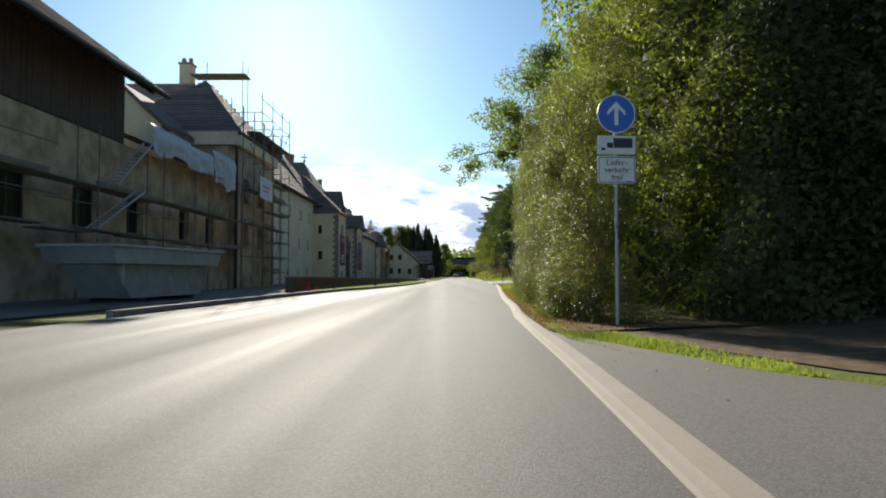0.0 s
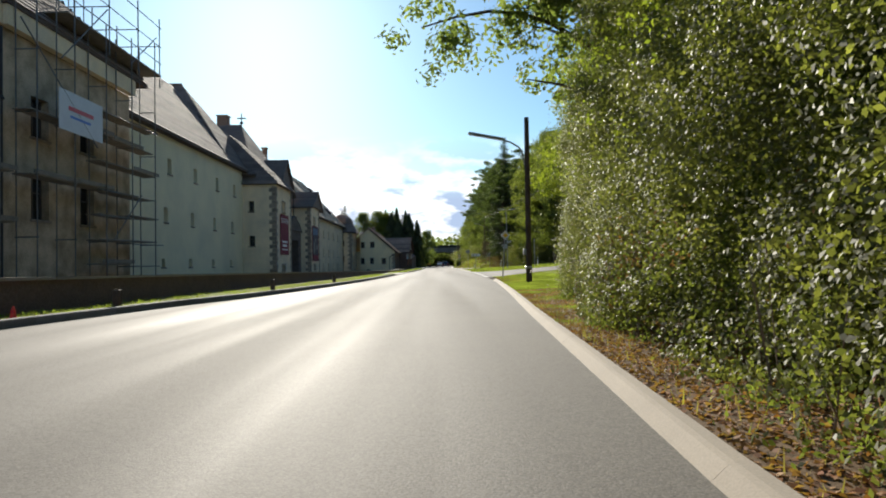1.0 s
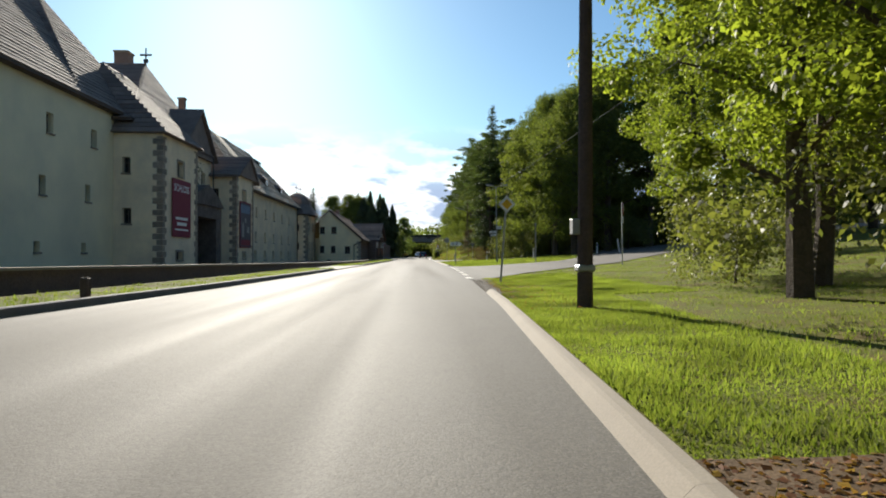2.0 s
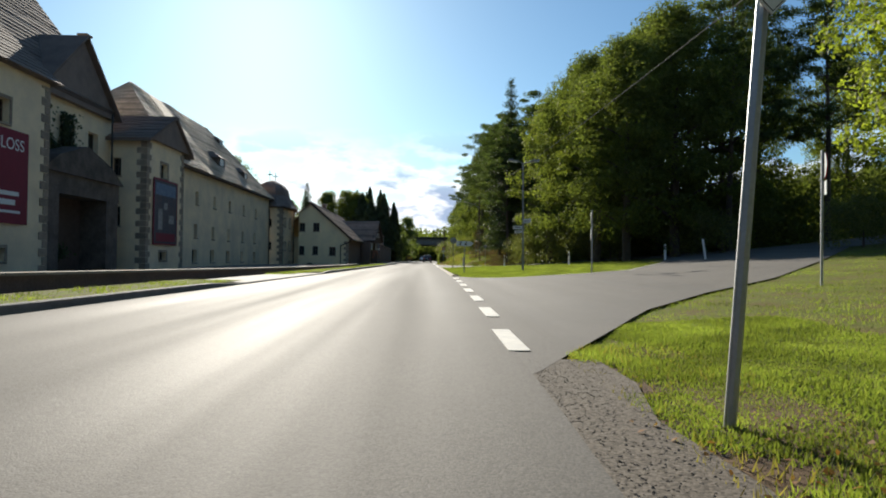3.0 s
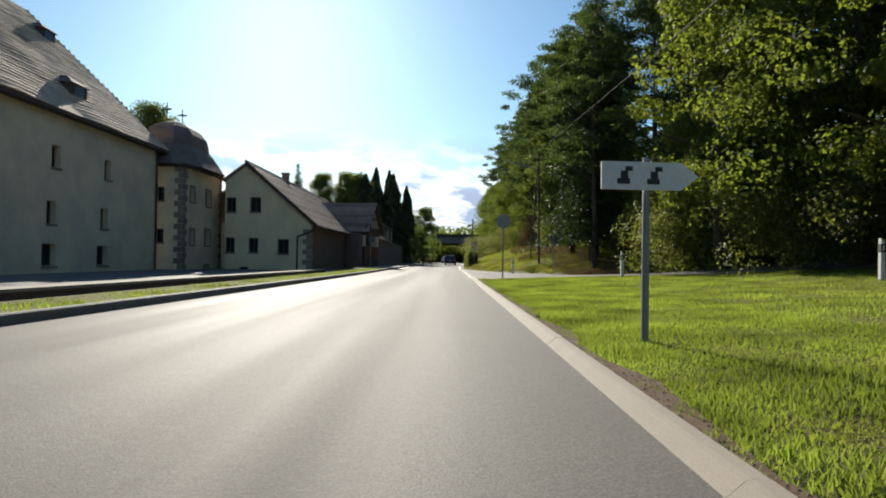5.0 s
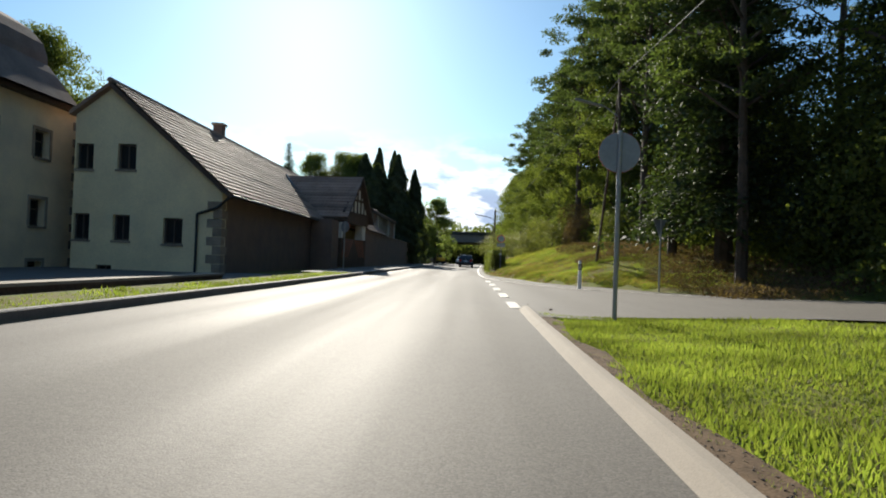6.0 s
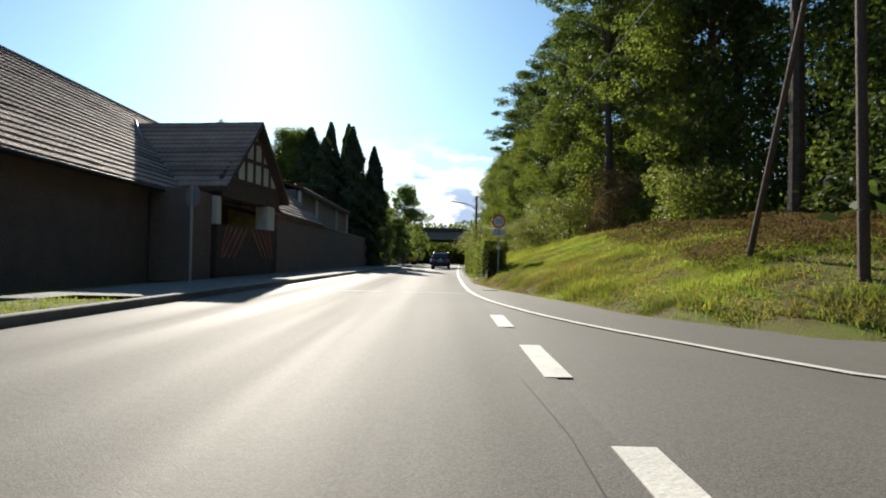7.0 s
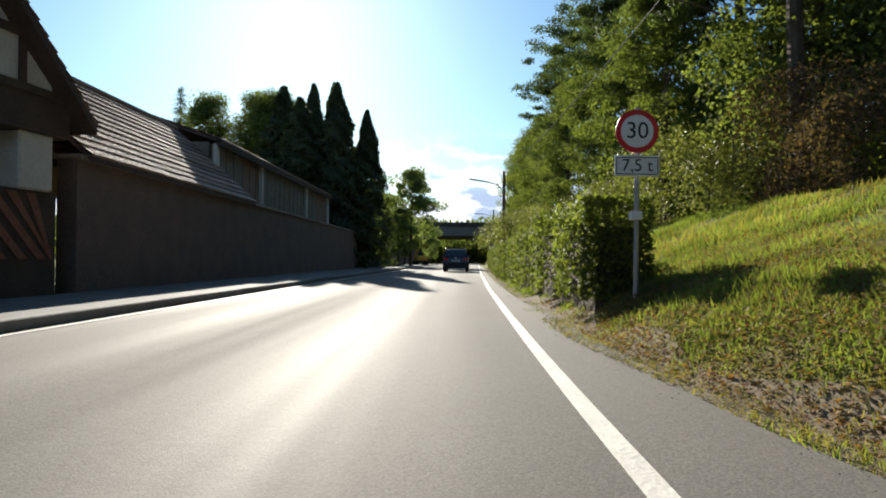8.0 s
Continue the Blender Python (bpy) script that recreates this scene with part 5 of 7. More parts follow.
tarpaulin(26.3, 30.6, 6.0, 7.2, 1.0)
tarpaulin(30.2, 34.6, 6.0, 7.1, 4.0)
tarpaulin(33.4, 37.0, 5.7, 7.5, 7.0)
banner = thing("banner", "white advertising banner hung on the scaffolding", "banner")
part("cloth", boxes((-11.62, -11.6, 39.35, 42.15, 5.62, 7.0)), BANNER_WHITE, banner)
part("lettering", boxes((-11.6, -11.594, 39.9, 41.5, 6.35, 6.5)), SIGN_RED, banner, "red bar in place of lettering")
part("lettering", boxes((-11.6, -11.594, 40.0, 41.3, 6.1, 6.18)), SIGN_BLUE, banner)

schloss = thing("banner", "dark red castle banner with pale lettering on the tower", "banner")
part("cloth", boxes((-12.19, -12.16, 72.7, 75.75, 1.9, 5.4)), BANNER_RED, schloss)
words("lettering", "SCHLOSS", 0.62, SIGN_WHITE, Matrix.Translation((-12.155, 74.2, 4.85)) @ pose(0, 0, 0, 90, 0, 90), schloss, "pale letters")
for z, w, h in ((2.95, 1.0, 0.16), (2.6, 0.8, 0.2), (2.3, 1.1, 0.1)):
    part("lettering", boxes((-12.16, -12.155, 74.2 - w, 74.2 + w, z, z + h)), SIGN_WHITE, schloss)
poster = thing("banner", "tall dark event poster with mixed colours on the tower", "banner")
part("cloth", boxes((-12.19, -12.16, 87.35, 90.6, 1.5, 5.15)), BANNER_DARK, poster)
for y0, y1, z0, z1, mt in ((87.5, 90.4, 4.3, 5.0, POSTER_BLUE), (87.9, 88.5, 2.3, 3.5, POSTER_PALE), (89.4, 90.2, 2.7, 3.2, POSTER_PALE), (87.6, 90.4, 1.6, 2.1, BANNER_RED), (88.7, 89.2, 3.5, 3.9, POSTER_PALE)):
    part("panel", boxes((-12.16, -12.156, y0, y1, z0, z1)), mt, poster)
part("border", boxes((-12.2, -12.15, 87.25, 87.35, 1.4, 5.25), (-12.2, -12.15, 90.6, 90.7, 1.4, 5.25), (-12.2, -12.15, 87.35, 90.6, 5.15, 5.25), (-12.2, -12.15, 87.35, 90.6, 1.4, 1.5)), BANNER_RED, poster)

# parapet along the yard
parapet = thing("parapet_wall", "low dark stone parapet with a pale coping", "wall", kind="structure")
px = lerp_table([(10, -7.4), (28, -6.4), (45, -5.6), (63, -4.8), (78, -4.2), (92, -3.9), (114, -3.6), (124, -3.6)])
pz = lerp_table([(10, 0.8), (28, 0.74), (45, 0.6), (63, 0.44), (78, 0.32), (92, 0.22), (124, 0.15)])
for y in range(27, 120, 3):
    bm = bmesh.new()
    polygon(bm, [(px(y) - 0.4, y, -0.4), (px(y), y, -0.4), (px(y), y, pz(y) - 0.06), (px(y) - 0.4, y, pz(y) - 0.06)], 3.0, (px(y + 3) / 3 - px(y) / 3, 1, 0))
    part("wall", bm, BRICK, parapet)
    bm = bmesh.new()
    polygon(bm, [(px(y) - 0.46, y + 0.01, pz(y) - 0.06), (px(y) + 0.06, y + 0.01, pz(y) - 0.06), (px(y) + 0.06, y + 0.01, pz(y)), (px(y) - 0.46, y + 0.01, pz(y))], 2.98, (px(y + 3) / 3 - px(y) / 3, 1, (pz(y + 3) - pz(y)) / 3))
    part("coping_stone", bm, KERB, parapet)
for y in (30.6, 38, 45.5):
    p = tagged(part("bollard", boxes((-0.07, 0.07, -0.07, 0.07, 0, 0.42), bevel=0.02), TIMBER, None), "short dark wooden marker post in the verge", "bollard", group="verge posts")
    p.matrix_basis = pose(left_edge(y) - 0.35, y, 0.02)

# skip
skip = thing("waste_skip", "large pale grey metal waste skip with sloping ends", "skip", at=pose(-9.2, 17.4, 0, 0, 0, -6.1))
bm = bmesh.new()
polygon(bm, [(0, 0.0, 1.6), (0, 0.3, 1.12), (0, 6.3, 1.12), (0, 6.6, 1.6)], 2.2, (-1, 0, 0))
bmesh.ops.bevel(bm, geom=list(bm.edges), offset=0.02, segments=1, affect="EDGES")
part("side_panel", bm, SKIP_PAINT, skip)
bm = bmesh.new()
polygon(bm, [(-0.28, 0.5, 1.1), (-0.28, 1.4, 0.12), (-0.28, 5.5, 0.12), (-0.28, 6.2, 1.1)], 1.64, (-1, 0, 0))
part("tub", bm, SKIP_PAINT, skip)
part("rim", boxes((-2.26, 0.06, -0.06, 6.66, 1.58, 1.68), bevel=0.02), SKIP_PAINT, skip)
for y in (0.9, 2.2, 3.5, 4.8, 5.7):
    part("rib", boxes((-0.28, -0.2, y, y + 0.1, 0.5, 1.1)), SKIP_PAINT, skip)
for y in (1.8, 4.8):
    part("skid", boxes((-1.9, -0.3, y, y + 0.3, 0.0, 0.13)), IRON, skip)


# ---- cars ----
def make_car(paint, label, at):
    """A small upright estate car; y ahead, z up, origin between the rear wheels on the ground."""
    car = thing("car", label, "car", at=at)
    W = 0.83
    low = [(-0.62, 0.32), (-0.66, 0.62), (-0.6, 0.98), (-0.52, 1.02), (2.0, 1.0), (2.85, 0.95), (3.02, 0.78), (3.05, 0.42), (2.95, 0.26), (-0.5, 0.26)]
    bm = bmesh.new()
    polygon(bm, [(W, y, z) for y, z in low], 2 * W, (-1, 0, 0))
    bmesh.ops.bevel(bm, geom=[e for e in bm.edges if e.calc_length() < 2 * W - 0.01], offset=0.07, segments=2, affect="EDGES")
    body = part("body", bm, paint, car)
    # cabin, narrower towards the roof
    prof = [(-0.55, 1.0), (-0.38, 1.46), (-0.2, 1.53), (1.0, 1.55), (1.25, 1.5), (1.95, 1.0)]
    bm = bmesh.new()
    ringl, ringr = [], []
    for y, z in prof:
        w = W - 0.03 - (z - 1.0) * 0.26
        ringl.append(bm.verts.new((-w, y, z)))
        ringr.append(bm.verts.new((w, y, z)))
    bm.faces.new(ringl)
    bm.faces.new(ringr[::-1])
    for i in range(len(prof)):
        j = (i + 1) % len(prof)
        bm.faces.new((ringl[i], ringl[j], ringr[j], ringr[i]))
    bmesh.ops.recalc_face_normals(bm, faces=bm.faces)
    bmesh.ops.bevel(bm, geom=list(bm.edges), offset=0.035, segments=2, affect="EDGES")
    part("cabin", bm, paint, car)

    def pane(name, pts, off):
        bm = bmesh.new()
        polygon(bm, pts, 0.012, off)
        return part(name, bm, CAR_GLASS, car)

    wz = lambda z: W - 0.03 - (z - 1.0) * 0.26
    pane("rear_window", [(-wz(1.05) + 0.1, -0.545, 1.05), (wz(1.05) - 0.1, -0.545, 1.05), (wz(1.42) - 0.1, -0.405, 1.42), (-wz(1.42) + 0.1, -0.405, 1.42)], (0, -1, 0.35))
    pane("windscreen", [(-wz(1.05) + 0.1, 1.9, 1.05), (wz(1.05) - 0.1, 1.9, 1.05), (wz(1.46) - 0.1, 1.31, 1.46), (-wz(1.46) + 0.1, 1.31, 1.46)], (0, 0.6, 0.8))
    for s in (-1, 1):
        for a, b, c, d in ((-0.05, 0.6, 0.6, 0.02), (0.68, 1.72, 1.2, 0.68)):
            pane("side_window", [(s * wz(1.05), a, 1.05), (s * wz(1.05), b, 1.05), (s * wz(1.44), c, 1.44), (s * wz(1.44), d, 1.44)], (s, 0, 0.26))
        part("roof_rail", pipe([(s * 0.66, -0.2, 1.55), (s * 0.66, -0.05, 1.6), (s * 0.66, 0.95, 1.61), (s * 0.66, 1.1, 1.56)], 0.018, sides=6), STEEL, car)
        m = part("mirror", boxes((s * 0.86, s * 1.0, 1.5, 1.62, 0.98, 1.12), bevel=0.03), paint, car)
        part("tail_light", boxes((s * 0.5, s * 0.8, -0.69, -0.55, 0.74, 0.96), bevel=0.03), LAMP_RED, car, "red tail light")
        part("headlight", boxes((s * 0.48, s * 0.78, 2.93, 3.07, 0.66, 0.82), bevel=0.03), SIGN_WHITE, car)
        part("handle", boxes((s * 0.82, s * 0.85, 0.78, 0.96, 0.86, 0.9)), paint, car)
        part("sill_trim", boxes((s * 0.8, s * 0.86, 0.35, 2.1, 0.24, 0.36)), TRIM_BLACK, car)
        for y in (0.0, 2.435):
            arch = bmesh.new()
            for k in range(9):
                a0, a1 = math.pi * k / 9, math.pi * (k + 1) / 9
                polygon(arch, [(s * 0.78, y + 0.36 * math.cos(a0), 0.32 + 0.36 * math.sin(a0)), (s * 0.78, y + 0.43 * math.cos(a0), 0.32 + 0.43 * math.sin(a0)), (s * 0.78, y + 0.43 * math.cos(a1), 0.32 + 0.43 * math.sin(a1)), (s * 0.78, y + 0.36 * math.cos(a1), 0.32 + 0.36 * math.sin(a1))], 0.085, (s, 0, 0))
            part("wheel_arch", arch, TRIM_BLACK, car)
            wheel = bmesh.new()
            bmesh.ops.create_cone(wheel, cap_ends=True, segments=28, radius1=0.32, radius2=0.32, depth=0.2, matrix=Matrix.Translation((s * 0.75, y, 0.32)) @ pose(0, 0, 0, 0, 90, 0))
            bmesh.ops.bevel(wheel, geom=[e for e in wheel.edges if abs(e.verts[0].co.x - e.verts[1].co.x) < 0.001], offset=0.03, segments=2, affect="EDGES")
            wh = part("tyre", wheel, RUBBER, car)
            rim = bmesh.new()
            bmesh.ops.create_cone(rim, cap_ends=True, segments=24, radius1=0.2, radius2=0.2, depth=0.02, matrix=Matrix.Translation((s * 0.853, y, 0.32)) @ pose(0, 0, 0, 0, 90, 0))
            part("rim", rim, ALLOY, wh)
    part("bumper", boxes((-0.82, 0.82, -0.74, -0.55, 0.26, 0.58), bevel=0.05), TRIM_BLACK, car)
    part("front_bumper", boxes((-0.8, 0.8, 2.95, 3.1, 0.24, 0.5), bevel=0.05), TRIM_BLACK, car)
    pl = part("number_plate", boxes((-0.26, 0.26, -0.705, -0.68, 0.69, 0.8)), SIGN_WHITE, car)
    part("plate_bars", boxes((-0.2, -0.06, -0.71, -0.706, 0.715, 0.775), (-0.03, 0.08, -0.71, -0.706, 0.715, 0.775), (0.11, 0.2, -0.71, -0.706, 0.715, 0.775)), SIGN_BLACK, pl)
    bm = bmesh.new()
    disc(bm, 0.055, -0.68, -0.665, 0.9, 16)
    part("badge", bm, ALLOY, car)
    part("wiper", pipe([(0.05, -0.56, 1.07), (-0.35, -0.5, 1.16)], 0.01, sides=5), TRIM_BLACK, car)
    return car


make_car(CAR_DARK, "small dark blue-black estate car on the road ahead", pose(4.05, 175.0, 0.004, 0, 0, -2.0) @ Matrix.Scale(0.95, 4))
make_car(CAR_WHITE, "small white car far along the road", pose(3.4, 232.0, 0.004, 0, 0, 176))


# ---- signs, lamps and posts ----
def post(parent, h, r=0.03, mat=STEEL, x=0.0, lean=0.0):
    return part("post", pipe([(x, 0, -0.1), (x + lean, 0, h)], r, sides=10), mat, parent)


def round_plate(parent, r, z, face, rim=None, back=True):
    bm = bmesh.new()
    disc(bm, r, -0.05, -0.035, z)
    plate = part("plate", bm, rim or face, parent)
    if rim:
        bm = bmesh.new()
        disc(bm, r * 0.76, -0.053, -0.0505, z)
        part("field", bm, face, plate)
    bm = bmesh.new()
    disc(bm, r * 0.985, -0.034, -0.03, z)
    part("back", bm, SIGN_BACK, plate)
    return plate


z0 = height(2.62, 9.8)
blue = thing("traffic_sign", "blue round ahead-only sign with two white plates below", "traffic sign", at=pose(2.62, 9.8, z0, 0, 0, 4))
post(blue, 3.62)
pl = round_plate(blue, 0.3, 3.25, SIGN_BLUE, SIGN_WHITE)
bm = bmesh.new()
disc(bm, 0.285, -0.0545, -0.0535, 3.25)
part("field", bm, SIGN_BLUE, pl)
bm = boxes((-0.03, 0.03, -0.058, -0.0548, 3.07, 3.36))
polygon(bm, [(-0.03, -0.0548, 3.40), (0, -0.0548, 3.44), (0.14, -0.0548, 3.29), (0.14, -0.0548, 3.22)], 0.003, (0, -1, 0))
polygon(bm, [(0.03, -0.0549, 3.40), (0, -0.0549, 3.44), (-0.14, -0.0549, 3.29), (-0.14, -0.0549, 3.22)], 0.003, (0, -1, 0))
part("arrow", bm, SIGN_WHITE, pl, "white arrow")
p1 = part("plate", boxes((-0.3, 0.3, -0.05, -0.03, 2.62, 2.91), bevel=0.008), SIGN_WHITE, blue)
part("symbol", boxes((-0.05, 0.25, -0.054, -0.051, 2.72, 2.87), (-0.15, -0.06, -0.054, -0.051, 2.72, 2.8), (-0.24, -0.18, -0.054, -0.051, 2.68, 2.72)), SIGN_BLACK, p1, "black lorry shape")
p2 = part("plate", boxes((-0.3, 0.3, -0.05, -0.03, 2.17, 2.59), bevel=0.008), SIGN_WHITE, blue)
for z, text in ((2.49, "Liefer-"), (2.375, "verkehr"), (2.26, "frei")):
    words("lettering", text, 0.125, SIGN_BLACK, Matrix.Translation((0, -0.053, z)) @ pose(0, 0, 0, 90, 0, 0), p2)
part("border", boxes((-0.285, 0.285, -0.0525, -0.0505, 2.565, 2.575), (-0.285, 0.285, -0.0525, -0.0505, 2.185, 2.195), (-0.285, -0.275, -0.0525, -0.0505, 2.195, 2.565), (0.275, 0.285, -0.0525, -0.0505, 2.195, 2.565)), SIGN_BLACK, p2)


diamond = thing("traffic_sign", "yellow and white diamond priority sign on a thin post", "traffic sign", at=pose(4.74, 53.95, 0.05, 0, 0.0, 2))
post(diamond, 2.62, 0.032, STEEL, 0.0, 0.2)
for d, y, depth, mat in ((0.27, -0.05, 0.012, SIGN_WHITE), (0.258, -0.0512, 0.001, SIGN_BLACK), (0.25, -0.0526, 0.001, SIGN_WHITE), (0.165, -0.054, 0.001, SIGN_YELLOW)):
    bm = bmesh.new()
    polygon(bm, [(0.19 - d, y, 2.33), (0.19, y, 2.33 - d), (0.19 + d, y, 2.33), (0.19, y, 2.33 + d)], depth, (0, 1, 0))
    pl = part("plate" if d == 0.27 else "field", bm, mat, diamond if d == 0.27 else pl)

noentry = thing("traffic_sign", "round red-rimmed sign with a white plate, seen edge on", "traffic sign", at=pose(12.1, 64.7, height(12.1, 64.7), 0, 0, 68))
post(noentry, 3.0, 0.03)
round_plate(noentry, 0.3, 2.65, SIGN_WHITE, SIGN_RED)
part("plate", boxes((-0.28, 0.28, -0.05, -0.03, 1.98, 2.3), bevel=0.008), SIGN_WHITE, noentry)

pair = thing("traffic_sign", "grey backs of a triangular and a round sign", "traffic sign", at=pose(10.48, 78.1, height(10.48, 78.1), 0, 0, 258))
post(pair, 2.75, 0.03)
bm = bmesh.new()
polygon(bm, [(-0.36, -0.05, 2.66), (0.36, -0.05, 2.66), (0, -0.05, 2.04)], 0.012, (0, 1, 0))
part("plate", bm, SIGN_BACK, pair)
bm = bmesh.new()
disc(bm, 0.28, -0.05, -0.035, 1.72)
part("plate", bm, SIGN_BACK, pair)

arrow = thing("direction_sign", "white arrow-shaped signpost with two dark pictograms", "direction sign", at=pose(5.68, 89.4, height(5.68, 89.4), 0, 0, 5))
post(arrow, 1.95, 0.04, STEEL_DULL)
bm = bmesh.new()
polygon(bm, [(-0.52, -0.07, 1.6), (0.36, -0.07, 1.6), (0.56, -0.07, 1.75), (0.36, -0.07, 1.9), (-0.52, -0.07, 1.9)], 0.03, (0, 1, 0))
pl = part("panel", bm, SIGN_WHITE, arrow)
for x in (-0.28, 0.05):
    bm = boxes((x - 0.07, x + 0.07, -0.076, -0.0705, 1.66, 1.72), (x - 0.03, x + 0.05, -0.076, -0.0705, 1.72, 1.8), (x + 0.02, x + 0.1, -0.076, -0.0705, 1.8, 1.85))
    part("symbol", bm, SIGN_BLACK, pl)

disc_sign = thing("traffic_sign", "round traffic sign on a steel post, its grey back showing", "traffic sign", at=pose(6.0, 110.5, 0.05, 0, 0, 172))
post(disc_sign, 2.82, 0.036, STEEL)
round_plate(disc_sign, 0.31, 2.5, SIGN_WHITE, SIGN_RED)

limit = thing("traffic_sign", "round red-rimmed 30 limit sign with a 7,5 t plate", "traffic sign", at=pose(6.08, 141.6, 0.27, 0, 0, 3))
post(limit, 2.3, 0.03, STEEL, 0.0, 0.02)
pl = round_plate(limit, 0.25, 2.02, SIGN_WHITE, SIGN_RED)
words("numerals", "30", 0.27, SIGN_BLACK, Matrix.Translation((0, -0.057, 2.02)) @ pose(0, 0, 0, 90, 0, 0), pl, "black numerals")
pl = part("plate", boxes((-0.26, 0.26, -0.05, -0.03, 1.5, 1.74), bevel=0.008), SIGN_WHITE, limit)
part("border", boxes((-0.245, 0.245, -0.0525, -0.0505, 1.71, 1.72), (-0.245, 0.245, -0.0525, -0.0505, 1.52, 1.53), (-0.245, -0.235, -0.0525, -0.0505, 1.53, 1.71), (0.235, 0.245, -0.0525, -0.0505, 1.53, 1.71)), SIGN_BLACK, pl)
words("numerals", "7,5 t", 0.2, SIGN_BLACK, Matrix.Translation((0, -0.055, 1.62)) @ pose(0, 0, 0, 90, 0, 0), pl, "black numerals")
part("clamp", boxes((-0.07, 0.07, -0.045, 0.045, 1.0, 1.1), bevel=0.01), SIGN_WHITE, limit)

left_sign = thing("traffic_sign", "round sign on a grey post before the barn wall", "traffic sign", at=pose(-2.75, 135.0, 0.1, 0, 0, 150))
post(left_sign, 2.6, 0.035, STEEL)
round_plate(left_sign, 0.3, 2.3, SIGN_WHITE, SIGN_RED)

yield_sign = thing("traffic_sign", "grey back of a triangular give-way sign", "traffic sign", at=pose(10.17, 122.0, height(10.17, 122.0), 0, 0, 215))
post(yield_sign, 2.4, 0.03)
bm = bmesh.new()
polygon(bm, [(-0.34, -0.05, 2.4), (0.34, -0.05, 2.4), (0, -0.05, 1.82)], 0.015, (0, 1, 0))
part("plate", bm, SIGN_BACK, yield_sign)


def delineator(x, y, h=1.0):
    ob = thing("delineator_post", "white plastic roadside delineator with a black band", "delineator", group="delineators", at=pose(x, y, height(x, y) - 0.02))
    bm = bmesh.new()
    polygon(bm, [(-0.06, -0.05, 0), (0.06, -0.05, 0), (0.045, -0.045, h - 0.06), (-0.045, -0.045, h)], 0.1, (0, 1, 0))
    part("body", bm, SIGN_WHITE, ob)
    part("band", boxes((-0.058, 0.058, -0.058, 0.058, h * 0.66, h * 0.86)), SIGN_BLACK, ob)
    part("reflector", boxes((-0.02, 0.02, -0.064, -0.0585, h * 0.7, h * 0.82)), SIGN_WHITE, ob)


for x, y in ((7.75, 123.0), (14.1, 98.0), (10.5, 107.8), (18.1, 89.5)):
    delineator(x, y)
stake = tagged(part("stake", boxes((-0.05, 0.05, -0.05, 0.05, 0, 1.1), bevel=0.01), SIGN_WHITE), "pale leaning wooden stake at the wood's edge", "stake")
stake.matrix_basis = pose(18.6, 85.0, height(18.6, 85.0), 0, -8, 0)

# wooden lamp pole with a curved arm
lamp1 = thing("street_lamp", "dark wooden pole with a curved arm and long lamp head", "street lamp", at=pose(4.8, 44.5, 0.05))
part("pole", pipe([(0, 0, -0.2), (0.03, 0, 6.85)], 0.13, 0.095, 12), TIMBER, lamp1)
part("arm", pipe([(-0.1, 0, 4.9), (-0.14, 0, 5.3), (-0.3, 0, 5.6), (-0.7, -0.05, 5.83), (-1.1, -0.1, 5.93)], 0.035), STEEL_DULL, lamp1)
bm = bmesh.new()
box(bm, -0.75, 0.75, -0.1, 0.1, -0.05, 0.05, 0.04)
h = part("head", bm, STEEL_DULL, lamp1)
h.matrix_basis = pose(-1.72, -0.25, 6.05, 0, 9, 8)
bm = boxes((-0.7, 0.7, -0.08, 0.08, -0.07, -0.052))
part("diffuser", bm, SIGN_WHITE, h)
part("band", boxes((-0.14, 0.14, -0.14, 0.14, 0.5, 0.62), bevel=0.03), STEEL, lamp1)
part("box", boxes((-0.22, -0.1, -0.1, 0.1, 1.1, 1.35), bevel=0.01), SIGN_BACK, lamp1)

# double lamp with street plates
lamp2 = thing("street_lamp", "grey steel post with two lamp heads and white plates", "street lamp", at=pose(9.2, 89.0, height(9.2, 89.0)))
part("pole", pipe([(0, 0, -0.1), (0, 0, 1.2), (0, 0, 1.25), (-0.06, 0, 6.5)], 0.075, 0.05, 12), STEEL_DULL, lamp2)
for s in (-1, 1):
    part("arm", pipe([(-0.06, 0, 6.45), (s * 0.35, 0, 6.58)], 0.03), STEEL_DULL, lamp2)
    hd = bmesh.new()
    box(hd, -0.32, 0.32, -0.14, 0.14, -0.05, 0.06, 0.045)
    hd = part("head", hd, SIGN_BACK, lamp2)
    hd.matrix_basis = pose(s * 0.65, 0, 6.62, 0, -s * 8, 0)
    part("diffuser", boxes((-0.26, 0.26, -0.11, 0.11, -0.07, -0.052)), SIGN_WHITE, hd)
base2 = height(9.2, 89.0)
for z, hh, yaw, u0, u1 in ((2.78, 0.2, -30, -0.66, -0.06), (2.52, 0.15, -30, -0.54, -0.06), (3.16, 0.22, -62, 0.05, 0.75)):
    pl = part("name_plate", boxes((u0, u1, -0.012, 0.012, -hh / 2, hh / 2)), SIGN_WHITE, lamp2)
    pl.matrix_basis = pose(-0.02, -0.05, z - base2, 0, 0, yaw)
    part("bars", boxes((u0 + 0.12, u1 - 0.1, -0.016, -0.0125, -0.035, 0.035)), SIGN_BACK, pl)

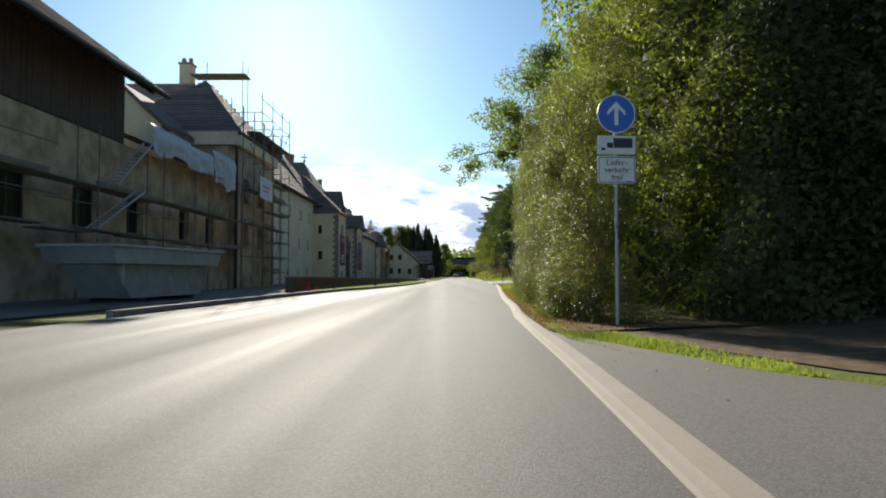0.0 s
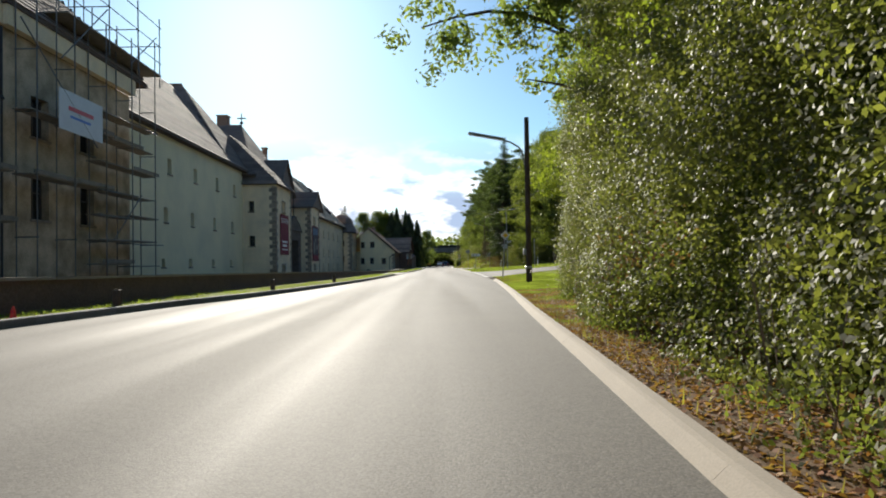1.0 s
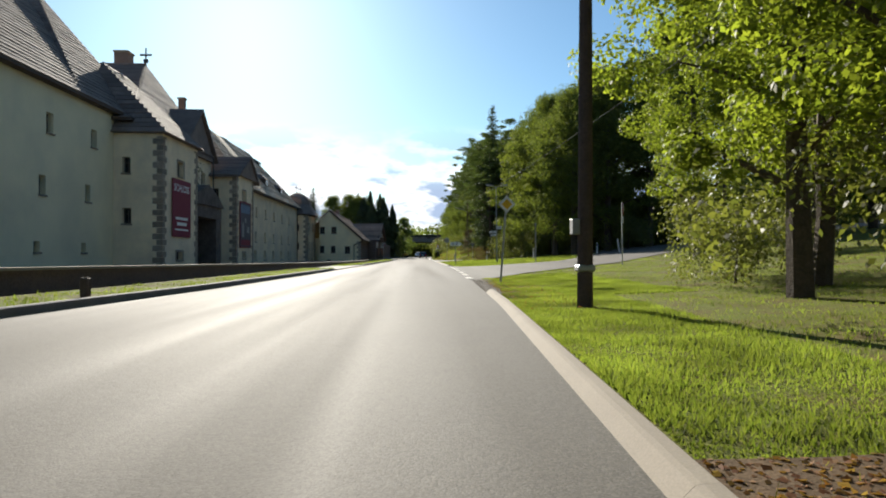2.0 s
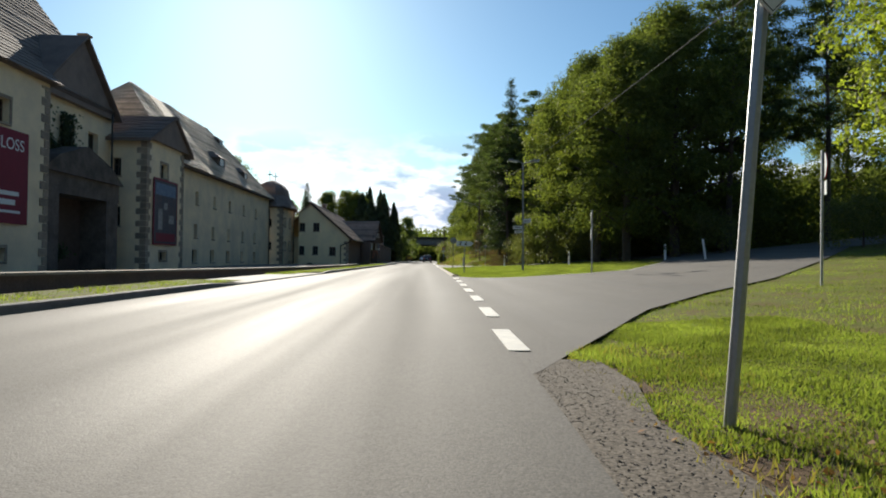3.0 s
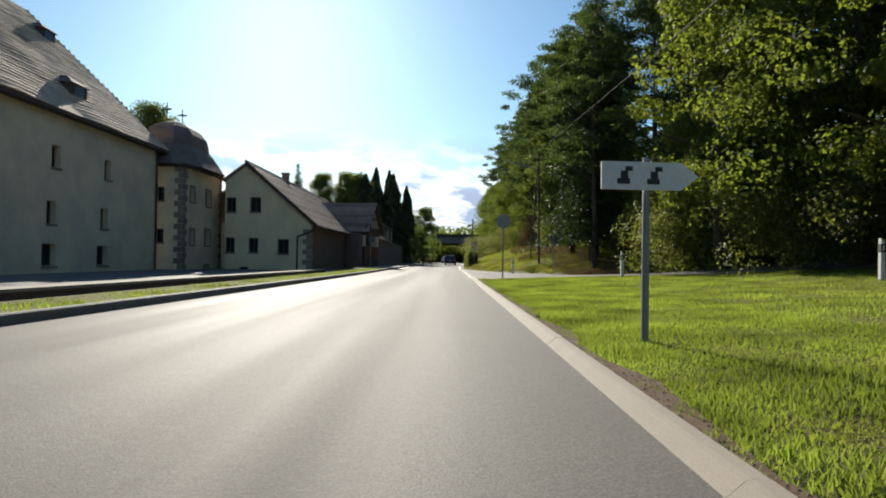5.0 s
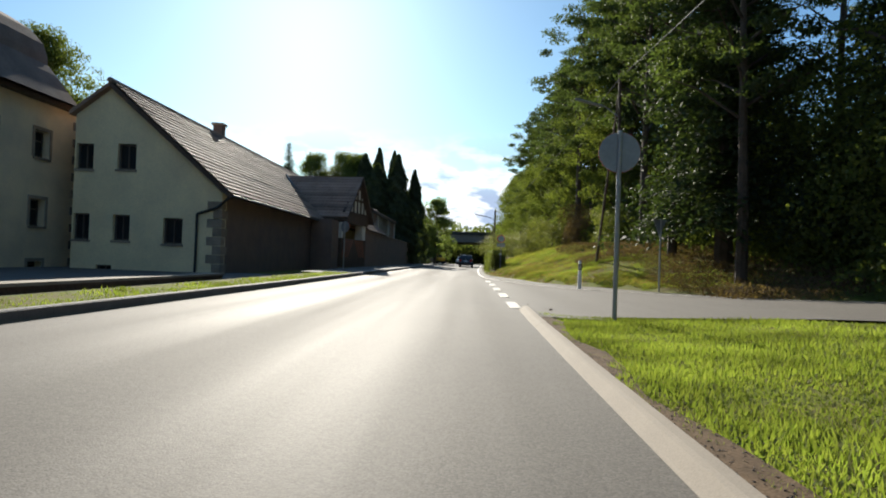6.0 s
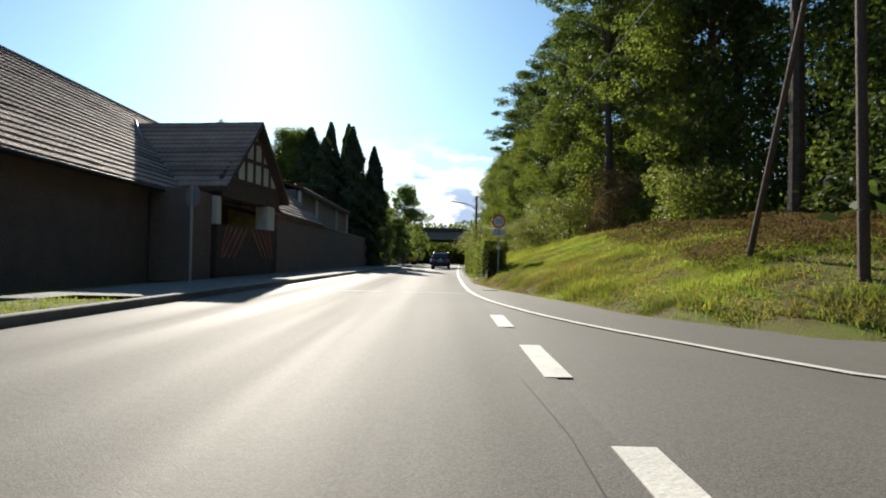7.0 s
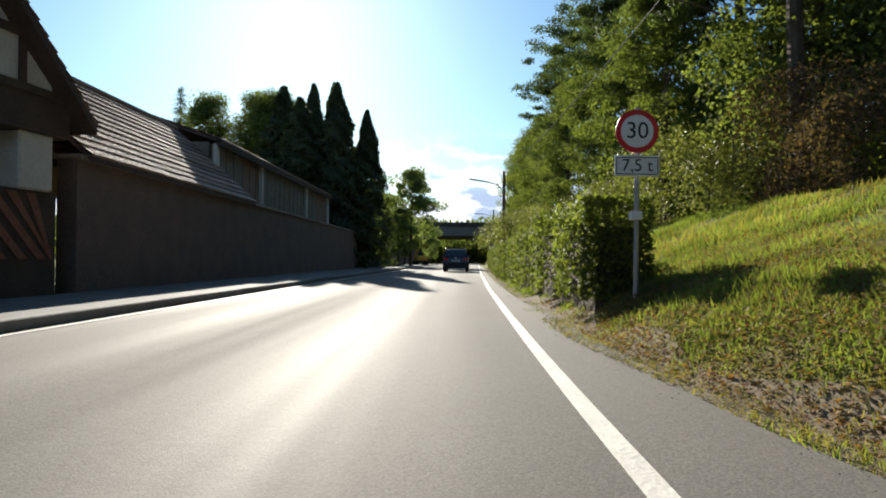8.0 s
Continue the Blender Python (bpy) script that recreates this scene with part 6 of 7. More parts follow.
# wooden pole with a strut, and the pole beyond
lamp3 = thing("street_lamp", "leaning wooden pole with strut and lamp on a bank", "street lamp", at=pose(10.0, 127.1, height(10.0, 127.1)))
part("pole", pipe([(0, 0, -0.1), (-0.1, 0.1, 8.2)], 0.085, 0.06, 12), TIMBER, lamp3)
part("strut", pipe([(-0.22, 3.0, 0.2), (-0.1, 0.25, 7.2)], 0.06, 0.045, 10), TIMBER, lamp3)
part("arm", pipe([(-0.1, 0.1, 6.3), (-0.7, 0.2, 6.75)], 0.03), STEEL_DULL, lamp3)
bm = bmesh.new()
box(bm, -0.6, 0.6, -0.09, 0.09, -0.05, 0.05, 0.04)
hd = part("head", bm, STEEL_DULL, lamp3)
hd.matrix_basis = pose(-1.3, 0.3, 6.9, 0, 14, 0)
lamp4 = thing("street_lamp", "dark wooden pole with a long lamp head over the hedge", "street lamp", at=pose(7.5, 180.3, 1.0))
part("pole", pipe([(0, 0, -0.4), (0, 0, 6.2)], 0.14, 0.1, 10), TIMBER, lamp4)
part("arm", pipe([(-0.1, 0, 4.9), (-0.5, 0, 5.25), (-1.1, 0, 5.4)], 0.04), STEEL_DULL, lamp4)
bm = bmesh.new()
box(bm, -0.75, 0.75, -0.1, 0.1, -0.05, 0.05, 0.04)
hd = part("head", bm, STEEL_DULL, lamp4)
hd.matrix_basis = pose(-1.8, -0.2, 5.5, 0, 9, 0)


def cable(name, a, b, sag, label):
    a, b = Vector(a), Vector(b)
    pts = [a.lerp(b, i / 16) - Vector((0, 0, sag * 4 * (i / 16) * (1 - i / 16))) for i in range(17)]
    tagged(part(name, pipe(pts, 0.018, sides=5), IRON), label, "cable")


cable("overhead_cable", (9.9, 127.2, 8.6), (12.6, 42.0, 8.6), 0.7, "thin overhead cable between poles")
cable("overhead_cable", (9.9, 127.2, 8.6), (7.5, 180.3, 7.1), 0.9, "thin overhead cable between poles")

# bridge in the distance
bridge = thing("road_bridge", "dark flat bridge crossing far down the road", "bridge")
# deck and abutments reach back unseen to y 276, added to darken the underpass
part("deck", boxes((-40, 60, 253, 276, 5.2, 7.5)), KERB_DARK, bridge)
part("parapet", boxes((-40, 60, 252.6, 252.9, 6.9, 7.7)), IRON, bridge)
part("abutment", boxes((-40, -3.5, 253.2, 275.8, 0, 5.2)), BRICK, bridge)
part("abutment", boxes((11.5, 60, 253.2, 275.8, 0, 5.2)), BRICK, bridge)

# small yellow machine parked on the walkway
digger = thing("mini_excavator", "small yellow excavator parked far along the road", "excavator", at=pose(-0.6, 218, 0.1, 0, 0, 25))
for s in (-1, 1):
    part("track", boxes((s * 0.7 - 0.17, s * 0.7 + 0.17, -0.9, 0.9, 0.0, 0.42), bevel=0.12), RUBBER, digger)
part("body", boxes((-0.75, 0.75, -0.95, 0.5, 0.5, 1.15), bevel=0.12), MACHINE, digger)
part("undercarriage", boxes((-0.5, 0.5, -0.5, 0.5, 0.2, 0.5)), IRON, digger)
part("seat", boxes((-0.3, 0.3, -0.5, 0.1, 1.15, 1.6), bevel=0.06), TRIM_BLACK, digger)
part("arm", pipe([(0, 0.5, 0.9), (0, 1.0, 1.9), (0, 1.7, 1.5), (0, 1.8, 0.6)], 0.11, 0.08), MACHINE, digger)
part("bucket", boxes((-0.22, 0.22, 1.6, 2.0, 0.2, 0.6), bevel=0.05), IRON, digger)

lamp5 = thing("street_lamp", "thin dark pole with a lamp head near the bridge", "street lamp", at=pose(8.9, 216, 1.2))
part("pole", pipe([(0, 0, -0.6), (0, 0, 6.0)], 0.12, 0.09, 8), TIMBER, lamp5)
part("arm", pipe([(-0.1, 0, 5.0), (-0.6, 0, 5.3), (-1.2, 0, 5.45)], 0.035), STEEL_DULL, lamp5)
part("head", boxes((-2.5, -1.2, -0.1, 0.1, 5.42, 5.52), bevel=0.03), STEEL_DULL, lamp5)

# loose bits on the asphalt
for x, y, s, turn in ((5.28, 112.2, 0.028, 30), (5.22, 112.35, 0.014, 80), (5.0, 113.4, 0.01, 10)):
    bm = bmesh.new()
    bmesh.ops.create_icosphere(bm, subdivisions=1, radius=s, matrix=Matrix.Diagonal((1.5, 1.0, 0.6, 1)))
    st = tagged(part("stone", bm, BRICK), "small dark stone lying on the asphalt", "stone", group="loose stones")
    st.matrix_basis = pose(x, y, s * 0.4, 0, 0, turn)

# traffic cones on the far kerb
def traffic_cone(at, label):
    ob = thing("traffic_cone", label, "traffic cone", group="traffic cones", at=at)
    part("base", boxes((-0.16, 0.16, -0.16, 0.16, 0, 0.035), bevel=0.015), LAMP_RED, ob)
    bm = bmesh.new()
    bmesh.ops.create_cone(bm, cap_ends=True, segments=20, radius1=0.115, radius2=0.03, depth=0.4, matrix=Matrix.Translation((0, 0, 0.235)))
    part("body", bm, CONE_RED, ob)
    bm = bmesh.new()
    bmesh.ops.create_cone(bm, cap_ends=False, segments=20, radius1=0.09, radius2=0.074, depth=0.09, matrix=Matrix.Translation((0, 0, 0.25)))
    part("band", bm, SIGN_RED, ob, "faded red band")


traffic_cone(pose(-5.95, 27.45, 0.1), "red plastic traffic cone standing on the far kerb")
traffic_cone(pose(-5.72, 27.95, 0.1) @ Matrix.Scale(0.45, 4), "small red plastic cone beside the taller one")

# ---- plants ----
rng = np.random.default_rng(7)


def leaves(name, pos, nrm, size, mat, parent=None, label="", aspect=0.55, flat=0.5):
    """Many small folded leaves as one mesh. pos, nrm: arrays; size: one for all or an array."""
    n = len(pos)
    size = np.broadcast_to(np.asarray(size, float), (n,))
    nrm = nrm + rng.normal(0, flat, (n, 3))
    nrm /= np.linalg.norm(nrm, axis=1)[:, None] + 1e-9
    t = rng.normal(0, 1, (n, 3))
    t -= (t * nrm).sum(1)[:, None] * nrm
    t /= np.linalg.norm(t, axis=1)[:, None] + 1e-9
    s = np.cross(nrm, t)
    L, Wd = size[:, None], size[:, None] * aspect
    v = np.empty((n, 4, 3))
    v[:, 0] = pos - t * L / 2
    v[:, 1] = pos + s * Wd / 2 + nrm * L * 0.1
    v[:, 2] = pos + t * L / 2
    v[:, 3] = pos - s * Wd / 2 + nrm * L * 0.1
    me = bpy.data.meshes.new(name)
    me.vertices.add(4 * n)
    me.vertices.foreach_set("co", v.ravel())
    me.loops.add(4 * n)
    me.loops.foreach_set("vertex_index", np.arange(4 * n, dtype=np.int32))
    me.polygons.add(n)
    me.polygons.foreach_set("loop_start", np.arange(0, 4 * n, 4, dtype=np.int32))
    me.update(calc_edges=True)
    me.materials.append(mat)
    ob = new(name, me)
    if parent:
        ob.parent = parent
    return tagged(ob, label=label)


def ball(n):
    d = rng.normal(0, 1, (n, 3))
    return d / np.linalg.norm(d, axis=1)[:, None]


def limbs(h, r, spread, k, start=0.3):
    bm = bmesh.new()
    pts = [(0, 0, -0.4)]
    x = y = 0.0
    for i in range(1, 7):
        x += random.uniform(-0.12, 0.12)
        y += random.uniform(-0.12, 0.12)
        pts.append((x, y, h * i / 6))
    for i in range(6):
        rod(bm, pts[i], pts[i + 1], r * (1 - i / 7), r * (1 - (i + 1) / 7), 8)
    for j in range(k):
        q = start + (0.95 - start) * j / k
        i = min(5, int(q * 6))
        base = Vector(pts[i]).lerp(Vector(pts[i + 1]), q * 6 - i)
        a = j * 2.4 + random.uniform(-0.4, 0.4)
        ln = spread * (1.05 - 0.6 * q) * random.uniform(0.7, 1.0)
        mid = base + Vector((math.cos(a) * ln * 0.55, math.sin(a) * ln * 0.55, ln * 0.35))
        tip = base + Vector((math.cos(a) * ln, math.sin(a) * ln, ln * 0.5))
        rod(bm, base, mid, r * 0.4 * (1 - q * 0.6), r * 0.22 * (1 - q * 0.6), 6)
        rod(bm, mid, tip, r * 0.22 * (1 - q * 0.6), r * 0.06, 5)
    return bm


def broadleaf(label, h, spread, mat, clumps=70, per=190, size=0.3, start=0.22, at=None):
    """A broad-leaved tree: trunk with limbs, and a crown of leaf clumps with gaps."""
    t = thing("tree", label, "tree", at=at)
    part("trunk", limbs(h * 0.85, h * 0.018 + 0.06, spread * 0.8, 14, start), BARK, t)
    pos, nrm, sz = [], [], []
    for i in range(clumps):
        q = rng.random() ** 0.8
        z = h * (start + (1 - start) * q)
        rad = spread * (math.sin(math.pi * min(1, 0.18 + 0.8 * q)) ** 0.7) * (0.55 + 0.5 * rng.random())
        a = rng.random() * 2 * math.pi
        rad *= 0.8 + 0.24 * math.sin(3 * a + h) + 0.2 * math.sin(5 * a + 9 * q + spread)
        c = np.array([math.cos(a) * rad * (0.35 + 0.65 * rng.random() ** 0.5), math.sin(a) * rad * (0.35 + 0.65 * rng.random() ** 0.5), z])
        cr = spread * rng.uniform(0.1, 0.28)
        d = ball(per)
        rr = cr * rng.uniform(0.45, 1.0, per)[:, None] ** 0.6
        p = c + d * rr * np.array([1.15, 1.15, 0.72])
        pos.append(p)
        nrm.append(d + np.array([0, 0, 0.5]))
        sz.append(rng.uniform(0.7, 1.3, per) * size)
    leaves("crown", np.concatenate(pos), np.concatenate(nrm), np.concatenate(sz), mat, t)
    return t


def spruce(label, h, spread, mat, whorls=34, at=None, droop=0.35, start=0.08, per=9, bare=0.0):
    """A conifer: straight trunk, whorls of drooping boughs set with sprays of needles."""
    t = thing("tree", label, "conifer", at=at)
    bm = bmesh.new()
    rod(bm, (0, 0, -0.4), (0, 0, h * 0.97), h * 0.014 + 0.06, 0.03, 8)
    pos, nrm, sz = [], [], []
    for j in range(whorls):
        q = start + (1 - start) * j / whorls
        k = per if q < 0.8 else 6
        for i in range(k):
            a = 2 * math.pi * (i + rng.random() * 0.7) / k + j
            ln = spread * ((1 - q) ** 0.85 + 0.04) * rng.uniform(0.6, 1.08)
            z = h * q + rng.uniform(-0.2, 0.2)
            m = max(5, int(ln * 12))
            s = np.linspace(0.12 + bare, 1, m)
            x, y = np.cos(a) * ln * s, np.sin(a) * ln * s
            zz = z + ln * (0.12 * s - droop * s * s)
            p = np.stack([x, y, zz], 1)
            for side in range(5):
                w = rng.normal(0, 0.13 + 0.05 * ln, (m, 3)) * np.array([1, 1, 0.5])
                pos.append(p + w - np.array([0, 0, 0.06 * side]))
                nrm.append(np.tile([np.cos(a) * 0.3, np.sin(a) * 0.3, 0.8], (m, 1)))
                sz.append(rng.uniform(0.17, 0.36, m) * (0.75 + 0.25 * (1 - q)))
            if ln > 0.8:
                rod(bm, (0, 0, z), (math.cos(a) * ln * 0.8, math.sin(a) * ln * 0.8, z + ln * (0.1 - droop * 0.6)), 0.035, 0.01, 4)
    part("trunk", bm, BARK, t)
    leaves("crown", np.concatenate(pos), np.concatenate(nrm), np.concatenate(sz), mat, t, aspect=0.4, flat=0.45)
    return t


def pine(label, h, spread, mat, at=None):
    """A pine: bare lower trunk, flat plates of needles on level boughs."""
    t = thing("tree", label, "conifer", at=at)
    bm = limbs(h * 0.92, h * 0.009 + 0.06, spread, 22, 0.35)
    part("trunk", bm, BARK, t)
    pos, nrm, sz = [], [], []
    for i in range(95):
        q = rng.random()
        z = h * (0.34 + 0.66 * q)
        a = rng.random() * 6.283
        rad = spread * (1.0 - 0.75 * q ** 1.6) * rng.uniform(0.15, 1.0)
        c = np.array([math.cos(a) * rad, math.sin(a) * rad, z + rad * 0.15])
        n = 150
        d = ball(n) * rng.uniform(0.3, 1, n)[:, None]
        pos.append(c + d * np.array([0.95, 0.95, 0.34]) * rng.uniform(0.6, 1.15))
        nrm.append(d + np.array([0, 0, 0.4]))
        sz.append(rng.uniform(0.14, 0.34, n))
    leaves("crown", np.concatenate(pos), np.concatenate(nrm), np.concatenate(sz), mat, t, aspect=0.35, flat=0.8)
    return t


def column_tree(label, h, r, mat, at=None, n=15000, pointed=1.2):
    """A narrow columnar conifer with an uneven, feathery outline."""
    t = thing("tree", label, "conifer", at=at)
    part("trunk", pipe([(0, 0, -0.3), (0, 0, h * 0.9)], 0.16, 0.04), BARK, t)
    q = rng.random(n) ** 0.85
    a = rng.random(n) * 6.283
    rad = r * np.minimum(1, ((1 - q) * 1.25) ** (0.62 * pointed)) * (0.82 + 0.28 * np.sin(a * 3 + q * 17) * np.sin(q * 40 + a * 2)) * (0.55 + 0.45 * rng.random(n) ** 0.4)
    p = np.stack([np.cos(a) * rad, np.sin(a) * rad, 0.2 + q * (h - 0.2)], 1)
    nn = np.stack([np.cos(a), np.sin(a), np.full(n, 0.6)], 1)
    leaves("crown", p, nn, rng.uniform(0.2, 0.5, n), mat, t, aspect=0.4, flat=0.5)
    return t


def put(src, x, y, s=1.0, turn=0.0, z=None, sz=None):
    zz = (height(x, y) if x > right_edge(y) else 0.0) if z is None else z
    return copy_thing(src, pose(x, y, zz, 0, 0, turn) @ Matrix.Diagonal((s, s, sz or s, 1)))


def seat(x, y):
    return pose(x, y, height(x, y) if x > right_edge(y) else 0.0)


# hedge bank on the near right
def hedge(name, label, y0, y1, face, top, clumps, per, size, mat, low=0.12):
    """A dense, uneven hedge of leaf clumps: face(y) is its road side, top(y) its height."""
    y = rng.uniform(y0, y1, clumps)
    q = rng.random(clumps) ** 1.1
    z = low + q * (top(y) - low)
    lean = -0.2 * np.sin(np.pi * q) - 1.6 * np.clip(q - 0.7, 0, 1)
    x = face(y) + 0.3 - lean + rng.normal(0, 0.24, clumps) + 0.35 * np.sin(y * 0.9 + z * 0.8) * np.sin(z * 0.9 + 1) + 0.5 * (rng.random(clumps) < 0.35) * rng.random(clumps)
    r = rng.uniform(0.16, 0.5, clumps)
    x = np.maximum(x, face(y) + 0.1 + 0.5 * (r - 0.16))
    d = ball(clumps * per)
    c = np.repeat(np.stack([x, y, z], 1), per, 0)
    p = c + d * (np.repeat(r, per) * rng.random(clumps * per) ** 0.45)[:, None] * np.array([0.8, 1.0, 1.0])
    stray = rng.random(len(p)) < 0.06
    p[stray] += rng.normal(0, 0.16, (stray.sum(), 3))
    p[:, 2] = np.maximum(p[:, 2], 0.05) + heights(p[:, 0], p[:, 1])
    nn = d * 0.5 + np.array([-0.55, -0.2, 0.4])
    ob = leaves(name, p, nn, rng.uniform(0.6, 1.35, len(p)) * size, mat, None, aspect=0.6, flat=0.5)
    return tagged(ob, label, "hedge", kind="stuff")


face1 = face_line
top1 = lambda y: 5.2 + 0.8 * np.sin(y * 0.8) + 0.5 * np.sin(y * 2.1 + 1) - 2.0 * smooth(29, 37, y)
hedge("hedge", "tall dense unclipped roadside hedge with glossy leaves", 9.6, 37, face1, top1, 1350, 290, 0.041, LEAF_HEDGE, 0.04)
hedge("hedge_foot", "low sprigs and weeds at the foot of the hedge", 10, 37.5, lambda y: face1(y) - 0.1, lambda y: 0.7 + 0.25 * np.sin(y * 1.9), 260, 160, 0.038, LEAF_DARK, 0.0)
hedge("hedge_browned", "reddish-brown dry leaves caught in the lower hedge", 9.6, 36, face1, lambda y: 1.3 + 0 * y, 110, 60, 0.04, DRY, 0.02)
hedge("hedge_shoots", "yellow-green young shoots on the upper hedge", 11, 38, lambda y: face1(y) - 0.12, lambda y: top1(y) + 0.3, 150, 80, 0.05, LEAF_LIGHT, 2.2)
bm = bmesh.new()
for i in range(190):
    y = random.uniform(9.5, 36)
    x = face1(y) + random.uniform(0.2, 1.2)
    h = random.uniform(0.3, 1.0)
    rod(bm, (x, y, -0.02 + height(x, y)), (x + random.uniform(-0.35, 0.25), y + random.uniform(-0.35, 0.35), h), random.uniform(0.004, 0.008), 0.003, 4)
tagged(part("hedge_stems", bm, TWIG), "thin brown stems at the hedge's foot", "stems", kind="stuff")


def thicket(name, label, n, x0, x1, y0, y1, z1, size, mat):
    """Loose leaves that fill a block of undergrowth."""
    x, y = rng.uniform(x0, x1, n), rng.uniform(y0, y1, n)
    top = z1 * (0.85 + 0.2 * np.sin(x * 1.3 + y * 0.7))
    z = rng.random(n) * top
    p = np.stack([x + 0.3 * np.sin(z * 2 + y), y + 0.35 * np.sin(x * 2.1 + z * 1.7), z + heights(x, y)], 1)
    tagged(leaves(name, p, np.tile([-0.4, -0.6, 0.5], (n, 1)), rng.uniform(0.6, 1.3, n) * size, mat, aspect=0.6, flat=0.6), label, "undergrowth", kind="stuff")


# leaf fill inside and behind the hedge, its shade put into darker leaves
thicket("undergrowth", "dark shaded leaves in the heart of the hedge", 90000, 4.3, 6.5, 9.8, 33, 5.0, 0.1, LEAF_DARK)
thicket("undergrowth", "dense shaded end of the hedge above the forecourt", 70000, 4.2, 15.0, 9.0, 10.6, 7.6, 0.13, LEAF_SHADE)
thicket("undergrowth", "dark leaves behind the forecourt", 26000, 4.5, 22.0, 10.6, 16, 9.5, 0.3, LEAF_SHADE)
maple = broadleaf("tall broad-leaved tree with sunlit yellow-green leaves", 12.5, 4.0, LEAF_LIGHT, 90, 480, 0.14, 0.2, at=seat(6.8, 13.0))
oak = broadleaf("large dark broad-leaved tree with dense crown", 17.0, 5.4, LEAF_DARK, 165, 230, 0.21, 0.12, at=seat(17.5, 104))
lime = broadleaf("broad-leaved tree with mid-green crown", 14.5, 4.6, LEAF_MID, 120, 260, 0.19, 0.12, at=seat(14.8, 108.5))
willow = broadleaf("pale loose-leaved tree beyond the wall", 10.5, 4.2, LEAF_PALE, 60, 170, 0.28, 0.2, at=seat(-0.9, 204))
fir = spruce("tall dark spruce with drooping boughs", 21.4, 4.3, NEEDLE, at=seat(13.2, 124.4))
scots = pine("tall pine with level boughs", 18.0, 4.2, NEEDLE_PINE, at=seat(14.0, 142))
thuja = column_tree("dense narrow cypress with a pointed tip", 12.4, 2.4, THUJA, at=pose(-3.0, 184, 0))

# tree whose boughs reach over the road
ash = broadleaf("tree with drooping leafy boughs reaching over the road", 13.5, 5.2, LEAF_PALE, 60, 200, 0.2, 0.4, at=seat(6.0, 36.0))
for tip, k in (((0.6, 34.2, 6.9), 5), ((2.1, 30.4, 8.9), 5), ((2.6, 33.5, 9.6), 4)):
    a, b = Vector((6.0, 36.0, 6.5)), Vector(tip)
    rel = [a.lerp(b, i / 6) + Vector((0, 0, 0.9 * math.sin(math.pi * i / 6))) - Vector((6.0, 36.0, height(6.0, 36.0))) for i in range(7)]
    part("bough", pipe(rel, 0.09, 0.02, 6), BARK, ash)
    bp, bn = [], []
    for i in range(2, 7):
        for q in range(k):
            c = np.array(rel[i]) + rng.normal(0, 0.45, 3) - np.array([0, 0, 0.25])
            d = ball(70)
            bp.append(c + d * np.array([0.5, 0.5, 0.4]) * rng.uniform(0.3, 1, (70, 1)))
            bn.append(d + np.array([0, 0, 0.4]))
    leaves("foliage", np.concatenate(bp), np.concatenate(bn), rng.uniform(0.1, 0.22, len(bp) * 70), LEAF_PALE, ash)

# near right wood
for x, y, s, r in ((7.6, 18, 1.05, 40), (6.9, 23.5, 0.95, 110), (8.5, 28.5, 1.1, 200), (8.0, 34.0, 1.0, 290), (10.5, 39.5, 1.05, 60), (11.5, 23, 1.15, 10), (12, 33, 1.1, 150), (14, 46, 1.0, 15), (8.4, 44.6, 0.8, 130), (8.1, 41.2, 0.82, 250)):
    put(maple, x, y, s, r)
put(maple, 10.3, 47.0, 0.75, 33)
put(maple, 16.5, 66, 1.1, 200)
put(maple, 19.0, 61, 1.1, 20)
for x, y, s, r in ((11.0, 14, 0.85, 33), (15, 27, 0.9, 140), (17.5, 40, 0.9, 250), (12, 4, 0.9, 10), (16, 12, 0.95, 80)):
    put(oak, x, y, s, r)
# wood behind the island and along the bank
for x, y, s, r in ((22, 101, 1.1, 20), (26, 99, 0.85, 140), (36, 80, 1.0, 250), (24, 110, 1.2, 310), (31, 103, 1.0, 70), (19.5, 115, 1.15, 210), (28, 74, 0.75, 60), (35, 70, 1.0, 190), (42, 66, 1.1, 10), (30, 60, 0.9, 300), (26, 52, 0.9, 30)):
    put(oak, x, y, s, r)
for x, y, s, r in ((16.5, 99, 0.95, 280), (29.5, 79, 0.95, 60), (33, 84.2, 0.9, 170), (20, 54, 0.6, 120)):
    put(lime, x, y, s, r)
for x, y, s, r in ((20.5, 94, 1.0, 40), (17.5, 95, 0.9, 15), (21, 107, 1.1, 130), (24, 46, 0.8, 75)):
    put(oak, x, y, s, r)
for x, y, s, r in ((15.5, 131, 0.82, 50), (18.5, 122, 0.9, 200), (18.5, 139, 0.85, 10)):
    put(fir, x, y, s, r)
for x, y, s, r in ((12.9, 134, 1.0, 80), (12.4, 150, 1.1, 120), (14.5, 148, 1.05, 170), (13.2, 155, 0.95, 250), (12.5, 128, 0.95, 20), (16, 144, 1.1, 330), (17.5, 156, 1.1, 100), (13.7, 164, 1.0, 290), (13.2, 173, 1.0, 40), (15, 172, 1.1, 210), (22, 150, 1.2, 150), (21, 131, 1.15, 60), (12.0, 182, 1.0, 130), (14, 192, 1.05, 20), (25.5, 96.5, 1.15, 15), (29.5, 100.5, 1.2, 140), (33.5, 97.5, 1.1, 260), (12.6, 121.5, 0.9, 200), (14.8, 117.5, 1.0, 310)):
    put(scots, x, y, s, r)
